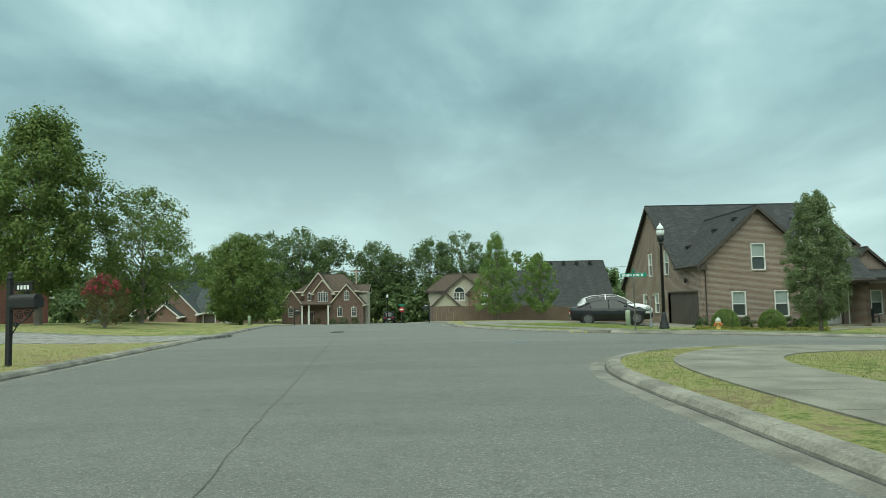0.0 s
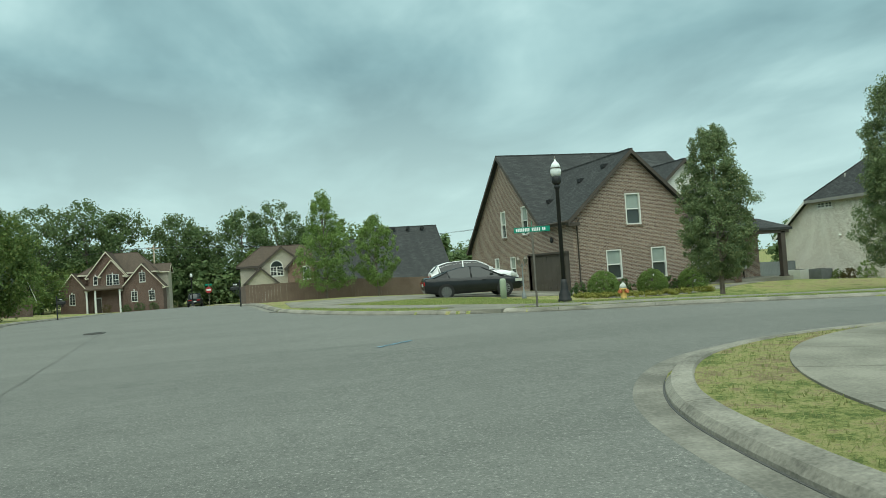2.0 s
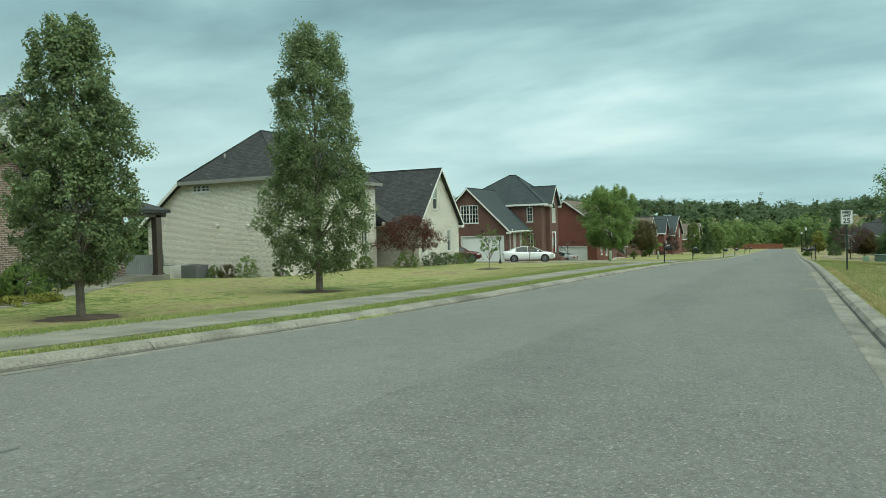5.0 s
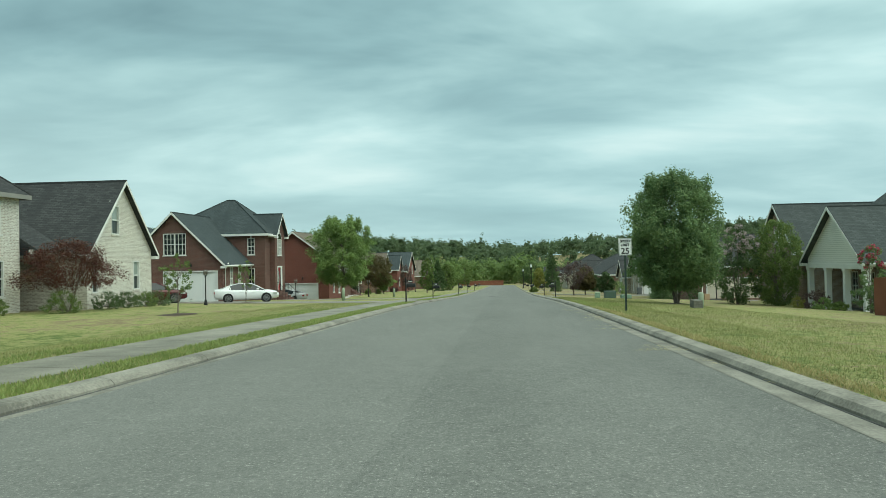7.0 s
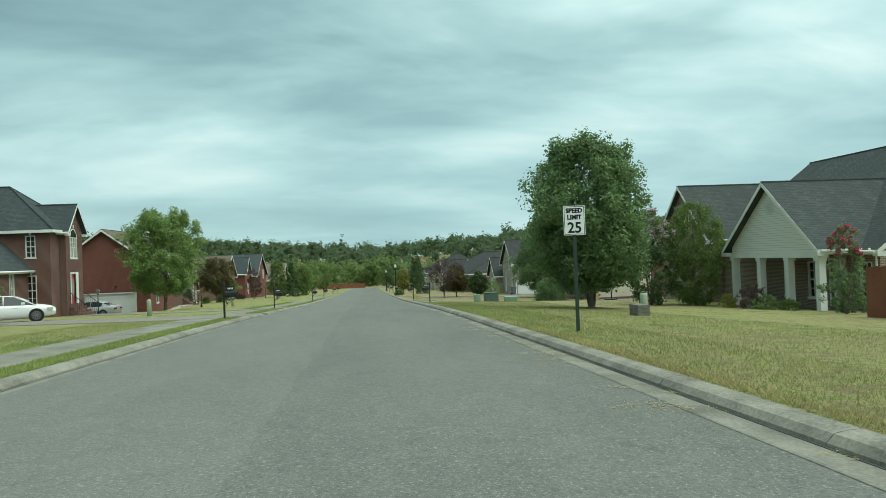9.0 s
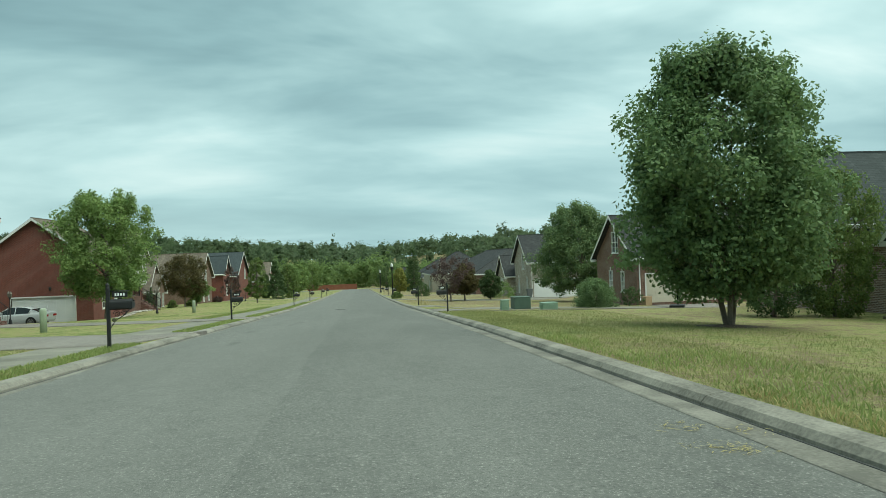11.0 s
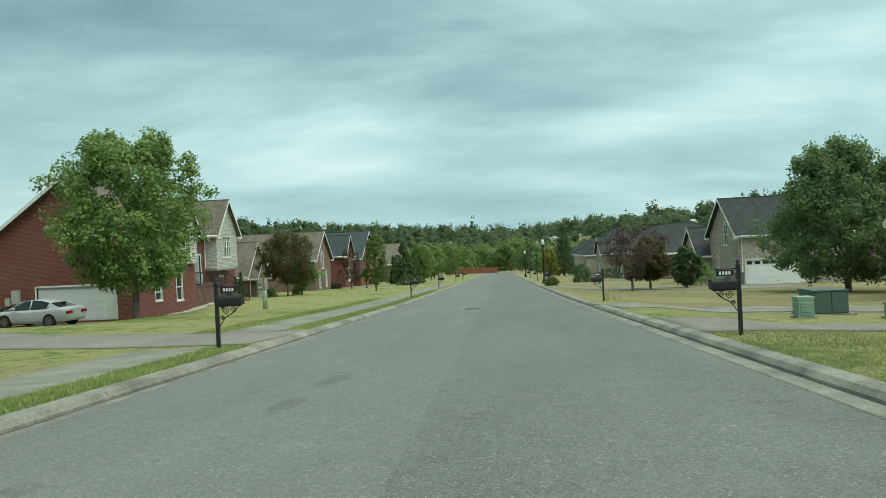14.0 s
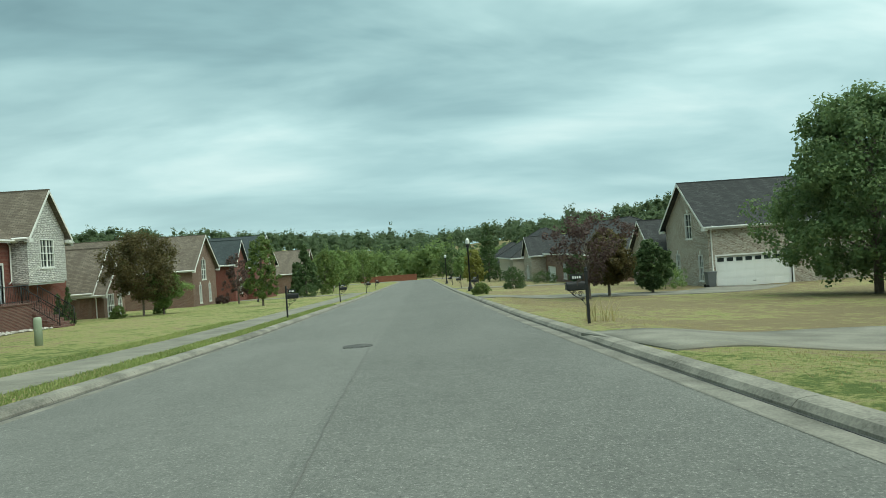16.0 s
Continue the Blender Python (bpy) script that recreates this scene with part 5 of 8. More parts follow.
downspout(h3, 79.3, 47.78, -2.6, 0.85, 0, -1, "white_paint")
wall_lamp(h3, Wall((79.0, 56.6), (79.0, 47.8)), 6.0, 0.7)
steps = thing("front_steps", Matrix.Identity(4), "red brick front steps with black iron railings", "steps")
for k in range(4):
    s = Shape()
    s.box((87.2, 45.68 - 0.32 * (4 - k), -3.4), (89.8, 45.68 - 0.32 * (3 - k), -2.95 + 0.24 * k))
    part("step", s, "red_brick", steps)
for px in (87.2, 89.8):
    s = Shape()
    s.tube([(px, 44.5, -2.05), (px, 45.6, -1.1)], 0.025, 6)
    for k in range(8):
        y = 44.5 + k * 0.155
        part("baluster", Shape().tube([(px, y, -2.9 + 0.65 * k * 0.155), (px, y, -2.05 + 0.86 * k * 0.155)], 0.012, 5), "black_metal", steps)
    part("handrail", s, "black_metal", steps)

# bright red brick house with a stone gable
h4 = house_at("bright red brick house with white stone gable and white garage door", 104, 45, 0)
gable_block(h4, 104.0, 112.0, 44.6, 53.2, -4.6, 1.2, 4.35, "x", "bright_brick", "tan_shingle", "white_paint", [
    ("W", "garage", 46.0, 50.8, -3.9, -1.88, dict(mat="white_door")), ("S", "window", 106.05, 106.95, -3.05, -2.0, dict(pane="glass", head="")),
    ("S", "window", 109.0, 109.95, -3.25, -1.5, dict(pane="glass", head=""))], over=0.45)
gable_block(h4, 112.0, 126.6, 47.2, 55.4, -4.9, 1.3, 4.1, "x", "bright_brick", "tan_shingle", "white_paint", [
    ("S", "window", 115.4, 116.5, -2.9, -1.2, dict(cols=2, rows=4, head="")), ("S", "door", 117.85, 119.15, -2.55, -0.35, dict(mat="storm_glass"))], over=0.45, skip="W")
gable_block(h4, 120.1, 124.7, 46.2, 52.0, -1.5, 1.5, 4.1, "y", "white_stone", "tan_shingle", "white_paint", [
    ("S", "window", 121.55, 123.2, -0.6, 1.15, dict(cols=4, rows=4, head=""))], over=0.35, skip="N")
gable_block(h4, 108.3, 111.7, 44.25, 49.0, -0.9, 1.35, 3.4, "y", "white_stone", "tan_shingle", "white_paint", [
    ("S", "window", 109.4, 110.6, -0.2, 1.1, dict(cols=2, rows=4, head=""))], over=0.3, skip="N")
s = Shape()
s.box((120.2, 46.3, -1.62), (124.6, 47.3, -1.5))
part("jetty_beam", s, "white_paint", h4)
wall_lamp(h4, Wall((104.0, 53.2), (104.0, 44.6)), 5.4, -1.2)
s = Shape()
w4 = Wall((104.0, 53.2), (104.0, 44.6))
bar(s, w4, 0.95, 1.4, -2.75, -1.95, 0.0, 0.2)
part("meter_box", s, "meter_grey", h4)
s = Shape()
bar(s, w4, 0.5, 0.8, -2.85, -2.4, 0.0, 0.15)
part("meter_box", s, "meter_grey", h4)
downspout(h4, 120.0, 47.1, -1.5, 1.1, -1, 0, "white_paint")
deck = thing("deck", Matrix.Identity(4), "dark red brick landing with black iron railings and steps", "deck")
s = Shape()
s.box((112.02, 44.9, -5.4), (117.7, 47.18, -2.6))
s.box((117.7, 45.6, -5.4), (120.0, 47.18, -2.6))
part("base", s, "red_brick", deck)
s = Shape()
s.box((112.02, 44.84, -2.6), (117.75, 47.18, -2.53))
s.box((117.75, 45.54, -2.6), (120.05, 47.18, -2.53))
part("coping", s, "red_brick", deck, "brick-on-edge coping")
for k in range(7):
    s = Shape()
    s.box((117.75, 45.34 - 0.3 * k, -5.3), (119.7, 45.64 - 0.3 * k, -2.8 - 0.2 * k))
    part("step", s, "red_brick", deck)
for a, b in (((112.1, 44.98, -2.53), (117.6, 44.98, -2.53)), ((117.85, 45.5, -2.6), (117.85, 43.5, -3.95)), ((119.6, 45.5, -2.6), (119.6, 43.5, -3.95))):
    a, b = Vector(a), Vector(b)
    up = Vector((0, 0, 0.95))
    s = Shape()
    s.tube([a + up, b + up], 0.03, 6)
    s.tube([a + up * 0.12, b + up * 0.12], 0.02, 6)
    part("rail", s, "black_metal", deck)
    n = int((b - a).length / 0.16)
    for k in range(n + 1):
        q = a.lerp(b, k / n)
        part("baluster", Shape().tube([q, q + up], 0.03 if k in (0, n) else 0.012, 4), "black_metal", deck)
chair = thing("porch_chair", pose(115.9, 46.0, -2.53, 0, 0, 200), "white slatted chair on a brick landing", "chair")
for k in range(5):
    s = Shape()
    s.box((-0.28 + 0.115 * k, -0.26, 0.40), (-0.19 + 0.115 * k, 0.26, 0.43))
    part("seat_slat", s, "white_paint", chair)
    s = Shape()
    s.box((-0.28 + 0.115 * k, 0.24, 0.43), (-0.19 + 0.115 * k, 0.27, 0.95))
    part("back_slat", s, "white_paint", chair)
for u in (-0.27, 0.27):
    for v in (-0.23, 0.23):
        s = Shape()
        s.box((u - 0.025, v - 0.025, 0), (u + 0.025, v + 0.025, 0.40))
        part("leg", s, "white_paint", chair)
# pale stones along the foot of the wall
rng = random.Random(31)
s = Shape()
for k in range(150):
    x = rng.uniform(106.5, 117.4)
    y = rng.uniform(43.5, 44.3)
    r = rng.uniform(0.05, 0.14)
    c = Vector((x, y, land_z(x, y) + 0.02 + r * 0.3))
    ring = [c + Vector((r * rng.uniform(0.8, 1.2) * math.cos(1.05 * q), r * rng.uniform(0.8, 1.2) * math.sin(1.05 * q), r * rng.uniform(-0.3, 0.2))) for q in range(6)]
    top = c + Vector((0, 0, r * 0.75))
    for p, q in zip(ring, ring[1:] + ring[:1]):
        s.face([p, q, top])
        s.face([q, p, Vector((c.x, c.y, c.z - r))])
lone("edging_stones", s, "pale_stone", "loose pale stones along the foot of a brick wall", "stones", kind="stuff")
bin_z = land_z(103.2, 52.6)
bin_ob = thing("wheeled_bin", pose(103.2, 52.7, bin_z, 0, 0, 90), "dark green wheeled rubbish bin beside a garage wall", "bin")
s = Shape()
s.tube([(0, 0, 0.08), (0, 0, 0.98)], 0.34, 8)
part("body", s, "bin_green", bin_ob)
s = Shape()
s.tube([(0, 0, 0.98), (0, 0, 1.06)], 0.38, 8)
part("lid", s, "bin_green", bin_ob)
for u in (-0.3, 0.3):
    part("wheel", Shape().tube([(u - 0.04, 0.28, 0.1), (u + 0.04, 0.28, 0.1)], 0.1, 12), "black_metal", bin_ob)

# further houses down the north side
h5 = house_at("low brown brick house with tan shingle roof and bay gable", 136, 49, 0)
gable_block(h5, 132.9, 138.9, 48.4, 60.0, -6.0, -2.45, 0.72, "y", "tan_brick", "tan_shingle", "white_paint", over=0.3)
gable_block(h5, 133.0, 137.0, 47.5, 49.5, -6.0, -2.65, -0.68, "y", "tan_brick", "tan_shingle", "white_paint", [
    ("S", "window", 133.55, 134.85, -4.7, -2.85, dict(cols=4, rows=4, head="")), ("S", "window", 135.6, 136.4, -4.6, -2.95, dict(cols=2, rows=4, head=""))], over=0.3, skip="N")
downspout(h5, 132.9, 48.0, -5.4, -2.8, -1, 0, "white_paint")
gable_block(h5, 121.9, 135.4, 54.0, 63.0, -5.5, -0.9, 2.6, "x", "tan_brick", "tan_shingle", "white_paint", over=0.4)
h6 = house_at("brick house with tall gable and tan shingle roof", 150, 46, 0)
gable_block(h6, 150.2, 158.6, 46.0, 61.0, -6.6, -1.3, 2.0, "y", "tan_brick", "tan_shingle", "white_paint", [
    ("S", "window", 153.4, 155.0, -2.6, -0.5, dict(cols=2, rows=4)), ("S", "window", 152.2, 153.1, -5.0, -3.1, tall), ("S", "window", 155.6, 156.5, -5.0, -3.1, tall)], over=0.4)
h7 = house_at("red brick house with dark slate roof and entry gable", 165, 44, 0)
gable_block(h7, 169.0, 182.6, 44.0, 60.0, -7.4, -1.6, 2.3, "y", "bright_brick", "slate_shingle", "white_paint", [
    ("S", "window", 178.0, 179.5, -2.4, -0.6, dict(cols=2, rows=4))], over=0.4)
gable_block(h7, 163.0, 168.6, 45.0, 60.0, -7.2, -1.0, 1.6, "y", "bright_brick", "slate_shingle", "white_paint", [
    ("S", "window", 165.2, 166.4, -4.8, -3.0, tall)], over=0.4)
h8 = house_at("tan roofed brick house with entry porch", 205, 44, 0)
gable_block(h8, 203.0, 214.0, 43.0, 56.0, -8.6, -3.4, 0.4, "y", "tan_brick", "tan_shingle", "white_paint", [
    ("S", "window", 207.0, 209.0, -4.6, -2.9, dict(cols=2, rows=4)), ("S", "window", 205.0, 206.2, -7.5, -5.6, tall)], over=0.4)
h9 = house_at("low grey roofed house among trees", 236, 44, 0)
hip_block(h9, 232.0, 250.0, 42.0, 54.0, -9.6, -5.8, (238, 48, -2.2), (244, 48, -2.2), "grey_stone", "dark_shingle", holes=[
    ("S", "window", 236.0, 238.0, -8.0, -6.3, dict(cols=2, rows=4, head=""))])

# south side of the street
s1 = house_at("brick house with grey roof and white gabled porch on columns", 60, 3, 0)
gable_block(s1, 59.2, 74.2, -13.0, 1.2, -4.0, 0.35, 5.65, "x", "brown_brick", "grey_shingle", "white_paint", [
    ("N", "window", 65.6, 66.5, -2.2, -0.4, dict(cols=2, rows=4, head="")), ("N", "door", 61.6, 62.6, -2.55, -0.35, dict(mat="white_door")), ("N", "window", 63.5, 64.4, -2.2, -0.4, dict(cols=2, rows=4, head="")),
    ("N", "window", 59.7, 60.5, -2.2, -0.4, dict(cols=2, rows=4, head=""))], over=0.45)
gable_block(s1, 73.0, 80.4, -10.0, 2.0, -4.0, 1.2, 4.55, "y", "brown_brick", "grey_shingle", "white_paint", [
    ("N", "window", 76.0, 77.4, 1.4, 2.7, dict(cols=2, rows=4, head=""))], over=0.4, skip="S")
gable_block(s1, 60.3, 68.2, -3.6, 3.2, 0.05, 0.42, 3.55, "y", "white_siding", "grey_shingle", "white_paint", over=0.4, skip="SEW")
s = Shape()
for k in range(16):
    a, b = 2 * math.pi * k / 16, 2 * math.pi * (k + 1) / 16
    s.face([(64.25 + 0.3 * math.cos(a), 3.25, 2.35 + 0.34 * math.sin(a)), (64.25 + 0.3 * math.cos(b), 3.25, 2.35 + 0.34 * math.sin(b)), (64.25 + 0.22 * math.cos(b), 3.25, 2.35 + 0.26 * math.sin(b)), (64.25 + 0.22 * math.cos(a), 3.25, 2.35 + 0.26 * math.sin(a))])
for k in range(7):
    s.box((64.25 - 0.2, 3.21, 2.15 + k * 0.06), (64.25 + 0.2, 3.24, 2.18 + k * 0.06))
part("gable_vent", s, "white_paint", s1)
s = Shape()
s.box((60.2, 2.9, -0.15), (68.3, 3.3, 0.12))
part("beam", s, "white_paint", s1)
for px in (60.5, 62.9, 65.4, 68.0):
    s = Shape()
    s.box((px - 0.16, 2.95, -2.95), (px + 0.16, 3.27, -0.15))
    s.box((px - 0.21, 2.90, -2.95), (px + 0.21, 3.32, -2.6))
    s.box((px - 0.20, 2.91, -0.3), (px + 0.20, 3.31, -0.15))
    part("column", s, "white_paint", s1)
s = Shape()
s.box((59.9, 1.0, -3.4), (68.6, 3.6, -2.72))
part("porch_floor", s, "concrete", s1)
downspout(s1, 59.2, 1.3, -2.8, 0.2, 0, 1, "white_paint")

s2 = house_at("brown brick house with charcoal roof and cream garage door", 92, 4, 0)
gable_block(s2, 92.2, 100.6, -12.0, 4.0, -4.3, -0.25, 2.75, "y", "tan_brick", "dark_shingle", "white_paint", [
    ("N", "window", 95.6, 97.0, 0.0, 1.6, dict(cols=2, rows=4)), ("N", "window", 94.5, 95.3, -2.9, -1.35, tall), ("N", "window", 97.0, 97.8, -2.9, -1.35, tall),
    ("W", "garage", -1.7, 3.3, -3.6, -1.6, dict(mat="tan_door"))], over=0.4)
downspout(s2, 92.2, 3.8, -3.6, -0.35, -1, 0, "white_paint")
s3 = house_at("mottled stone-brick house with charcoal roof and white garage", 124, 4, 0)
gable_block(s3, 124.2, 132.2, -12.0, 4.0, -5.6, -0.65, 2.35, "y", "grey_stone", "dark_shingle", "white_paint", [
    ("N", "window", 126.9, 128.1, -1.6, 0.2, tall), ("N", "window", 125.2, 126.0, -4.5, -2.7, tall), ("N", "window", 129.5, 130.3, -4.5, -2.7, tall),
    ("W", "garage", -1.6, 3.5, -4.9, -2.85, dict(mat="white_door", lights=True))], over=0.4)
gable_block(s3, 132.2, 138.0, -8.0, 5.0, -5.9, -2.4, 0.0, "y", "grey_stone", "dark_shingle", "white_paint", [
    ("N", "window", 134.6, 136.2, -4.6, -2.8, dict(cols=4, rows=4, head=""))], over=0.35)
downspout(s3, 124.2, 3.8, -5.0, -0.8, -1, 0, "white_paint")
s4 = house_at("long low brick house with charcoal hip roof", 160, 2, 0)
hip_block(s4, 151.0, 186.0, -8.0, 6.0, -7.4, -2.6, (158.0, -1.0, 1.15), (179.0, -1.0, 1.15), "tan_brick", "dark_shingle", holes=[
    ("N", "garage", 168.0, 173.0, -6.6, -4.4, dict(mat="white_door")), ("N", "window", 161.0, 163.0, -5.6, -3.8, dict(cols=4, rows=4, head=""))])
gable_block(s4, 174.5, 181.0, 3.0, 8.0, -7.4, -2.7, -0.3, "y", "grey_stone", "dark_shingle", "white_paint", [
    ("N", "window", 176.8, 178.8, -6.0, -4.2, dict(cols=4, rows=4, head=""))], over=0.35, skip="S")
s5 = house_at("tan house with charcoal hip roof", 190, 4, 0)
hip_block(s5, 186.0, 204.0, -4.0, 9.0, -8.0, -3.2, (192, 2.5, 1.2), (198, 2.5, 1.2), "cream_siding", "dark_shingle", holes=[
    ("N", "window", 190.0, 192.0, -6.2, -4.4, dict(cols=4, rows=4, head=""))])
s6 = house_at("distant house with cream gable and dark roof", 236, 6, 0)
hip_block(s6, 238.0, 256.0, -6.0, 8.0, -9.4, -5.2, (244, 1, -0.6), (250, 1, -0.6), "grey_stone", "dark_shingle", skip="")
gable_block(s6, 240.0, 247.0, 7.0, 11.0, -9.4, -5.3, -2.4, "y", "cream_siding", "dark_shingle", "white_paint", [
    ("N", "window", 242.6, 244.4, -8.0, -6.2, dict(cols=2, rows=4, head=""))], over=0.4, skip="S")

# houses along the side street
r1 = house_at("dark red brick house with brown roof, three gables and white windows", -18, 130, 0)
white = dict(cols=2, rows=4)
hip_block(r1, -23.2, -12.6, 132.0, 142.0, -3.4, 4.0, (-19.0, 137, 7.3), (-15.6, 137, 7.3), "umber_brick", "brown_shingle", "tan_door")
gable_block(r1, -22.0, -16.7, 131.2, 137.0, -3.4, 3.9, 7.35, "y", "umber_brick", "brown_shingle", "tan_door", [
    ("S", "window", -21.3, -20.7, 2.4, 3.7, dict(cols=1, rows=2))], over=0.35, skip="N")
gable_block(r1, -20.2, -16.9, 130.7, 134.0, -3.4, 3.95, 6.05, "y", "umber_brick", "brown_shingle", "tan_door", [
    ("S", "window", -19.4, -17.6, 2.2, 3.85, dict(cols=4, rows=4))], over=0.3, skip="N")
gable_block(r1, -25.7, -22.2, 130.0, 136.0, -3.4, 1.9, 4.25, "y", "umber_brick", "brown_shingle", "tan_door", [
    ("S", "window", -24.5, -23.7, -0.4, 1.2, white)], over=0.3, skip="N")
gable_block(r1, -17.1, -11.3, 130.0, 138.0, -3.4, 1.8, 5.15, "y", "umber_brick", "brown_shingle", "tan_door", [
    ("S", "window", -14.65, -13.75, 2.4, 3.9, white), ("S", "window", -15.9, -15.0, -0.5, 1.05, white), ("S", "window", -13.4, -12.5, -0.5, 1.05, white)], over=0.35, skip="N")
gable_block(r1, -13.4, -10.9, 135.0, 141.0, -3.4, 3.9, 5.2, "x", "cream_siding", "brown_shingle", "tan_door", over=0.3)
w7 = Wall((-22.2, 131.1), (-17.1, 131.1))
part("wall", wall_shape(w7, -3.4, [(0, 2.0), (w7.len, 2.0)], [(2.6, 4.4, -1.0, 0.9), (1.0, 1.9, -1.9, 0.3)]), "umber_brick", r1)
add_window(r1, w7, 2.6, 4.4, -1.0, 0.9, cols=4, rows=4, head="")
add_door(r1, w7, 1.0, 1.9, -1.9, 0.3, mat="brown_door", oval=False)
part("porch_roof", slab_roof([[(-22.4, 129.0, 1.75), (-16.9, 129.0, 1.75), (-16.9, 131.2, 2.35), (-22.4, 131.2, 2.35)]], 0.2), "brown_shingle", r1)
for px in (-22.0, -20.8, -17.4):
    s = Shape()
    s.box((px - 0.12, 129.2, -3.4), (px + 0.12, 129.45, 1.6))
    part("post", s, "white_paint", r1)
s = Shape()
s.box((-22.4, 129.0, -3.6), (-16.9, 131.1, -2.0))
part("porch_floor", s, "concrete", r1)
for i, (x, wd, h, mt) in enumerate(((-16.4, 1.6, 1.0, "leaf_dark"), (-14.6, 1.8, 1.2, "leaf_dark"), (-12.6, 1.6, 1.1, "leaf_dark"), (-19.2, 1.4, 1.3, "leaf_rust"))):
    BEDS.append((x, 128.2, wd, h, mt))
r2 = house_at("beige two-storey house with brown hip roof and arched window", 4, 92, 0)
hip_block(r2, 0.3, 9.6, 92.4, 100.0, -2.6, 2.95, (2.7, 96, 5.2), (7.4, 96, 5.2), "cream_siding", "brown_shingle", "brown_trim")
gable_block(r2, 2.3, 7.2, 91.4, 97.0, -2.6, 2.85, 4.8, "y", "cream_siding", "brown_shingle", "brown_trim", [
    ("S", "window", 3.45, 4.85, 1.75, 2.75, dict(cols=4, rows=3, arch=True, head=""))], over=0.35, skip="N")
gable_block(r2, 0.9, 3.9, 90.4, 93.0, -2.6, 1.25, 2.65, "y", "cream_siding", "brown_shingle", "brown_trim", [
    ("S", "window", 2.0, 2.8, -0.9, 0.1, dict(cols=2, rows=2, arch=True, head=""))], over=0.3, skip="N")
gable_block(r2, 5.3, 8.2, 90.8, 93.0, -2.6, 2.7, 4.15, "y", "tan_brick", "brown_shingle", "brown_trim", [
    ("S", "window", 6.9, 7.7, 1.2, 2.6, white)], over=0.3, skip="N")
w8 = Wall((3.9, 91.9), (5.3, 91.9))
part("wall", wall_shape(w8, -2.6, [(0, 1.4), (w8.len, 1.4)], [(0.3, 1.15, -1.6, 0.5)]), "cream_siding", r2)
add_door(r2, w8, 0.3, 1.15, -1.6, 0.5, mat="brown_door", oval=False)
r3 = house_at("house with a broad steep charcoal roof above brick", 17, 88, 0)
gable_block(r3, 14.6, 22.6, 87.0, 100.0, -2.0, 0.3, 6.4, "x", "brown_brick", "dark_shingle", "brown_trim", over=0.4)
gable_block(r3, 8.6, 15.2, 90.0, 99.0, -2.0, 0.8, 5.3, "x", "brown_brick", "dark_shingle", "brown_trim", over=0.3)
for k in range(4):
    s = Shape()
    s.box((15.8 + 1.7 * k, 92.6, 6.1), (16.2 + 1.7 * k, 92.95, 6.38))
    part("roof_vent", s, "black_metal", r3)
r4 = house_at("brick house with grey gabled roofs and double garage behind trees", -40, 96, 0)
gable_block(r4, -38.6, -30.4, 97.0, 110.0, -1.5, 1.0, 5.3, "y", "tan_brick", "grey_shingle", "white_paint", [
    ("S", "window", -34.95, -34.0, 1.8, 3.4, white)], over=0.35)
gable_block(r4, -35.6, -32.2, 95.2, 98.0, -1.5, 0.55, 1.95, "y", "tan_brick", "grey_shingle", "white_paint", over=0.3, skip="N")
gable_block(r4, -31.0, -24.0, 98.4, 108.0, -1.5, 0.95, 4.3, "x", "tan_brick", "grey_shingle", "white_paint", [
    ("S", "garage", -29.9, -28.4, -0.9, 0.6, dict(mat="brown_door")), ("S", "window", -27.6, -26.0, -0.5, 0.6, dict(cols=4, rows=2, head=""))], over=0.35)
r5 = house_at("red brick house with gables behind a maple", -55, 62, 0)
gable_block(r5, -60.0, -40.0, 66.0, 78.0, -1.0, 3.2, 7.4, "x", "bright_brick", "brown_shingle", "white_paint", over=0.4)
gable_block(r5, -49.0, -41.0, 63.6, 72.0, -1.0, 3.4, 6.8, "y", "bright_brick", "brown_shingle", "white_paint", [
    ("S", "window", -46.4, -44.0, 0.4, 2.2, dict(cols=2, rows=4))], over=0.4)

# trees and shrubs -----------------------------------------------------


def quads_mesh(name, pts, mat):
    """A mesh of loose quads from an (n, 4, 3) array."""
    n = len(pts)
    me = bpy.data.meshes.new(name)
    me.vertices.add(4 * n)
    me.vertices.foreach_set("co", pts.reshape(-1).astype(np.float32))
    me.loops.add(4 * n)
    me.loops.foreach_set("vertex_index", np.arange(4 * n, dtype=np.int32))
    me.polygons.add(n)
    me.polygons.foreach_set("loop_start", np.arange(0, 4 * n, 4, dtype=np.int32))
    me.update(calc_edges=True)
    for one in mat if isinstance(mat, (list, tuple)) else [mat]:
        me.materials.append(M[one])
    return me


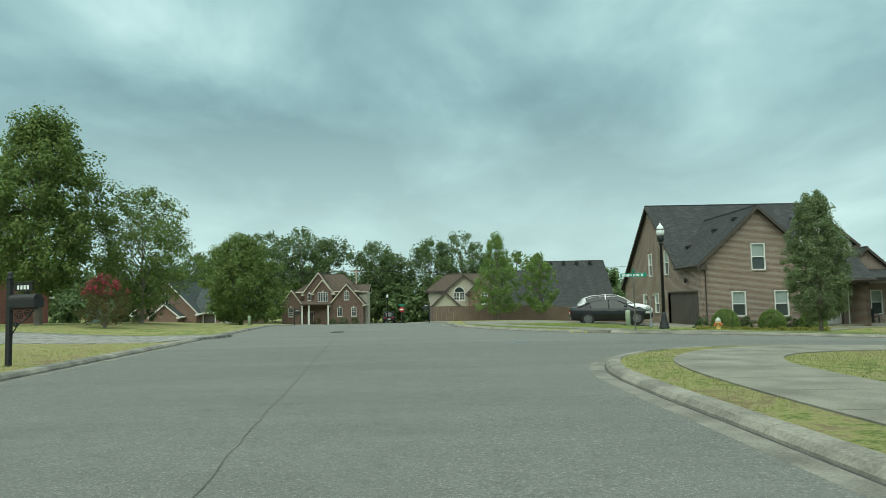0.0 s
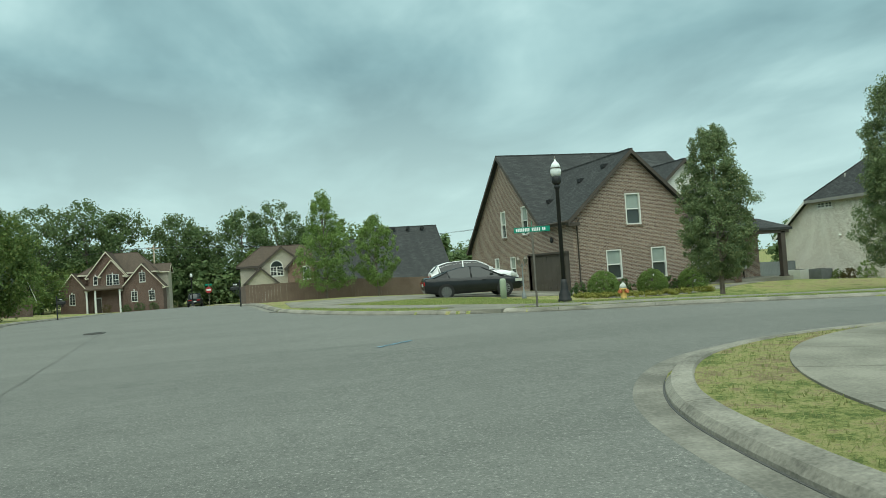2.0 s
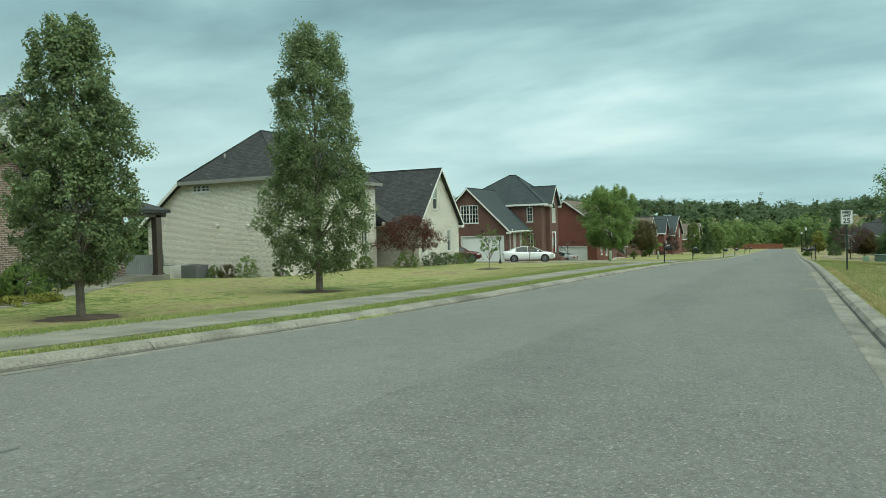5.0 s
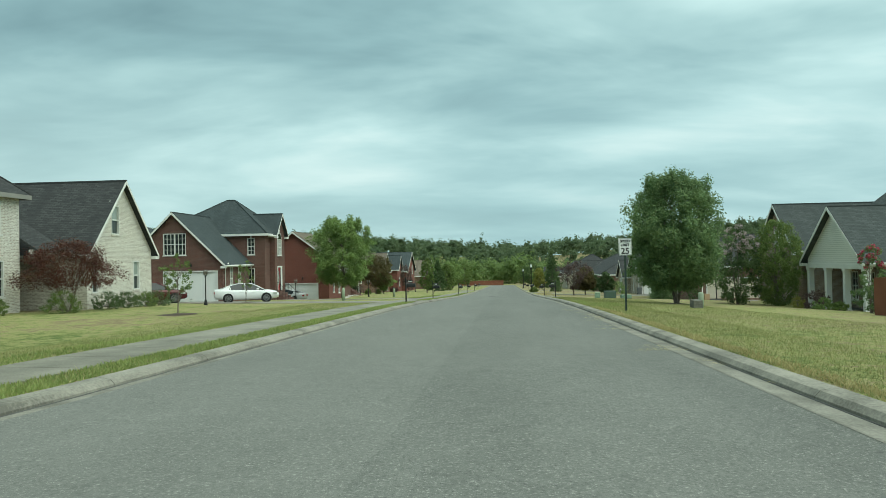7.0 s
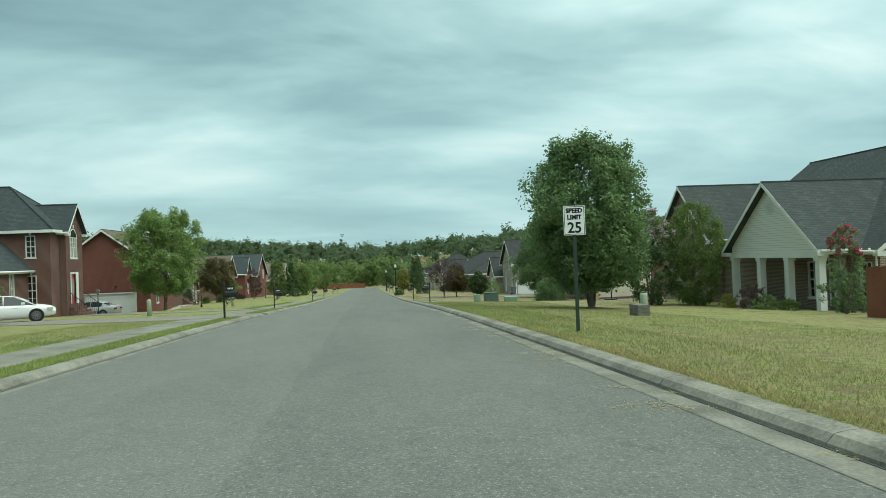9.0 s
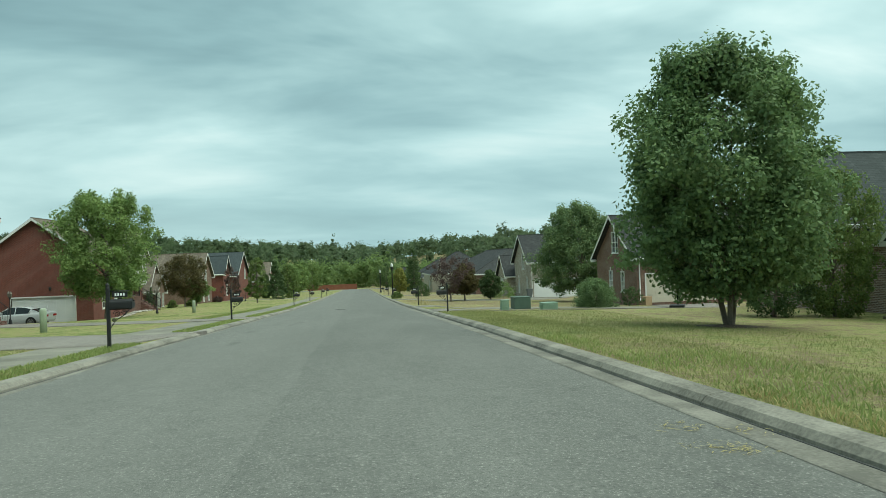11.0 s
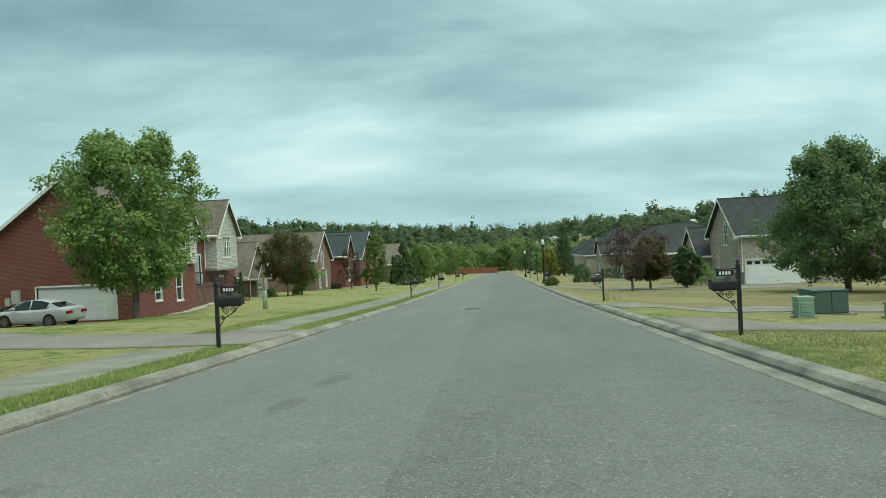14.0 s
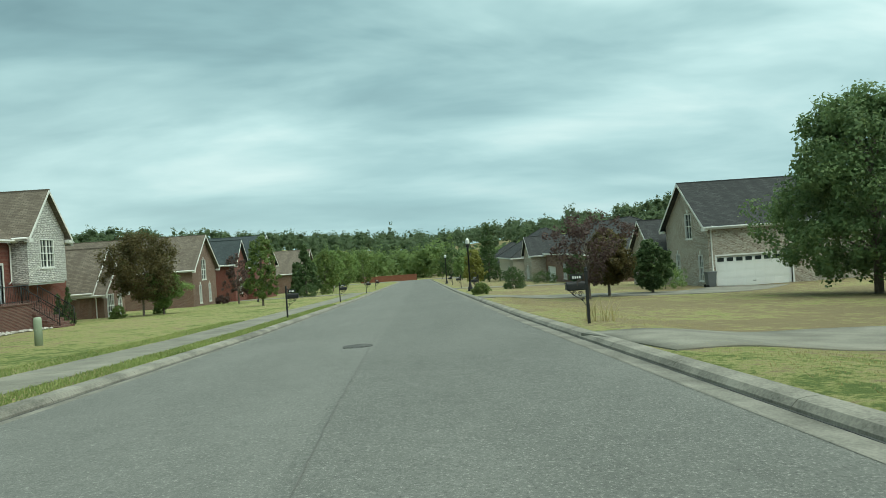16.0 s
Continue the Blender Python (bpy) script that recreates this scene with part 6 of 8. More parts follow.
def leaves(rng, centres, spread, per, size, droop=0.0, wide=0.62, loose=0.55):
    """Leaf-shaped quads strewn round each of the centres."""
    c = np.repeat(centres, per, axis=0)
    s = np.repeat(np.broadcast_to(spread, (len(centres),)), per)
    n = len(c)
    off = rng.normal(size=(n, 3))
    off /= np.linalg.norm(off, axis=1)[:, None] + 1e-9
    c = c + off * (s * rng.random(n) ** 0.45)[:, None]
    face = off * 0.9 + rng.normal(size=(n, 3)) * loose
    face[:, 2] += 1.0 - loose
    a = np.cross(face, rng.normal(size=(n, 3)))
    a[:, 2] -= droop
    a /= np.linalg.norm(a, axis=1)[:, None] + 1e-9
    b = np.cross(a, face)
    b /= np.linalg.norm(b, axis=1)[:, None] + 1e-9
    z = size * rng.uniform(0.6, 1.25, n)[:, None]
    up = np.cross(a, b) * z * 0.12
    return np.stack([c - a * z * 0.5, c + b * z * wide * 0.5 + up, c + a * z * 0.5, c - b * z * wide * 0.5 + up], axis=1)


SHAPES = {
    "column": ((0.0, 0.35), (0.08, 0.80), (0.26, 1.0), (0.5, 0.93), (0.75, 0.76), (0.92, 0.52), (1.0, 0.22)),
    "round": ((0.0, 0.35), (0.12, 0.80), (0.35, 1.0), (0.6, 0.95), (0.82, 0.68), (0.95, 0.36), (1.0, 0.12)),
    "broad": ((0.0, 0.45), (0.15, 0.92), (0.4, 1.0), (0.62, 0.86), (0.82, 0.62), (0.94, 0.34), (1.0, 0.12)),
    "skirt": ((0.0, 0.5), (0.07, 1.0), (0.24, 0.92), (0.45, 0.80), (0.62, 0.74), (0.8, 0.52), (0.93, 0.28), (1.0, 0.1)),
    "oval": ((0.0, 0.4), (0.12, 0.82), (0.35, 1.0), (0.65, 0.98), (0.84, 0.80), (0.95, 0.55), (1.0, 0.3)),
    "cone": ((0.0, 0.7), (0.08, 1.0), (0.35, 0.75), (0.65, 0.42), (0.9, 0.16), (1.0, 0.04)),
    "vase": ((0.0, 0.2), (0.2, 0.55), (0.5, 0.95), (0.75, 1.0), (0.92, 0.7), (1.0, 0.25)),
    "mound": ((0.0, 0.92), (0.25, 1.0), (0.55, 0.92), (0.8, 0.66), (0.95, 0.34), (1.0, 0.1)),
}


def crown_points(rng, n, h0, h1, radius, shape, lumpy=0.35, skin=False):
    """Clump centres inside an uneven crown, thicker towards its skin."""
    prof = SHAPES[shape]
    t = rng.random(int(n * 1.6))
    r = np.interp(t, [p[0] for p in prof], [p[1] for p in prof])
    keep = rng.random(len(t)) < 0.25 + 0.75 * r
    t, r = t[keep][:n], r[keep][:n]
    ang = rng.random(len(t)) * 2 * np.pi
    ph = rng.random(6) * 6.28
    lump = 1 + lumpy * (0.5 * np.sin(2 * ang + 7 * t + ph[0]) + 0.35 * np.sin(3 * ang - 11 * t + ph[1]) + 0.3 * np.sin(5 * ang + 19 * t + ph[2]))
    q = 0.30 + 0.70 * np.sqrt(rng.random(len(t)))
    q = np.where(rng.random(len(t)) < 0.10, rng.uniform(1.0, 1.16, len(t)), q)
    q = rng.uniform(0.88, 0.98, len(t)) if skin else q
    rad = radius * r * lump * q
    return np.stack([rad * np.cos(ang), rad * np.sin(ang), h0 + (h1 - h0) * t], axis=1)


def plant(name, x, y, label, category, height, width, shape="round", bare=0.18, clumps=240, per=40, size=0.13, mat="leaf", stems=1, trunk=0.12, seed=1, spread=None, sprigs=0, droop=0.0, lumpy=0.35, group="", flowers=None, dz=0.0, skin=False, tufts=0):
    """A tree or shrub: a tapered trunk with limbs, and a crown of many leaves."""
    rng = np.random.default_rng(seed)
    z = land_z(x, y) + dz
    ob = thing(name, pose(x, y, z, 0, 0, 0), label, category, group)
    h0 = height * bare
    pts = crown_points(rng, clumps, h0, height * 0.97, width / 2 * 0.92, shape, lumpy, skin)
    if sprigs:
        top = pts[np.argsort(-pts[:, 2])[: sprigs * 3]]
        extra = top[rng.permutation(len(top))[:sprigs]]
        pts = np.concatenate([pts] + [extra + np.array([0, 0, k * height * 0.026]) for k in (1, 2, 3)])
    sp = spread or width * 0.088
    wide = sp * rng.uniform(0.6, 1.25, len(pts))
    if tufts:
        # upright leafy shoots on the outside of the crown
        out = np.argsort(-(np.hypot(pts[:, 0], pts[:, 1]) / width + 0.25 * pts[:, 2] / height))[: tufts * 2]
        root = pts[rng.permutation(out)[:tufts]] * np.array([1.07, 1.07, 1.0])
        shoots = [root + np.array([0, 0, 0.17 * k]) + rng.normal(0, 0.03, root.shape) for k in range(5)]
        pts = np.concatenate([pts] + shoots)
        wide = np.concatenate([wide] + [np.full(len(root), 0.17 - 0.026 * k) for k in range(5)])
    me = quads_mesh("crown", leaves(rng, pts, wide, per, size, droop), mat)
    c = new("crown", me)
    c.parent = ob
    if flowers:
        hi = pts[pts[:, 2] > h0 + (height - h0) * 0.6]
        hi = hi[rng.permutation(len(hi))[: max(6, (3 * len(hi)) // 4)]]
        f = new("blossom", quads_mesh("blossom", leaves(rng, hi * np.array([1.08, 1.08, 1.02]), sp * 0.8, per, size * 0.9), flowers))
        f.parent = ob
    s = Shape()
    for k in range(stems):
        a = 2 * math.pi * k / stems + seed
        lean = 0.0 if stems == 1 else width * 0.2
        base = Vector((math.cos(a) * trunk * (stems > 1), math.sin(a) * trunk * (stems > 1), -0.08))
        tip = Vector((math.cos(a) * lean, math.sin(a) * lean, height * 0.8))
        mid = base.lerp(tip, 0.45) + Vector((rng.normal() * 0.03 * width, rng.normal() * 0.03 * width, 0)) * 0.5
        s.tube([base - Vector((0, 0, 0.05)), base + Vector((0, 0, 0.12)), base.lerp(mid, 0.5), mid, tip], [trunk * 1.5, trunk, trunk * 0.85, trunk * 0.6, trunk * 0.08], 8)
        for q in pts[rng.permutation(len(pts))[: 26 // stems]]:
            f = min(0.9, max(0.25, (q[2] - height * 0.22) / (height * 0.8)))
            root = base.lerp(mid, f / 0.45) if f < 0.45 else mid.lerp(tip, (f - 0.45) / 0.55)
            end = Vector(q)
            s.tube([root, root.lerp(end, 0.5) + Vector((0, 0, 0.03 * height)), end], [trunk * 0.34, trunk * 0.2, trunk * 0.05], 5, caps=False)
    part("trunk", s, "bark", ob, merge=False)
    return ob


def mulch_ring(x, y, r, seed=1):
    rng = random.Random(seed)
    s = Shape()
    n = 18
    rim = [r * rng.uniform(0.85, 1.15) for _ in range(n)]
    for k in range(n):
        a, b = 2 * math.pi * k / n, 2 * math.pi * (k + 1) / n
        p = lambda q, f: (x + q * f * math.cos(a if q is rim[k] else b), y + q * f * math.sin(a if q is rim[k] else b))
        a0 = (x + rim[k] * math.cos(a), y + rim[k] * math.sin(a))
        b0 = (x + rim[(k + 1) % n] * math.cos(b), y + rim[(k + 1) % n] * math.sin(b))
        s.face([(x, y, land_z(x, y) + 0.07), (*a0, land_z(*a0) + 0.012), (*b0, land_z(*b0) + 0.012)], smooth=True)
    lone("mulch_ring", s, "mulch", "dark bark mulch ring round a tree trunk", "mulch")


plant("pear_tree", 20.45, 37.4, "columnar ornamental pear tree with dark glossy leaves", "tree", 7.2, 3.2, "column", 0.13, 520, 92, 0.100, "leaf_pear", 1, 0.11, 3, sprigs=16, group="street trees", lumpy=0.22)
plant("pear_tree", 31.35, 37.85, "tall columnar ornamental pear tree on the lawn", "tree", 9.9, 4.1, "column", 0.08, 640, 96, 0.104, "leaf_pear", 1, 0.14, 8, sprigs=18, group="street trees", lumpy=0.2)
plant("maple_tree", 62.2, 13.2, "broad maple tree with three leaning trunks", "tree", 7.5, 5.7, "oval", 0.14, 760, 84, 0.145, "leaf_maple", 3, 0.085, 5, sprigs=26, group="street trees", lumpy=0.2)
plant("maple_tree", 97.6, 41.5, "bright green maple tree in front of a brick house", "tree", 8.8, 6.6, "oval", 0.19, 430, 84, 0.19, "leaf_bright", 1, 0.17, 11, sprigs=22, lumpy=0.34, spread=0.56, group="street trees")
plant("oak_tree", 108.2, 2.9, "dense dark green tree with low spreading branches", "tree", 9.0, 8.8, "broad", 0.11, 560, 90, 0.20, "leaf_oak", 1, 0.2, 13, sprigs=30, lumpy=0.36, spread=0.58, group="street trees")
for i, (x, y, h, wd) in enumerate(((47.4, 37.2, 2.6, 1.5), (67.0, 41.4, 3.1, 1.5))):
    plant("sapling", x, y, "thin young tree in a mulch ring on the lawn", "tree", h, wd, "round", 0.38, 46, 20, 0.10, "leaf", 1, 0.03, 20 + i, group="saplings")
    mulch_ring(x, y, 0.8, i)
mulch_ring(20.45, 37.4, 1.0, 5)
mulch_ring(31.35, 37.85, 0.9, 6)
mulch_ring(62.2, 13.2, 1.0, 7)
plant("japanese_maple", 52.4, 45.2, "low spreading dark red Japanese maple by the wall", "tree", 3.6, 4.4, "mound", 0.38, 330, 44, 0.09, "leaf_red", 2, 0.06, 31)
# shrubs by the brown brick house
for i, (x, y, wd, h) in enumerate(((18.0, 43.6, 1.75, 1.2), (20.95, 43.8, 1.7, 1.2), (23.7, 44.3, 1.65, 1.15))):
    plant("clipped_shrub", x, y, "clipped round green shrub in front of the brick wall", "shrub", h, wd, "mound", 0.02, 420, 70, 0.046, "leaf_box", 1, 0.03, 40 + i, lumpy=0.04, spread=0.10, skin=True, group="clipped shrubs")
for i, (x, y) in enumerate(((19.6, 44.3), (22.4, 44.4), (16.5, 43.2))):
    plant("low_shrub", x, y, "loose leafy shrub in a planting bed", "shrub", 0.7, 1.0, "mound", 0.05, 50, 30, 0.08, "leaf_dark", 1, 0.02, 50 + i, group="low shrubs")
for i, (x, y) in enumerate(((16.4, 42.6), (17.4, 42.4), (18.5, 42.4), (19.7, 42.5), (20.9, 42.6), (22.1, 42.8), (23.3, 43.0))):
    plant("ground_cover", x, y, "low yellow-green grassy ground cover in the bed", "plant", 0.2, 1.3, "mound", 0.02, 46, 34, 0.09, "leaf_yellow", 1, 0.012, 56 + i, lumpy=0.3, group="ground cover")
# shrubs by the whitewashed house
for i, (x, y, wd, h, mt) in enumerate(((41.4, 50.1, 1.35, 1.35, "leaf_box"), (41.5, 47.6, 1.2, 1.1, "leaf_dark"), (41.4, 51.6, 1.2, 0.95, "leaf_rust"), (41.4, 52.6, 1.1, 0.9, "leaf"), (44.5, 47.0, 1.5, 1.3, "leaf_dark"), (47, 47.0, 1.3, 1.0, "leaf"), (49.5, 47.0, 1.3, 0.9, "leaf"),
                                     (55.6, 45.0, 1.6, 1.0, "leaf_dark"), (57.6, 44.9, 1.6, 0.95, "leaf_dark"), (59.6, 44.9, 1.5, 0.9, "leaf"), (61.5, 45.0, 1.8, 1.0, "leaf_dark"), (51, 44.6, 1.8, 1.1, "leaf"))):
    plant("garden_shrub", x, y, "rounded foundation shrub beside a pale brick wall", "shrub", h, wd, "mound", 0.03, 80, 30, 0.075, mt, 1, 0.03, 60 + i, lumpy=0.25, group="foundation shrubs")
# shrubs and trees by the porch house
plant("weeping_tree", 69.9, 4.6, "dense weeping tree hanging to the ground", "tree", 6.0, 3.7, "oval", 0.02, 380, 56, 0.12, "leaf", 1, 0.12, 71, droop=1.2, lumpy=0.2)
plant("flowering_tree", 69.8, 7.3, "dark bushy tree with pale blossom clusters", "tree", 5.5, 3.3, "column", 0.03, 260, 40, 0.13, "leaf_dark", 3, 0.06, 72, flowers="pale_blossom")
plant("crape_myrtle", 56.3, 4.9, "crape myrtle with crimson flowers by the porch", "shrub", 3.5, 1.7, "column", 0.06, 130, 44, 0.09, "leaf_oak", 3, 0.04, 73, flowers="blossom")
for i, (x, y, wd, h, mt) in enumerate(((63.6, 4.6, 1.6, 1.2, "leaf_plum"), (62.2, 4.8, 1.2, 0.7, "leaf_bright"), (65.6, 4.9, 1.0, 0.7, "leaf_yellow"), (57.8, 3.6, 1.2, 0.9, "leaf_dark"), (61.0, 4.4, 0.9, 0.5, "leaf"))):
    plant("garden_shrub", x, y, "low garden shrub in front of the porch", "shrub", h, wd, "mound", 0.03, 70, 30, 0.08, mt, 1, 0.03, 80 + i, group="porch shrubs")
plant("juniper_shrub", 87.6, 8.6, "big feathery round evergreen shrub beside a drive", "shrub", 1.85, 2.6, "mound", 0.02, 420, 64, 0.075, "leaf_maple", 1, 0.06, 90, droop=-0.5, lumpy=0.15)
plant("garden_shrub", 91.2, 4.8, "dark shrub at the corner of a brick wall", "shrub", 1.3, 1.5, "mound", 0.03, 80, 30, 0.09, "leaf_dark", 1, 0.03, 91, group="foundation shrubs")
plant("evergreen_tree", 103.0, -3.0, "dark narrow evergreen behind a garage", "tree", 8.0, 3.0, "cone", 0.05, 220, 30, 0.2, "leaf_dark", 1, 0.12, 92)
# trees further along
FAR_TREES = (
    (130.5, 43.6, 6.2, 5.2, "round", "leaf_rust", 0.22, "round rust-tinged tree on the lawn"), (131.8, 42.6, 3.2, 3.4, "vase", "leaf_bright", 0.2, "small bright green spreading tree"),
    (150.5, 41.6, 5.2, 2.9, "column", "leaf_plum", 0.15, "slender dark reddish tree by a brick wall"), (136.6, 36.2, 5.8, 2.7, "column", "leaf", 0.12, "narrow dark green street tree"),
    (165.0, 37.0, 6.4, 3.6, "cone", "leaf_dark", 0.08, "dense dark evergreen tree on a lawn"), (176.0, 36.0, 5.8, 4.4, "round", "leaf", 0.12, "rounded green street tree"), (188.0, 36.5, 6.2, 4.2, "round", "leaf_bright", 0.12, "light green street tree"),
    (172.0, 39.5, 4.4, 1.5, "cone", "leaf_dark", 0.03, "narrow columnar evergreen in a garden"), (174.5, 39.5, 4.2, 1.4, "cone", "leaf_dark", 0.03, "narrow columnar evergreen in a garden"), (206.0, 37.0, 7.0, 5.0, "round", "leaf", 0.1, "rounded green tree far down the street"),
    (224.0, 38.0, 7.5, 5.5, "round", "leaf_bright", 0.1, "rounded green tree far down the street"), (245.0, 36.0, 8.0, 5.5, "round", "leaf", 0.1, "rounded green tree far down the street"),
    (114.6, 14.4, 4.6, 4.4, "vase", "leaf_plum", 0.2, "open purple-leaved plum tree"), (117.4, 12.6, 3.8, 2.8, "round", "leaf_rust", 0.2, "small tree turning orange"),
    (119.0, 9.6, 3.2, 2.3, "round", "leaf_dark", 0.1, "small dark dense tree"), (165.0, 16.6, 4.4, 2.6, "column", "leaf_yellow", 0.1, "young yellowing tree on a lawn"),
    (188.0, 12.5, 9.0, 4.6, "cone", "leaf_dark", 0.05, "tall dark conifer behind the lawns"), (262.0, 15.0, 8.0, 6.0, "round", "leaf_dark", 0.1, "dark round tree near the end of the street"), (276.0, 17.0, 7.5, 5.5, "round", "leaf", 0.1, "round tree near the end of the street"),
    (146.0, 8.0, 3.0, 2.4, "round", "leaf_dark", 0.1, "dark shrub tree by a low house"), (214.0, 11.0, 6.0, 4.2, "round", "leaf", 0.1, "round green tree by a house"), (234.0, 14.0, 5.0, 3.6, "round", "leaf_bright", 0.1, "light green tree by a house"))
for i, (x, y, h, wd, shp, mt, bare, lab) in enumerate(FAR_TREES):
    plant("tree", x, y, lab, "tree", h, wd, shp, bare, 100 if mt == "leaf_plum" else 400 if mt == "leaf_rust" else 220, 34 if mt == "leaf_plum" else 46 if x < 160 else 30, 0.17 if x < 160 else 0.26, mt, 1, 0.09, 100 + i, group="lawn trees")
for i, (x, y, h, wd, mt) in enumerate(((139.5, 15.2, 1.9, 1.9, "leaf_dark"), (141.2, 14.8, 1.9, 2.0, "leaf_dark"), (123.2, 7.4, 1.9, 2.7, "leaf_bright"), (125.6, 19.2, 0.8, 1.3, "leaf"), (134.8, 44.0, 0.8, 1.0, "leaf"), (127.9, 44.4, 0.9, 1.1, "leaf"),
                                       (155.5, 44.6, 0.9, 1.8, "leaf_plum"), (160.0, 9.0, 1.4, 3.4, "leaf_dark"), (168, 35.0, 1.2, 1.4, "leaf"), (159, 36.0, 1.4, 2.2, "leaf_dark"))):
    plant("round_shrub", x, y, "rounded garden shrub on a dry lawn", "shrub", h, wd, "mound", 0.02, 110, 32, 0.10, mt, 1, 0.03, 140 + i, lumpy=0.2, group="round shrubs")
for i, x in enumerate((121.3, 122.5)):
    plant("arborvitae", x, 45.2, "narrow clipped arborvitae beside steps", "shrub", 2.05 + 0.4 * i, 0.9, "cone", 0.02, 130, 50, 0.08, "leaf_dark", 1, 0.03, 160 + i, group="arborvitae", lumpy=0.1)
# side street
plant("maple_tree", -24.0, 45.6, "large dark maple tree behind a mailbox", "tree", 12.9, 7.6, "round", 0.16, 560, 70, 0.22, "leaf", 1, 0.25, 170, sprigs=18, group="street trees")
plant("maple_tree", -19.6, 50.6, "airy spreading tree with thin foliage", "tree", 9.4, 7.4, "round", 0.14, 360, 52, 0.18, "leaf", 1, 0.14, 171, group="street trees")
plant("oak_tree", -17.2, 68.0, "dense dark green tree beside the street", "tree", 8.4, 7.4, "round", 0.06, 420, 60, 0.24, "leaf", 1, 0.2, 172, group="street trees")
plant("crape_myrtle", -18.6, 42.6, "round crape myrtle shrub with crimson flowers", "shrub", 3.0, 3.1, "mound", 0.08, 170, 34, 0.10, "leaf_rust", 3, 0.05, 173, flowers="blossom")
plant("evergreen_shrub", -20.6, 53.4, "dark upright evergreen shrub", "shrub", 4.0, 2.4, "cone", 0.03, 140, 30, 0.14, "leaf_dark", 1, 0.05, 174)
plant("young_tree", 5.6, 57.6, "young leafy tree in front of a wooden fence", "tree", 6.6, 3.7, "skirt", 0.10, 280, 56, 0.12, "leaf_box", 1, 0.09, 175, group="street trees", sprigs=10)
plant("young_tree", 8.9, 57.0, "young round-headed tree in front of a wooden fence", "tree", 5.0, 2.8, "oval", 0.14, 230, 56, 0.11, "leaf_box", 1, 0.07, 176, group="street trees", sprigs=6)
for i, (x, y, h, wd) in enumerate(((2.2, 116, 7.5, 4.4), (-27.0, 146, 9.0, 7.0), (24.5, 74.0, 6.0, 5.0), (33.0, 84.0, 8.5, 8.0), (40.0, 78, 8.0, 7.0), (-28.0, 126, 7.5, 7.0), (14.0, 112, 11.0, 9.0), (36.5, 66.0, 5.5, 4.0))):
    plant("tree", x, y, "full green tree behind the gardens", "tree", h, wd, "round", 0.06, 170, 24, 0.42, "leaf", 1, 0.16, 180 + i, group="garden trees")


for i, (x, y, wd, h, mt) in enumerate(BEDS):
    plant("garden_shrub", x, y, "low foundation shrub before a brick front", "shrub", h, wd, "mound", 0.03, 60, 24, 0.12, mt, 1, 0.03, 300 + i, lumpy=0.2, group="foundation shrubs")


def build_woods(name, label, spots, seed, mat, size=0.85, clumps=26, per=13):
    """A wood of many crowns, one object: coarse leaves within, fine leaves outside."""
    rng = np.random.default_rng(seed)
    out = []
    for x, y, h, wd in spots:
        at = np.array([x, y, land_z(x, y)])
        p = crown_points(rng, clumps, h * 0.06, h * 0.97, wd / 2, "oval", 0.35)
        mid = np.array([0.0, 0.0, h * 0.48])
        out.append(leaves(rng, (p - mid) * 0.62 + mid + at, wd * 0.14, 6, size * 2.2, wide=0.9, loose=0.3))
        out.append(leaves(rng, p + at, wd * 0.135, per, size * (0.8 + 0.4 * rng.random()), wide=0.85, loose=0.25))
    ob = new(name, quads_mesh(name, np.concatenate(out), mat))
    tagged(ob, label, "woods", kind="stuff")


rnd = random.Random(77)
for i, (x, y, h, wd) in enumerate(((-47, 151, 14.5, 12), (-40, 150, 15.5, 13), (-33, 150, 19.0, 14), (-26, 151, 20.0, 14), (-20, 152, 18.5, 11), (-10.8, 153, 17.0, 9.5), (-7.0, 155, 15.0, 8), (1.0, 153, 17.5, 11), (7.6, 156, 19.0, 13), (14.5, 158, 15.0, 10))):
    plant("tree", x, y, "tall full-crowned green tree behind the houses", "tree", h, wd, "oval", 0.08, 190, 46, 0.50, "leaf_grove", 1, 0.25, 210 + i, spread=1.25, lumpy=0.4, group="tall trees")
north = []
for i in range(110):
    x = rnd.uniform(-150, 75)
    y = rnd.uniform(156, 190)
    north.append((x, y, rnd.uniform(9.5, 13.5) * (1.25 if x < -20 else 1.0) * (0.72 if x > 14 else 1.0), rnd.uniform(8, 12)))
for i in range(26):
    north.append((rnd.uniform(-75, 18), rnd.uniform(148, 152), rnd.uniform(5.0, 8.5), rnd.uniform(6, 9)))
for i in range(34):
    north.append((rnd.uniform(-120, -58), rnd.uniform(84, 140), rnd.uniform(8, 12), rnd.uniform(7, 10)))
for i in range(40):
    north.append((rnd.uniform(24, 150), rnd.uniform(84, 125), rnd.uniform(6.0, 9.0), rnd.uniform(6, 9)))
build_woods("woods", "mixed green woods behind the houses", north, 3, "leaf_grove", 0.68, 32, 16)
east, ridge_wood = [], []
for i in range(190):
    y = rnd.uniform(-120, 190)
    x = rnd.uniform(312, 372) - 0.10 * abs(y - 24)
    east.append((x, y, rnd.uniform(7.5, 12.5) * (1.3 if rnd.random() < 0.06 else 1.0), rnd.uniform(8, 13)))
for i in range(90):
    x = rnd.uniform(120, 300)
    sd = rnd.choice((-1, 1))
    y = 24 + sd * rnd.uniform(58, 110)
    east.append((x, y, rnd.uniform(7, 11), rnd.uniform(7, 11)))
build_woods("woods", "dense green woods across the end of the street", east, 4, "leaf_wood", 0.74, 30, 14)
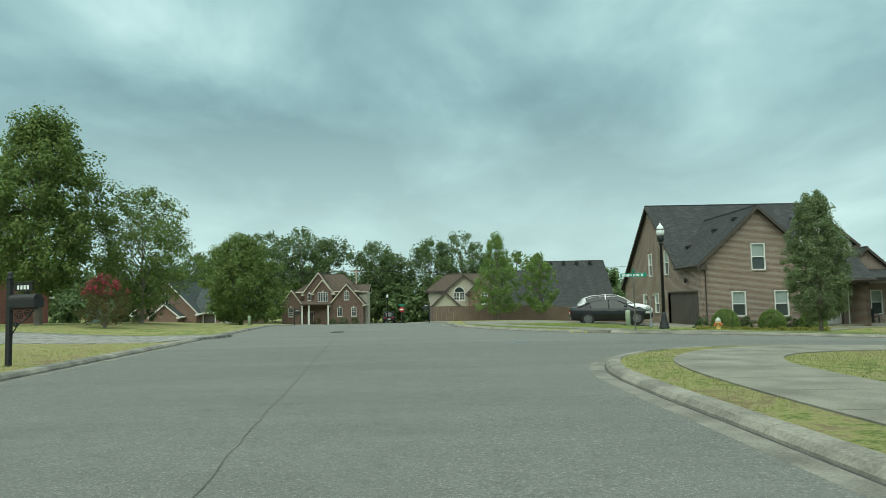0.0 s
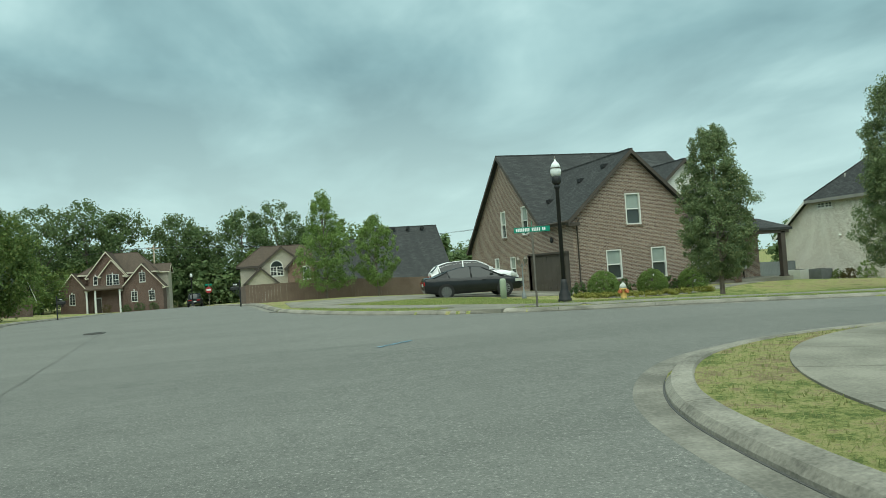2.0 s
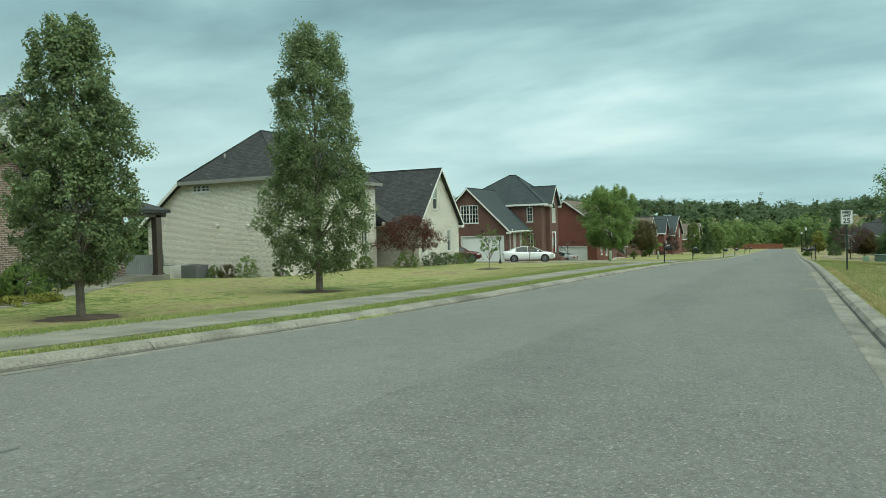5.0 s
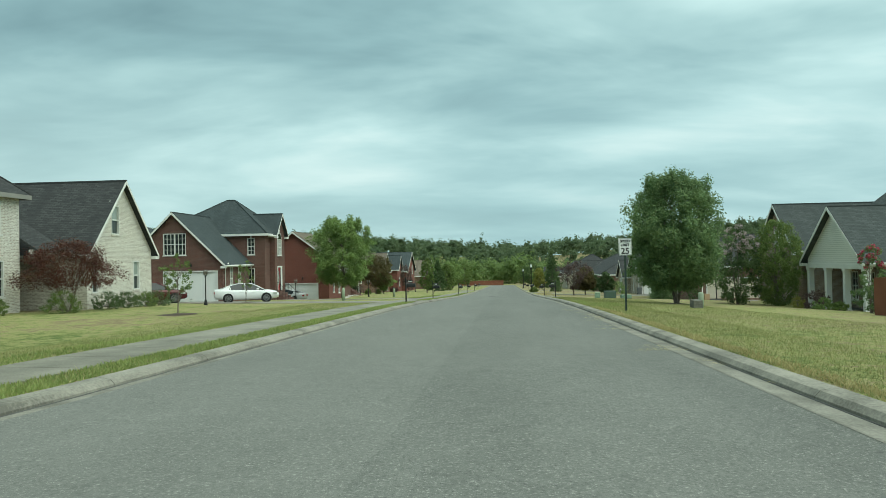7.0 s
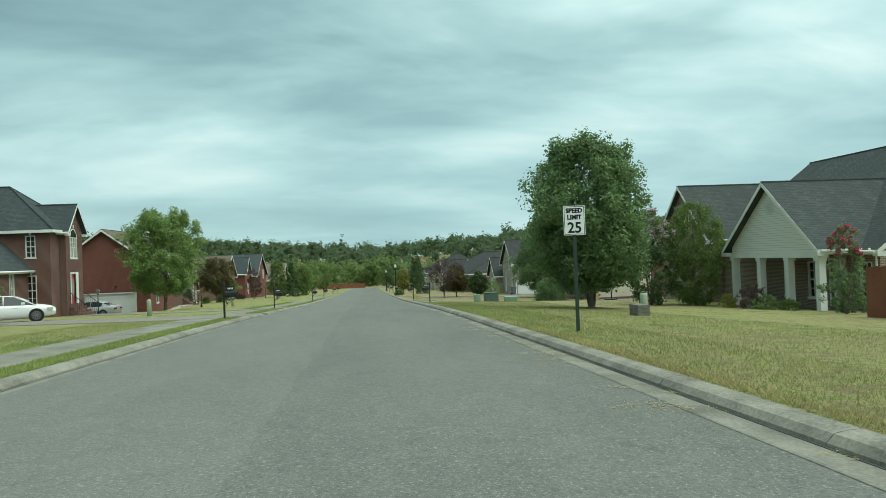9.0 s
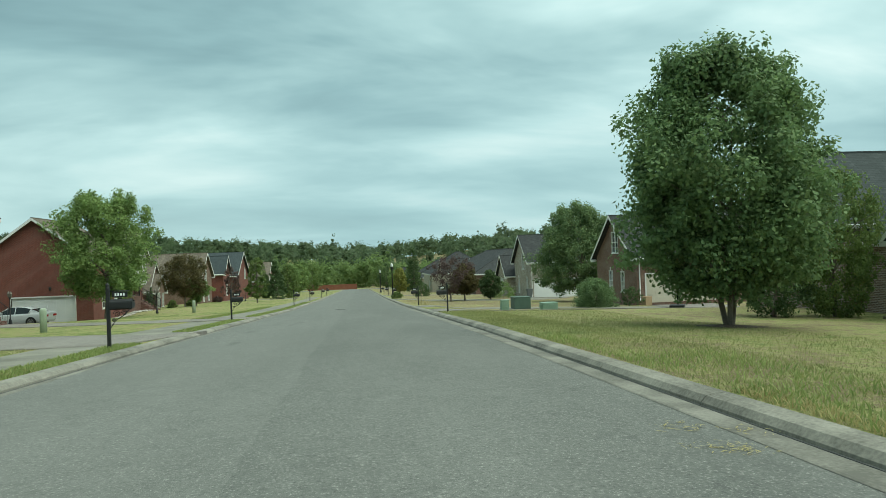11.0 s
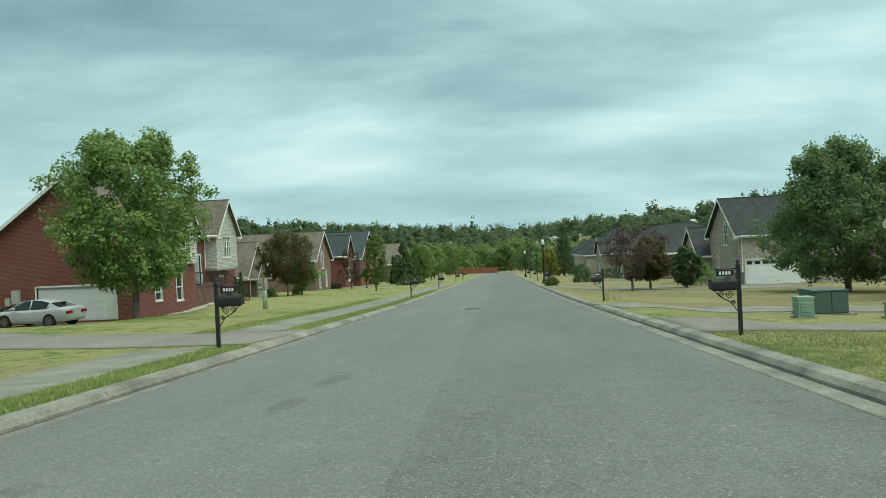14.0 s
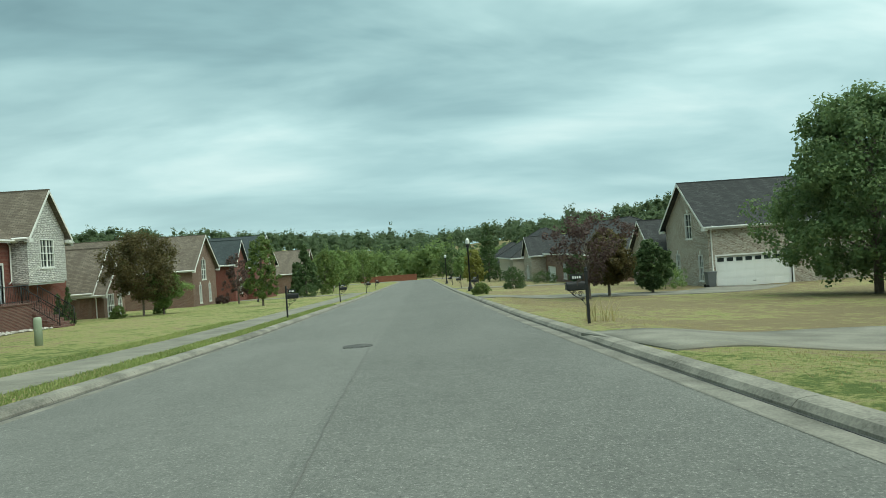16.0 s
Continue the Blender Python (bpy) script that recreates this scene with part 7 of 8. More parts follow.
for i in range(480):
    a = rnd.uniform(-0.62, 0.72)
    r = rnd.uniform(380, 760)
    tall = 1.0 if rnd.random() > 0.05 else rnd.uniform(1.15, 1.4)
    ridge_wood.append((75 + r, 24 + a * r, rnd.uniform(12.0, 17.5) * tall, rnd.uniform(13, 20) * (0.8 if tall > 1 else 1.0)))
build_woods("woods", "wooded hills beyond the neighbourhood, haze put in the leaf colour", ridge_wood, 5, "leaf_far", 1.45, 16, 9)

# grass blades along the kerbs and on the nearest lawns -----------------


WALK = corner([(10.4, 30.7, 0), (8.5, 32.2, 0), (6.3, 35.3, 0), (4.5, 39.0, 0), (3.2, 42.4, 0)], 6)
BEND = corner([(5.4, 4.0, 0), (5.4, 9.0, 0), (5.68, 13.0, 0), (6.35, 15.3, 0), (7.8, 17.2, 0), (10.2, 18.5, 0), (13.0, 19.0, 0)], 6)


def on_paving(x, y):
    """Whether a place lies on a kerb top, a bent walk, a ramp or a driveway mouth."""
    if x < 26 and y > NORTH and min(math.hypot(p.x - x, p.y - y) for p in NE_CORNER) < 0.72:
        return True
    if x < 11 and y > 29 and min(math.hypot(p.x - x, p.y - y) for p in WALK) < 0.85:
        return True
    if x < 14 and y < SOUTH and min(min(math.hypot(p.x - x, p.y - y) for p in BEND) - 0.38, min(math.hypot(p.x - x, p.y - y) for p in SE_CORNER)) < 0.72:
        return True
    return math.hypot(x - 7.6, y - 31.8) < 1.35


def build_grass(name, label, areas, seed, mat, tall=(0.06, 0.15)):
    rng = np.random.default_rng(seed)
    out = []
    for x0, x1, y0, y1, count in areas:
        x, y = rng.uniform(x0, x1, count), rng.uniform(y0, y1, count)
        near = (np.sin(x * 1.7) + np.sin(x * 0.63 + y * 2.1) + rng.normal(size=count) * 0.7) > -0.6
        x, y = (x[near], y[near]) if tall[1] > 0.11 else (x, y)
        ok = np.array([not on_road(a, b) and not on_paving(a, b) for a, b in zip(x, y)])
        x, y = x[ok], y[ok]
        z = np.array([land_z(a, b) for a, b in zip(x, y)])
        n = len(x)
        a = rng.random(n) * 6.283
        h = rng.uniform(*tall, n)
        w = rng.uniform(0.006, 0.012, n)
        dx, dy = np.cos(a), np.sin(a)
        lean = rng.normal(size=(n, 2)) * h[:, None] * 0.45
        base = np.stack([x, y, z - 0.01], 1)
        side = np.stack([dx * w, dy * w, np.zeros(n)], 1)
        tip = base + np.concatenate([lean, h[:, None]], 1)
        midp = base + np.concatenate([lean * 0.35, h[:, None] * 0.55], 1)
        if tall[1] < 0.06:
            out.append(np.stack([base - side, base + side, tip + side * 0.2, tip - side * 0.2], 1))
            continue
        out.append(np.stack([base - side, base + side, midp + side * 0.8, midp - side * 0.8], 1))
        out.append(np.stack([midp - side * 0.8, midp + side * 0.8, tip + side * 0.1, tip - side * 0.1], 1))
    ob = new(name, quads_mesh(name, np.concatenate(out), mat))
    tagged(ob, label, "grass", kind="stuff")


build_grass("grass", "uneven green grass verge between kerb and sidewalk", ((10.5, 62, 28.88, 29.58, 30000), (67.4, 78, 28.88, 29.58, 8000), (83, 125, 28.88, 29.58, 16000), (2.6, 11, 29.0, 42, 26000), (10.5, 50, 31.22, 32.4, 16000), (82, 110, 31.22, 32.3, 7000)), 1, "grass_blade", (0.03, 0.10))
build_grass("grass", "mown lawn grass with drier tips beside the kerb", ((14, 77, 17.4, 19.80, 70000), (3.4, 14, 8.0, 19.6, 24000), (10.5, 50, 31.6, 36, 28000), (50, 62, 31.3, 35, 10000), (50, 77, 12.5, 17.6, 26000), (28, 50, 12, 17.4, 20000)), 2, "lawn_blade", (0.02, 0.055))
build_grass("dry_grass", "short straw-coloured dry grass on a parched lawn", ((92, 118, 16.4, 19.4, 5000), (82, 88, 16.8, 19.4, 1800)), 8, "dry_grass", (0.012, 0.04))
build_grass("dry_grass", "dry yellow clippings and weeds along the gutter", ((22, 50, 19.5, 19.78, 5000), (-16, -8.9, 8, 24, 5000)), 3, "dry_grass", (0.03, 0.09))

rng = np.random.default_rng(21)
spots = np.stack([rng.uniform(27, 49, 34), rng.uniform(20.05, 20.95, 34), np.zeros(34)], 1)
straw = leaves(rng, spots, 0.28, 46, 0.09, wide=0.16)
straw[..., 2] = straw[..., 2] * 0.04 + np.array([[street_z(q[0, 0]) + 0.022] for q in straw])
tagged(new("dry_grass", quads_mesh("dry_grass", straw, "dry_grass")), "dry straw clippings strewn along the gutter", "grass", kind="stuff")

# street furniture -----------------------------------------------------
M["lamp_glass"] = mottled("lamp_glass", (0.66, 0.70, 0.68), (0.80, 0.83, 0.80), 3, 30, 0.3, 0.0)
M["sign_green"] = mottled("sign_green", (0.0, 0.20, 0.13), (0.005, 0.24, 0.16), 3, 30, 0.4, 0.0)
M["sign_white"] = mottled("sign_white", (0.72, 0.74, 0.72), (0.82, 0.83, 0.81), 3, 30, 0.4, 0.0)
M["ink"] = mottled("ink", (0.01, 0.01, 0.01), (0.02, 0.02, 0.02), 3, 30, 0.5, 0.0)
M["hydrant_yellow"] = mottled("hydrant_yellow", (0.52, 0.33, 0.09), (0.66, 0.46, 0.16), 6, 40, 0.55, 0.1)
M["hydrant_orange"] = mottled("hydrant_orange", (0.42, 0.12, 0.05), (0.52, 0.18, 0.08), 6, 40, 0.55, 0.1)
M["box_green"] = mottled("box_green", (0.19, 0.29, 0.22), (0.27, 0.38, 0.29), 2, 30, 0.6, 0.1)
M["box_dark"] = mottled("box_dark", (0.058, 0.098, 0.076), (0.085, 0.132, 0.105), 2, 30, 0.6, 0.1)
M["pole_grey"] = mottled("pole_grey", (0.16, 0.18, 0.185), (0.24, 0.26, 0.265), 2, 30, 0.6, 0.1)
M["clear"] = glass_material("clear", (0.9, 0.95, 0.93))
M["clear"].node_tree.nodes["Principled BSDF"].inputs["Transmission Weight"].default_value = 1.0
M["pedestal"] = mottled("pedestal", (0.27, 0.33, 0.24), (0.36, 0.42, 0.31), 2, 30, 0.7, 0.1)
M["card"] = mottled("card", (0.36, 0.25, 0.15), (0.44, 0.31, 0.19), 2, 30, 0.9, 0.1)
M["bin_grey"] = mottled("bin_grey", (0.10, 0.11, 0.11), (0.15, 0.16, 0.16), 2, 30, 0.6, 0.1)
M["off_white"] = mottled("off_white", (0.42, 0.44, 0.40), (0.54, 0.55, 0.50), 2, 30, 0.6, 0.1)
M["weathered"] = mottled("weathered", (0.28, 0.23, 0.16), (0.42, 0.36, 0.27), 2, 30, 0.9, 0.3)
M["tail_red"] = mottled("tail_red", (0.25, 0.01, 0.01), (0.33, 0.02, 0.02), 3, 30, 0.25, 0.0)


def street_lamp(x, y, h, label):
    ob = thing("street_lamp", pose(x, y, land_z(x, y) - 0.02), label, "street lamp", "street lamps")
    k = h / 4.8
    s = Shape().lathe([(0.34, 0.0), (0.34, 0.06)], sides=12, smooth=False)
    part("footing", s, "concrete", ob)
    s = Shape().lathe([(0.22, 0.05), (0.23, 0.14), (0.19, 0.18), (0.20, 0.3), (0.15, 0.4), (0.12, 0.5), (0.115, 0.62), (0.095, 0.68), (0.09, 0.8)], sides=16)
    part("base", s, "black_metal", ob)
    s = Shape().lathe([(0.076, 0.8), (0.060, 3.85 * k), (0.10, 3.88 * k), (0.10, 3.95 * k), (0.075, 4.0 * k)], sides=12)
    part("pole", s, "black_metal", ob)
    s = Shape().lathe([(0.09, 4.0 * k), (0.15, 4.06 * k), (0.165, 4.24 * k), (0.13, 4.28 * k)], sides=14)
    part("fitter", s, "black_metal", ob)
    s = Shape().lathe([(0.13, 4.28 * k), (0.175, 4.38 * k), (0.18, 4.48 * k), (0.16, 4.54 * k), (0.18, 4.56 * k), (0.12, 4.70 * k), (0.05, 4.78 * k), (0.035, 4.80 * k), (0.03, 4.86 * k), (0.008, 4.93 * k)], sides=18)
    globe = part("globe", s, "lamp_glass", ob, "ribbed white acorn globe")
    part("band", Shape().lathe([(0.185, 4.545 * k), (0.19, 4.56 * k), (0.185, 4.575 * k)], sides=18), "steel", globe)
    part("finial", Shape().lathe([(0.03, 4.84 * k), (0.035, 4.87 * k), (0.012, 4.92 * k), (0.004, 4.97 * k)], sides=10), "steel", globe)
    return ob


street_lamp(10.58, 32.3, 4.75, "black acorn street lamp on a concrete footing")
street_lamp(136.4, 19.15, 4.4, "black acorn street lamp beside the kerb")
street_lamp(186.0, 19.2, 4.4, "black acorn street lamp far down the street")
street_lamp(-6.0, 112.0, 4.4, "black acorn street lamp on the side street")


def yard_lamp(x, y, h, mat="black_metal", label="black garden lamp post with two lanterns"):
    ob = thing("yard_lamp", pose(x, y, land_z(x, y) - 0.02, 0, 0, 35), label, "lamp post", "garden lamp posts")
    s = Shape().lathe([(0.11, 0), (0.11, 0.1), (0.07, 0.3), (0.035, 0.4), (0.03, h - 0.35), (0.04, h - 0.3)], sides=10)
    part("post", s, mat, ob)
    s = Shape().tube([(-0.3, 0, h - 0.32), (-0.15, 0, h - 0.42), (0.15, 0, h - 0.42), (0.3, 0, h - 0.32)], 0.015, 6)
    part("arm", s, mat, ob)
    for sx in (-0.3, 0.3):
        s = Shape().lathe([(0.05, h - 0.32), (0.085, h - 0.12), (0.1, h - 0.11), (0.03, h), (0.01, h + 0.05)], (sx, 0, 0), 6, False)
        part("lantern", s, "steel", ob)
    return ob


yard_lamp(61.6, 42.0, 2.2)
yard_lamp(90.0, 44.6, 2.0)
yard_lamp(104.7, 39.9, 2.0)
yard_lamp(12.9, 41.7, 1.95, "pole_grey", "grey garden lamp post with two lanterns")
yard_lamp(152.0, 40.0, 2.0)


def build_mailbox():
    """A black mailbox on a square post with a scrolled bracket and a number board; its front looks along -y."""
    ob = thing("mailbox", pose(0, 0, 0), "black metal mailbox on a post with scrolled bracket", "mailbox", "mailboxes")
    s = Shape()
    s.box((-0.038, -0.038, -0.1), (0.038, 0.038, 1.48))
    part("post", s, "black_metal", ob)
    s = Shape().lathe([(0.06, 1.48), (0.06, 1.5), (0.03, 1.52), (0.05, 1.56), (0.035, 1.6), (0.005, 1.62)], sides=10)
    part("finial", s, "black_metal", ob)
    s = Shape()
    ring = [(-0.1, 1.0), (0.1, 1.0), (0.1, 1.13)] + [(0.1 * math.cos(a), 1.13 + 0.09 * math.sin(a)) for a in np.linspace(0, math.pi, 9)[1:-1]] + [(-0.1, 1.13)]
    for a, b in zip(ring, ring[1:] + ring[:1]):
        s.face([(a[0], -0.06, a[1]), (b[0], -0.06, b[1]), (b[0], -0.58, b[1]), (a[0], -0.58, a[1])])
    s.face([(p[0], -0.06, p[1]) for p in ring])
    s.face([(p[0], -0.58, p[1]) for p in ring])
    box = part("box", s, "black_metal", ob)
    s = Shape()
    s.box((-0.105, -0.60, 0.995), (0.105, -0.575, 1.14))
    s.box((-0.02, -0.63, 1.16), (0.02, -0.60, 1.19))
    part("door", s, "black_metal", box)
    s = Shape()
    s.box((0.1, -0.3, 1.1), (0.112, -0.27, 1.26))
    s.box((0.1, -0.3, 1.2), (0.112, -0.2, 1.26))
    part("flag", s, "brown_trim", box)
    s = Shape()
    s.box((-0.03, -0.56, 0.96), (0.03, -0.04, 0.995))
    part("arm", s, "black_metal", ob)
    for cy, cz, r in ((-0.38, 0.88, 0.075), (-0.2, 0.86, 0.085), (-0.13, 0.70, 0.05)):
        s = Shape()
        pts = [(0, cy + r * (1 - k / 34) * math.cos(k * 0.4), cz + r * (1 - k / 34) * math.sin(k * 0.4)) for k in range(28)]
        s.tube(pts, 0.011, 5)
        part("scroll", s, "black_metal", ob)
    s = Shape().tube([(0, -0.5, 0.95), (0, -0.34, 0.80), (0, -0.2, 0.72), (0, -0.1, 0.60), (0, -0.05, 0.52)], 0.012, 6)
    part("brace", s, "black_metal", ob)
    s = Shape()
    s.box((-0.012, -0.46, 1.27), (0.012, -0.1, 1.40))
    board = part("number_board", s, "black_metal", ob)
    for sx in (-0.016, 0.016):
        for k in range(4):
            s = Shape()
            y = -0.40 + k * 0.065
            s.box((sx - 0.003, y, 1.30), (sx + 0.003, y + 0.04, 1.37))
            part("bar", s, "sign_white", board, "white painted bar")
    s = Shape().tube([(0, -0.04, 1.42), (0, -0.5, 1.42)], 0.012, 6)
    part("sign_arm", s, "black_metal", ob)
    return ob


mb = build_mailbox()
boxes = [(60.75, 29.3, 0), (77.5, 29.35, 0), (109.0, 29.25, 0), (131.0, 29.3, 0), (158.0, 29.3, 0), (176.0, 29.3, 0), (76.4, 19.4, 180), (93.7, 19.35, 180), (128.6, 19.1, 180), (150.5, 19.1, 180), (170.0, 19.1, 180), (0.2, 54.3, 250), (-11.2, 62.0, 80)]
for i, (x, y, turn) in enumerate(boxes):
    m = pose(x, y, land_z(x, y), 0, 0, turn) @ Matrix.Scale(0.88 if turn == 180 else 0.95, 4)
    if i == 0:
        mb.matrix_basis = m
    else:
        copy_thing(mb, m)
tagged(copy_thing(mb, pose(-9.6, 17.0, land_z(-9.6, 17.0), 0, 0, 75) @ Matrix.Scale(1.42, 4)), "tall black metal mailbox on a square post beside gravel")


def bars_on(parent, matrix, spans, z0, z1, out):
    """Plain white bars in place of lettering on a blade; both faces."""
    for a, b in spans:
        for o in (out, -out):
            s = Shape()
            s.box((a, o - 0.002, z0), (b, o + 0.002, z1), matrix)
            part("bar", s, "sign_white", parent, "white painted bar")


sign = thing("street_sign", pose(8.65, 30.1, land_z(8.65, 30.1) - 0.02, 0, 0, -23), "green street-name sign on a rusty steel post", "street sign")
s = Shape()
s.box((-0.03, -0.008, -0.1), (0.03, 0.008, 2.2))
s.box((-0.03, -0.008, -0.1), (-0.018, 0.035, 2.2))
s.box((0.018, -0.008, -0.1), (0.03, 0.035, 2.2))
part("post", s, "steel", sign)
s = Shape()
s.box((-0.05, -0.02, 2.18), (0.05, 0.02, 2.28))
part("bracket", s, "steel", sign)
s = Shape()
s.box((-0.53, -0.006, 2.27), (0.53, 0.006, 2.43))
blade = part("blade", s, "sign_green", sign)
spans = [(-0.47 + 0.052 * k, -0.435 + 0.052 * k) for k in list(range(8)) + [9, 10, 11, 12, 13] + [15, 16]]
bars_on(blade, None, spans, 2.30, 2.40, 0.008)
s = Shape()
s.box((-0.006, -0.45, 2.45), (0.006, 0.45, 2.60))
part("blade", s, "sign_green", sign)

speed = thing("speed_limit_sign", pose(44.8, 19.0, land_z(44.8, 19.0) - 0.02, 0, 0, -92), "white speed limit sign on a green steel post", "road sign")
s = Shape()
s.box((-0.035, -0.01, -0.1), (0.035, 0.01, 2.72))
s.box((-0.035, 0.0, -0.1), (-0.02, 0.04, 2.72))
s.box((0.02, 0.0, -0.1), (0.035, 0.04, 2.72))
part("post", s, "green_metal", speed)
s = Shape()
s.box((-0.23, -0.026, 2.06), (0.23, -0.014, 2.68))
plate = part("plate", s, "sign_white", speed)
s = Shape()
for a, b in (((-0.215, 2.075), (0.215, 2.085)), ((-0.215, 2.655), (0.215, 2.665)), ((-0.215, 2.075), (-0.205, 2.665)), ((0.205, 2.075), (0.215, 2.665))):
    s.box((a[0], -0.029, a[1]), (b[0], -0.026, b[1]))
part("border", s, "ink", plate)
for text, z, size in (("SPEED", 2.535, 0.13), ("LIMIT", 2.395, 0.13), ("25", 2.115, 0.31)):
    cu = bpy.data.curves.new("lettering", "FONT")
    cu.body, cu.size, cu.align_x, cu.extrude, cu.offset = text, size, "CENTER", 0.002, 0.006
    cu.materials.append(M["ink"])
    o = new("lettering", cu)
    o.parent = plate
    o.matrix_basis = pose(0, -0.03, z, 90, 0, 0)

stop = thing("stop_sign", pose(-3.55, 104.0, land_z(-3.55, 104.0) - 0.05, 0, 0, 0), "red octagonal stop sign with a street-name blade above", "road sign")
part("post", Shape().box((-0.035, -0.02, -0.1), (0.035, 0.02, 2.75)), "steel", stop)
s = Shape()
octo = [(0.40 * math.cos(math.pi * (2 * k + 1) / 8), 1.95 + 0.40 * math.sin(math.pi * (2 * k + 1) / 8)) for k in range(8)]
s.face([(a, -0.03, z) for a, z in octo])
s.face([(a, -0.022, z) for a, z in octo][::-1])
for (a, za), (b, zb) in zip(octo, octo[1:] + octo[:1]):
    s.face([(a, -0.03, za), (b, -0.03, zb), (b, -0.022, zb), (a, -0.022, za)])
face = part("plate", s, "red_paint", stop)
part("bar", Shape().box((-0.26, -0.034, 1.85), (0.26, -0.030, 2.05)), "sign_white", face, "white painted bar")
part("blade", Shape().box((-0.42, -0.01, 2.5), (0.42, 0.01, 2.68)), "sign_green", stop)

hyd = thing("fire_hydrant", pose(13.65, 33.9, land_z(13.65, 33.9) - 0.02, 0, 0, 20), "yellow fire hydrant with pale bonnet and orange caps", "fire hydrant")
part("barrel", Shape().lathe([(0.15, 0), (0.15, 0.05), (0.105, 0.06), (0.105, 0.42), (0.14, 0.43), (0.14, 0.47)], sides=14), "hydrant_yellow", hyd)
part("bonnet", Shape().lathe([(0.13, 0.47), (0.12, 0.56), (0.08, 0.63), (0.03, 0.65), (0.03, 0.7), (0.02, 0.71)], sides=14), "off_white", hyd)
for d in ((1, 0), (-1, 0), (0, -1)):
    part("nozzle", Shape().tube([(d[0] * 0.08, d[1] * 0.08, 0.36), (d[0] * 0.16, d[1] * 0.16, 0.36), (d[0] * 0.17, d[1] * 0.17, 0.36), (d[0] * 0.22, d[1] * 0.22, 0.36)], [0.05, 0.05, 0.07, 0.065], 10), "hydrant_orange", hyd)


def pedestal(x, y, h, label="pale green utility pedestal in the lawn"):
    s = Shape()
    s.lathe([(0.13, -0.1), (0.13, h - 0.08), (0.11, h), (0.02, h + 0.02)], sides=12)
    s.box((-0.135, -0.02, h * 0.5), (-0.12, 0.02, h * 0.62))
    return lone("utility_pedestal", s, "pedestal", label, "utility box", "utility pedestals", m=pose(x, y, land_z(x, y)))


pedestal(10.6, 38.2, 0.85)
pedestal(73.6, 36.0, 0.95)
pedestal(101.6, 36.3, 0.95)
pedestal(54.1, 13.9, 0.75)
pedestal(-15.0, 62.0, 0.8)


def louvred_box(x, y, w, d, h, mat, label, turn=0):
    ob = thing("service_box", pose(x, y, land_z(x, y) - 0.03, 0, 0, turn), label, "utility box", "service boxes")
    s = Shape()
    s.box((-w / 2, -d / 2, 0.06), (w / 2, d / 2, h))
    s.box((-w / 2 - 0.02, -d / 2 - 0.02, h - 0.05), (w / 2 + 0.02, d / 2 + 0.02, h + 0.02))
    part("body", s, mat, ob)
    s = Shape()
    s.box((-w / 2 - 0.06, -d / 2 - 0.06, -0.1), (w / 2 + 0.06, d / 2 + 0.06, 0.07))
    part("pad", s, "concrete", ob)
    for k in range(5):
        z = 0.14 + (h - 0.26) * k / 5
        for sy in (-1, 1):
            s = Shape()
            s.box((-w / 2 + 0.05, sy * (d / 2 + 0.015) - 0.015, z), (w / 2 - 0.05, sy * (d / 2 + 0.015) + 0.015, z + 0.05))
            part("louvre", s, mat, ob)
        s = Shape()
        s.box((-w / 2 - 0.025, -d / 2 + 0.05, z), (-w / 2, d / 2 - 0.05, z + 0.05))
        part("louvre", s, mat, ob)
    return ob


louvred_box(84.4, 15.1, 0.42, 0.42, 0.62, "box_green", "light green louvred service box by the drive")
louvred_box(83.6, 12.7, 0.75, 0.85, 0.46, "box_green", "low light green louvred service box on a pad")
louvred_box(-22.0, 48.8, 0.7, 0.7, 0.9, "box_green", "light green louvred service box in the grass")
tr = thing("transformer", pose(86.4, 13.7, land_z(86.4, 13.7) - 0.03) @ Matrix.Scale(0.8, 4), "dark green pad-mounted transformer cabinet", "utility box")
s = Shape()
s.box((-0.7, -0.62, 0.1), (0.7, 0.62, 0.95))
part("cabinet", s, "box_dark", tr)
s = Shape()
s.box((-0.74, -0.66, 0.95), (0.74, 0.66, 1.0))
part("lid", s, "box_dark", tr)
s = Shape()
s.box((-0.9, -0.85, -0.15), (0.9, 0.85, 0.1))
part("pad", s, "concrete", tr)
for yy in (-0.31, 0.31):
    s = Shape()
    s.box((-0.725, yy - 0.295, 0.14), (-0.70, yy + 0.295, 0.92))
    part("door", s, "box_dark", tr)
copy_thing(tr, pose(-28.5, 46.5, land_z(-28.5, 46.5) - 0.03))


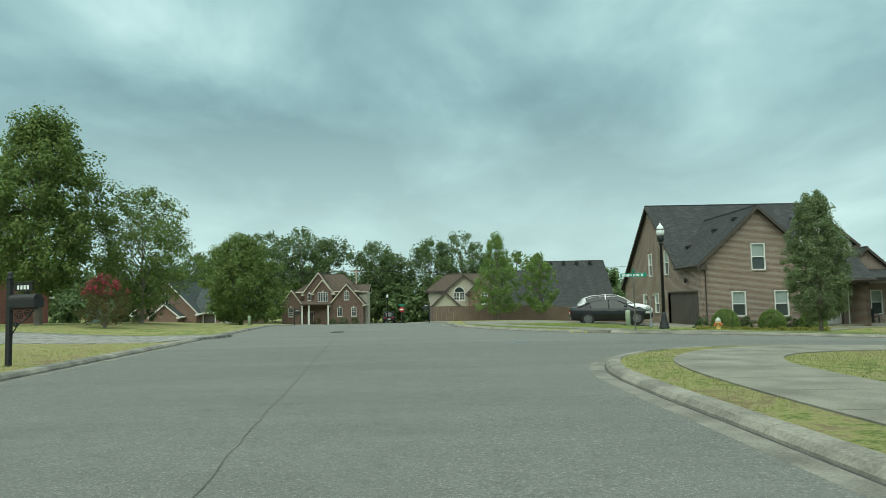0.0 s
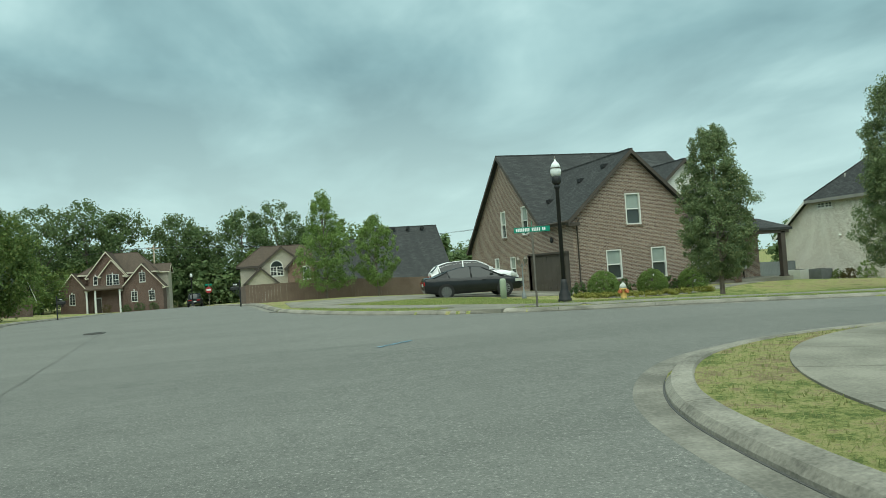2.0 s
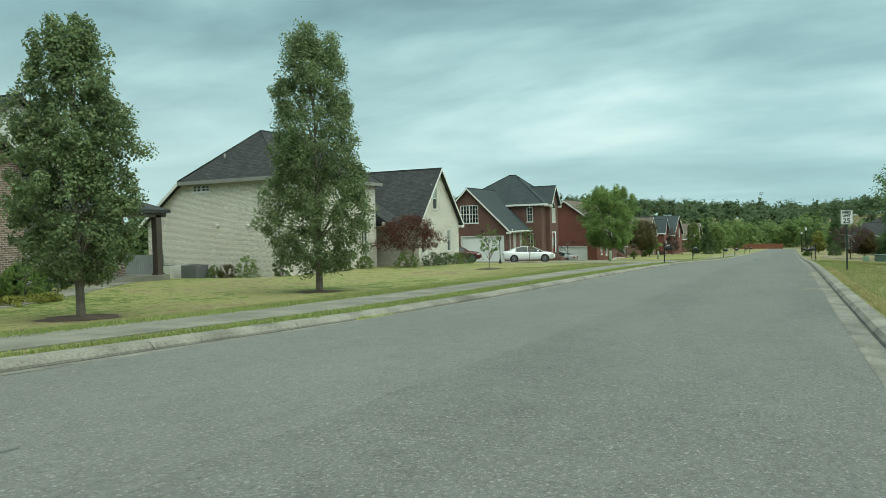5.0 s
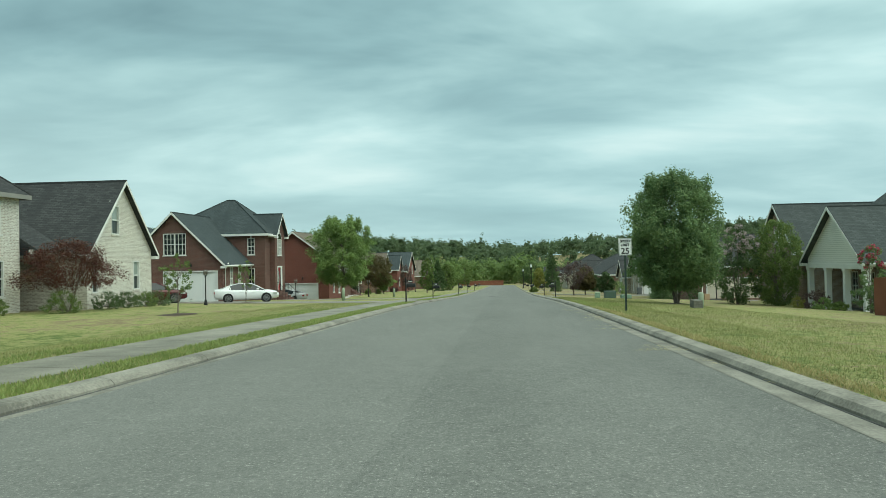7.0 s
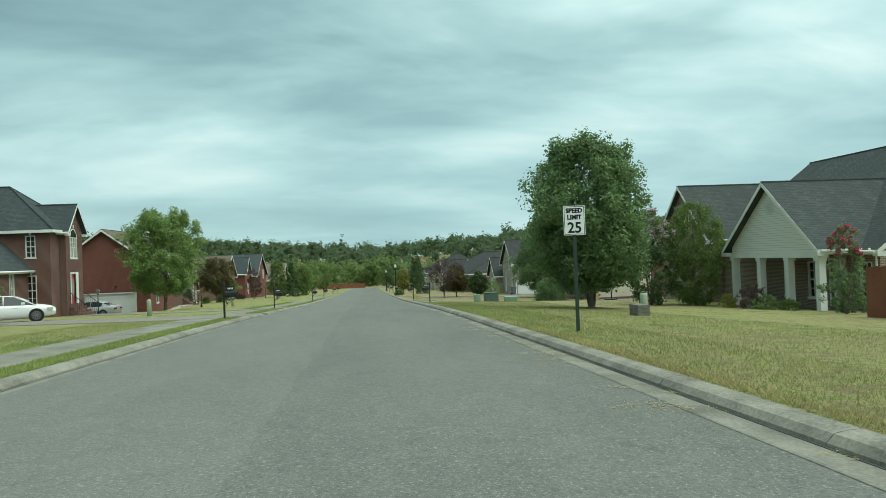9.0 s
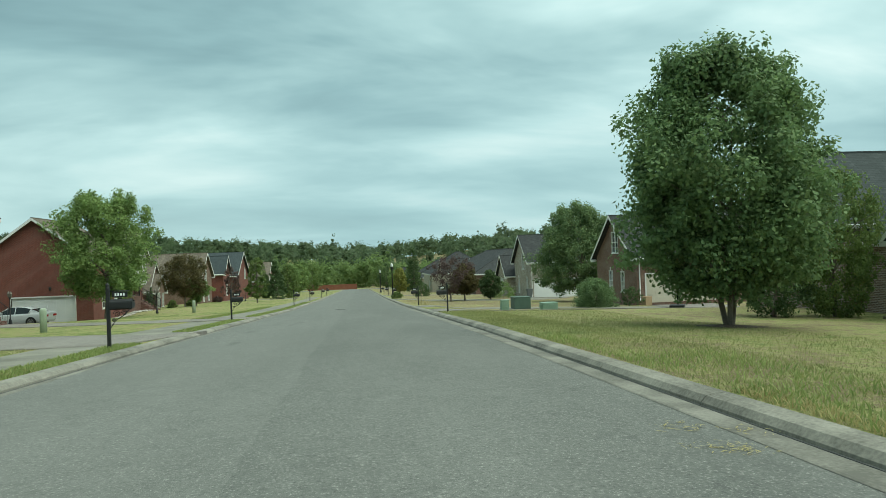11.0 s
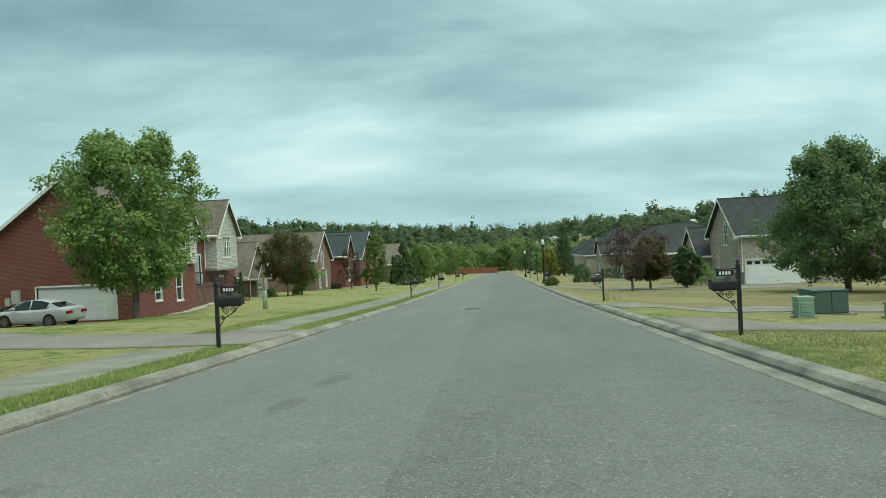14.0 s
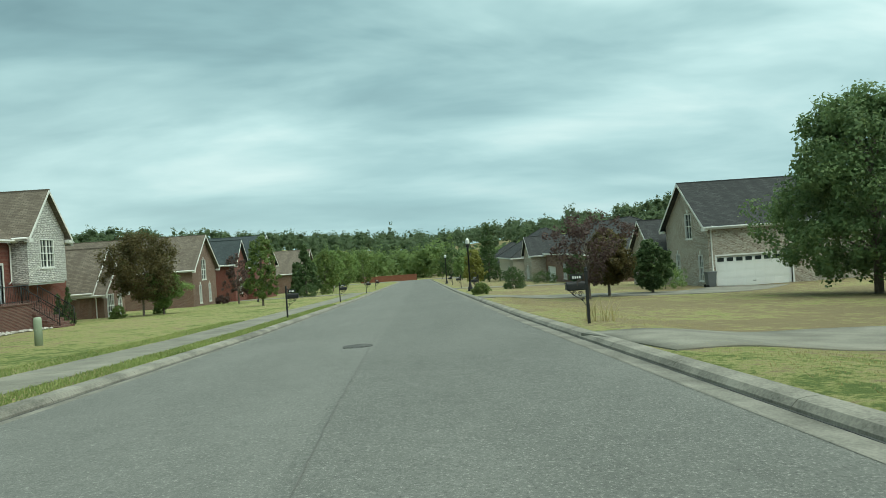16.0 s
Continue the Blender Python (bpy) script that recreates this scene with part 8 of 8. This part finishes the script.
def board_fence(points, h, mat, label, base=-0.1, width=0.14):
    """A close-boarded fence: boards, rails and posts."""
    ob = thing("fence", Matrix.Identity(4), label, "fence")
    rng = random.Random(9)
    for (ax, ay), (bx, by) in zip(points, points[1:]):
        ln = math.hypot(bx - ax, by - ay)
        n = max(1, int(ln / width))
        ux, uy = (bx - ax) / ln, (by - ay) / ln
        for k in range(n):
            a, b = k * ln / n + 0.004, (k + 1) * ln / n - 0.004
            m = Matrix(((ux, -uy, 0, ax), (uy, ux, 0, ay), (0, 0, 1, 0), (0, 0, 0, 1)))
            z = land_z(ax + ux * a, ay + uy * a) + base
            s = Shape()
            s.box((a, -0.01, z), (b, 0.012, z + h + rng.uniform(-0.012, 0.012)), m)
            part("board", s, mat, ob, merge=False)
        for k in range(int(ln / 2.4) + 1):
            a = min(ln, k * 2.4)
            z = land_z(ax + ux * a, ay + uy * a) + base
            s = Shape()
            s.box((a - 0.05, 0.013, z - 0.2), (a + 0.05, 0.1, z + h - 0.05), m)
            part("post", s, mat, ob)
        for f in (0.2, 0.8):
            s = Shape()
            za, zb = land_z(ax, ay) + base + h * f, land_z(bx, by) + base + h * f
            s.tube([(ax - uy * 0.035, ay + ux * 0.035, za), (bx - uy * 0.035, by + ux * 0.035, zb)], 0.03, 4, smooth=False)
            part("rail", s, mat, ob)
    return ob


board_fence([(53.3, 6.2), (36.0, 4.6)], 1.85, "red_fence", "reddish-brown stained close-boarded wooden fence")
board_fence([(0.2, 66.0), (0.6, 60.4), (17.0, 60.4)], 1.4, "wood_fence", "brown close-boarded wooden fence behind young trees", -0.15, 0.2)
board_fence([(38.9, 57.6), (42.2, 57.6)], 1.75, "grey_fence", "weathered grey wooden fence panel between houses")
board_fence([(299, 41), (299, 24)], 1.9, "red_fence", "red-brown boundary fence across the end of the street", -0.1, 0.6)
board_fence([(101.2, -1.0), (101.4, -14.0)], 1.8, "wood_fence", "brown wooden yard fence behind a tree")

# drain covers and worn marks on the asphalt
for x, y in ((92.4, 24.75), (-4.4, 36.0)):
    s = Shape()
    s.lathe([(0.33, -0.05), (0.33, 0.012), (0.30, 0.014), (0.29, 0.008), (0.02, 0.012)], sides=20, smooth=False)
    for k in range(-2, 3):
        s.box((-0.2, k * 0.1 - 0.02, 0.01), (0.2, k * 0.1 + 0.02, 0.02))
    lone("manhole_cover", s, "crack", "dark cast-iron manhole cover in the asphalt", "manhole cover", "manhole covers", m=pose(x, y, road_z(x, y) + 0.055))

M["blue_paint"] = mottled("blue_paint", (0.10, 0.22, 0.30), (0.18, 0.32, 0.40), 3, 30, 0.8, 0.1)
mark = thing("paint_mark", pose(3.05, 23.75, road_z(3.05, 23.75) + 0.045, 0, 0, 40), "faded blue utility paint dashes on the asphalt", "road marking")
for k in range(9):
    s = Shape()
    s.box((-0.55 + k * 0.12, -0.06 + 0.02 * (k % 3), 0.0), (-0.47 + k * 0.12, 0.05 - 0.015 * (k % 2), 0.004))
    part("dash", s, "blue_paint", mark)

# air-conditioning units by the whitewashed house
for x, y, mt, lab in ((40.9, 55.75, "off_white", "pale beige package air-conditioning unit on the lawn"), (40.9, 53.7, "bin_grey", "dark grey air-conditioning condenser unit")):
    ob = thing("air_conditioner", pose(x, y, land_z(x, y)), lab, "air conditioner")
    s = Shape()
    s.box((-0.5, -0.6, 0.0), (0.5, 0.6, 0.95))
    part("casing", s, mt, ob)
    for k in range(7):
        s = Shape()
        s.box((-0.515, -0.5, 0.16 + 0.1 * k), (-0.5, 0.5, 0.2 + 0.1 * k))
        part("fin", s, mt, ob)
    s = Shape()
    s.lathe([(0.36, 0.951), (0.36, 0.98), (0.33, 0.985), (0.05, 0.99)], sides=16)
    part("fan_grille", s, "black_metal", ob)

hoop = thing("basketball_hoop", pose(84.0, 4.8, land_z(84.0, 4.8) + 0.02, 0, 0, 60), "portable basketball hoop with clear backboard on a drive", "basketball hoop")
s = Shape()
s.box((-0.4, -0.5, 0.0), (0.4, 0.5, 0.16))
part("base", s, "black_metal", hoop)
part("pole", Shape().tube([(0, -0.3, 0.15), (0, 0.0, 2.4), (0, 0.25, 2.9)], 0.045, 8), "black_metal", hoop)
s = Shape()
s.box((-0.62, 0.28, 2.75), (0.62, 0.31, 3.45))
board = part("backboard", s, "clear", hoop)
s = Shape()
for a, b in (((-0.64, 2.73), (0.64, 2.78)), ((-0.64, 3.42), (0.64, 3.47)), ((-0.64, 2.73), (-0.59, 3.47)), ((0.59, 2.73), (0.64, 3.47))):
    s.box((a[0], 0.26, a[1]), (b[0], 0.33, b[1]))
part("frame", s, "off_white", board)
s = Shape()
s.tube([(0.23 * math.cos(a), 0.6 + 0.23 * math.sin(a), 2.85) for a in np.linspace(0, 2 * math.pi, 17)], 0.012, 5)
part("rim", s, "hydrant_orange", hoop)
s = Shape()
s.box((-0.28, -0.25, 0.0), (0.28, 0.25, 0.62))
s.box((-0.29, -0.02, 0.3), (0.29, 0.02, 0.625))
lone("cardboard_box", s, "card", "brown cardboard parcel box by the garage", "box", m=pose(91.3, 3.7, land_z(91.3, 3.7), 0, 0, 12))

binn = thing("wheelie_bin", pose(123.4, 4.3, land_z(123.4, 4.3)), "grey wheeled rubbish bin by the garage", "bin")
s = Shape()
for z0, z1, a, b in ((0.05, 0.95, 0.24, 0.30),):
    c0 = [(-a, -a, z0), (a, -a, z0), (a, a, z0), (-a, a, z0)]
    c1 = [(-b, -b, z1), (b, -b, z1), (b, b, z1), (-b, b, z1)]
    s.face(c0[::-1])
    for i in range(4):
        s.face([c0[i], c0[(i + 1) % 4], c1[(i + 1) % 4], c1[i]])
part("body", s, "bin_grey", binn)
s = Shape()
s.box((-0.32, -0.34, 0.95), (0.32, 0.32, 1.02))
part("lid", s, "bin_grey", binn)
for sx in (-0.22, 0.22):
    part("wheel", Shape().tube([(sx - 0.03, 0.3, 0.1), (sx + 0.03, 0.3, 0.1)], 0.1, 12), "rubber", binn)

# power pole and lines behind the side street
pole = thing("power_pole", pose(-14.0, 146.0, land_z(-14, 146)), "wooden power pole with crossarm and wires", "power pole")
part("pole", Shape().tube([(0, 0, 0), (0, 0, 11.2)], [0.16, 0.11], 8), "weathered", pole)
s = Shape()
s.box((-1.2, -0.06, 10.5), (1.2, 0.06, 10.65))
part("crossarm", s, "weathered", pole)
for dx in (-1.1, 0.0, 1.1):
    s = Shape()
    s.tube([(dx - 60 + k * 6.0, 0.0, 10.8 - 1.1 * (1 - ((k % 10) / 5 - 1) ** 2)) for k in range(21)], 0.02, 4)
    part("wire", s, "black_metal", pole)

# cars -----------------------------------------------------------------
M["car_black"] = mottled("car_black", (0.012, 0.014, 0.015), (0.018, 0.02, 0.021), 2, 30, 0.16, 0.0, spec=0.3)
M["car_white"] = mottled("car_white", (0.70, 0.71, 0.70), (0.76, 0.77, 0.76), 2, 30, 0.2, 0.0, spec=0.5)
M["car_silver"] = mottled("car_silver", (0.46, 0.48, 0.48), (0.52, 0.54, 0.54), 2, 30, 0.25, 0.0, spec=0.5)
M["car_red"] = mottled("car_red", (0.085, 0.010, 0.012), (0.11, 0.016, 0.016), 2, 30, 0.2, 0.0, spec=0.5)
M["car_glass"] = glass_material("car_glass", (0.022, 0.028, 0.029), 0.5)

CAR_FORMS = {
    # stations along the car, tail to nose: x, underside, beltline, half width; then the cabin: x, top, half width
    "sedan": (((-2.43, 0.45, 0.90, 0.70), (-2.35, 0.30, 1.0, 0.82), (-1.8, 0.22, 1.02, 0.89), (-0.95, 0.20, 0.98, 0.91), (0.2, 0.20, 0.95, 0.91), (1.0, 0.20, 0.94, 0.90), (1.7, 0.22, 0.88, 0.88), (2.2, 0.26, 0.77, 0.80), (2.42, 0.34, 0.63, 0.64)),
              ((-2.0, 1.01, 0.70), (-1.3, 1.27, 0.63), (-0.75, 1.41, 0.61), (-0.15, 1.45, 0.60), (0.4, 1.40, 0.61), (0.88, 1.19, 0.66), (1.45, 0.95, 0.73)), 1.45, -1.4, 0.33),
    "suv": (((-2.3, 0.5, 1.0, 0.78), (-2.25, 0.35, 1.05, 0.86), (-1.7, 0.26, 1.06, 0.93), (-0.9, 0.24, 1.05, 0.94), (0.2, 0.24, 1.04, 0.94), (0.95, 0.24, 1.04, 0.93), (1.6, 0.26, 0.98, 0.91), (2.1, 0.3, 0.86, 0.86), (2.32, 0.4, 0.70, 0.74)),
            ((-2.25, 1.05, 0.78), (-1.9, 1.42, 0.71), (-1.4, 1.57, 0.68), (-0.6, 1.62, 0.68), (0.15, 1.58, 0.68), (0.62, 1.36, 0.72), (1.15, 1.04, 0.77)), 1.42, -1.38, 0.37),
    "pickup": (((-2.75, 0.5, 1.02, 0.86), (-2.7, 0.4, 1.05, 0.93), (-1.7, 0.34, 1.06, 0.95), (-0.7, 0.32, 1.06, 0.95), (0.4, 0.32, 1.06, 0.95), (1.1, 0.32, 1.08, 0.95), (1.9, 0.34, 1.06, 0.94), (2.55, 0.38, 0.98, 0.9), (2.75, 0.46, 0.84, 0.82)),
               ((-0.75, 1.08, 0.80), (-0.6, 1.72, 0.72), (0.0, 1.80, 0.72), (0.55, 1.77, 0.72), (1.25, 1.10, 0.80)), 1.75, -1.75, 0.40),
}


def car(x, y, heading, form, paint, label, dz=0.03):
    body, cabin, front, rear, r = CAR_FORMS[form]
    ob = thing("car", pose(x, y, land_z(x, y) + dz, 0, 0, heading), label, "car", "parked cars")
    s = Shape()
    rings = []
    for px, lo, belt, hw in body:
        half = [(hw * 0.86, lo), (hw * 0.97, lo + 0.14), (hw, (lo + belt) / 2), (hw * 0.985, belt - 0.16), (hw * 0.93, belt - 0.03), (hw * 0.72, belt + 0.02), (0.0, belt + 0.045)]
        rings.append([(px, a, z) for a, z in half] + [(px, -a, z) for a, z in half[-2::-1]])
    for a, b in zip(rings, rings[1:]):
        for k in range(len(a)):
            j = (k + 1) % len(a)
            s.face([a[k], b[k], b[j], a[j]], smooth=True)
    s.face(rings[0])
    s.face(rings[-1][::-1])
    shell = part("body", s, paint, ob)
    s = Shape()
    base_z = lambda px: float(np.interp(px, [q[0] for q in body], [q[2] for q in body])) - 0.02
    base_w = lambda px: float(np.interp(px, [q[0] for q in body], [q[3] for q in body])) * 0.9
    for i, ((x0, z0, w0), (x1, z1, w1)) in enumerate(zip(cabin, cabin[1:])):
        for sy in (1, -1):
            if i == 0 and form != "pickup":
                continue
            s.face([(x0, sy * base_w(x0), base_z(x0)), (x1, sy * base_w(x1), base_z(x1)), (x1, sy * w1, z1), (x0, sy * w0, z0)])
        s.face([(x0, w0, z0), (x1, w1, z1), (x1, -w1, z1), (x0, -w0, z0)], smooth=True)
    part("window_glass", s, "car_glass", ob)
    s = Shape()
    if form != "pickup":
        (x0, z0, w0), (x1, z1, w1) = cabin[0], cabin[1]
        for sy in (1, -1):
            s.face([(x0, sy * base_w(x0), base_z(x0)), (x1, sy * base_w(x1), base_z(x1)), (x1, sy * w1, z1), (x0, sy * w0, z0)])
    top = 3 if len(cabin) == 5 else 4
    for (x0, z0, w0), (x1, z1, w1) in zip(cabin[1:top], cabin[2:top + 1]):
        s.face([(x0, w0 + 0.035, z0 - 0.11), (x1, w1 + 0.035, z1 - 0.11), (x1, w1 * 0.9, z1 + 0.02), (x0, w0 * 0.9, z0 + 0.02)], smooth=True)
        s.face([(x0, -w0 - 0.035, z0 - 0.11), (x1, -w1 - 0.035, z1 - 0.11), (x1, -w1 * 0.9, z1 + 0.02), (x0, -w0 * 0.9, z0 + 0.02)], smooth=True)
        s.face([(x0, w0 * 0.9, z0 + 0.02), (x1, w1 * 0.9, z1 + 0.02), (x1, -w1 * 0.9, z1 + 0.02), (x0, -w0 * 0.9, z0 + 0.02)], smooth=True)
    part("roof_panel", s, paint, ob)
    foot = lambda px: (px, base_z(px), base_w(px))
    bx = cabin[top // 2 + 1][0]
    for line in ([foot(cabin[0][0]), cabin[1]], [foot(cabin[-1][0]), *cabin[-2:top - 1:-1]], [foot(bx), cabin[top // 2 + 1]], [foot(cabin[1][0] + 0.1), cabin[1]]):
        for sy in (1, -1):
            part("pillar", Shape().tube([(px, sy * (w + 0.006), z - (0.01 if n else 0)) for n, (px, z, w) in enumerate(line)], 0.032, 6), paint, ob)
    nose, tail = body[-1], body[0]
    for sy in (1, -1):
        s = Shape()
        s.box((body[-2][0] - 0.22, sy * body[-2][3] * 0.98 - 0.12, body[-2][2] - 0.16), (body[-2][0] + 0.1, sy * body[-2][3] * 0.98 + 0.02 * sy + 0.02, body[-2][2] - 0.03))
        part("headlight", s, "off_white", ob)
        s = Shape()
        s.box((tail[0] - 0.02, sy * 0.55 - 0.2, tail[2] - 0.22), (tail[0] + 0.3, sy * 0.55 + 0.22, tail[2] - 0.06))
        part("tail_light", s, "tail_red", ob)
        s = Shape()
        s.box((0.72, sy * 0.93 - 0.05, 0.98 if form == "sedan" else 1.08), (0.9, sy * 1.03 + 0.03, 1.1 if form == "sedan" else 1.22))
        part("wing_mirror", s, paint, ob)
        for hx in (-0.55, 0.35):
            s = Shape()
            s.box((hx, sy * (0.905 if form == "sedan" else 0.95) - 0.015, body[3][2] - 0.2), (hx + 0.2, sy * (0.905 if form == "sedan" else 0.95) + 0.015, body[3][2] - 0.165))
            part("door_handle", s, paint, shell)
    s = Shape()
    s.box((nose[0] - 0.06, -0.45, 0.38), (nose[0] + 0.015, 0.45, 0.55))
    part("grille", s, "black_metal", ob)
    s = Shape()
    s.box((tail[0] - 0.015, -0.26, 0.62), (tail[0] + 0.03, 0.26, 0.76))
    part("plate", s, "off_white", ob)
    hw = max(q[3] for q in body)
    for wx in (front, rear):
        for sy in (1, -1):
            s = Shape()
            s.tube([(wx, sy * (hw - 0.16), r), (wx, sy * (hw + 0.004), r)], r + 0.06, 20)
            part("wheel_arch", s, "rubber", shell)
            s = Shape()
            s.tube([(wx, sy * (hw - 0.2), r), (wx, sy * (hw - 0.02), r), (wx, sy * (hw + 0.012), r)], [r, r, r - 0.03], 22)
            wheel = part("tyre", s, "rubber", ob)
            s = Shape()
            s.tube([(wx, sy * (hw + 0.008), r), (wx, sy * (hw + 0.016), r)], r * 0.16, 10)
            for k in range(10):
                a = 2 * math.pi * k / 10
                c, n = Vector((math.cos(a), 0, math.sin(a))), Vector((-math.sin(a), 0, math.cos(a)))
                o = Vector((wx, sy * (hw + 0.016), r))
                s.face([o + c * r * 0.1 - n * 0.016, o + c * r * 0.68 - n * 0.03, o + c * r * 0.68 + n * 0.03, o + c * r * 0.1 + n * 0.016])
            n = 24
            for k in range(n):
                a, b = 2 * math.pi * k / n, 2 * math.pi * (k + 1) / n
                o = Vector((wx, sy * (hw + 0.016), r))
                p = lambda q, f: o + Vector((math.cos(q) * f, 0, math.sin(q) * f))
                s.face([p(a, r * 0.66), p(b, r * 0.66), p(b, r * 0.74), p(a, r * 0.74)])
            part("rim", s, "rim", wheel, "bright alloy rim")
    return ob


car(11.15, 44.05, -8, "sedan", "car_black", "glossy black sedan parked on a concrete drive")
car(12.1, 46.8, -8, "suv", "car_white", "white sport utility car parked beside a black sedan", 0.22)
car(73.2, 43.6, -68, "sedan", "car_white", "white sedan parked on an aggregate driveway")
car(72.6, 50.7, -66, "suv", "car_red", "dark red sport utility car parked before a garage")
car(101.7, 49.2, 82, "sedan", "car_silver", "silver sedan parked at a garage with its tail outward")
car(-6.0, 117.0, 92, "pickup", "car_black", "dark pickup standing in the side street")

# small things on the south verge
build_grass("grass", "dry clump of ornamental grass at a mailbox post", ((94.1, 95.0, 18.55, 19.3, 300), (127.6, 128.3, 18.5, 19.0, 160)), 9, "dry_grass", (0.25, 0.7))
build_grass("grass", "tall uncut weeds beside the kerb", ((49.2, 54.0, 18.0, 19.75, 1300), (46.0, 58.0, 19.2, 19.78, 1300)), 12, "grass_blade", (0.05, 0.13))
stone = thing("garden_stone", pose(53.57, 14.27, land_z(53.57, 14.27)), "grey stacked stone marker block on the lawn", "stone")
for k in range(3):
    for c in range(3):
        s = Shape()
        s.box((-0.42 + c * 0.28 + 0.01, -0.2, 0.13 * k), (-0.15 + c * 0.28, 0.2, 0.13 * k + 0.12))
        part("block", s, "gutter", stone)
# chairs on the corner porch
for cx, turn in ((29.6, 170), (31.1, 190)):
    ch = thing("porch_chair", pose(cx, 50.1, -0.62, 0, 0, turn), "dark slatted porch chair by the wall", "chair", "porch chairs")
    s = Shape()
    for k in range(5):
        s.box((-0.28 + k * 0.115, -0.25, 0.40), (-0.19 + k * 0.115, 0.25, 0.43))
    part("seat", s, "black_metal", ch)
    s = Shape()
    for k in range(5):
        s.box((-0.28 + k * 0.115, -0.28, 0.42), (-0.19 + k * 0.115, -0.25, 0.98))
    part("backrest", s, "black_metal", ch)
    for lx in (-0.26, 0.26):
        for ly in (-0.24, 0.22):
            part("leg", Shape().box((lx - 0.025, ly - 0.025, 0.0), (lx + 0.025, ly + 0.025, 0.41)), "black_metal", ch)
        part("armrest", Shape().box((lx - 0.035, -0.26, 0.6), (lx + 0.035, 0.24, 0.63)), "black_metal", ch)
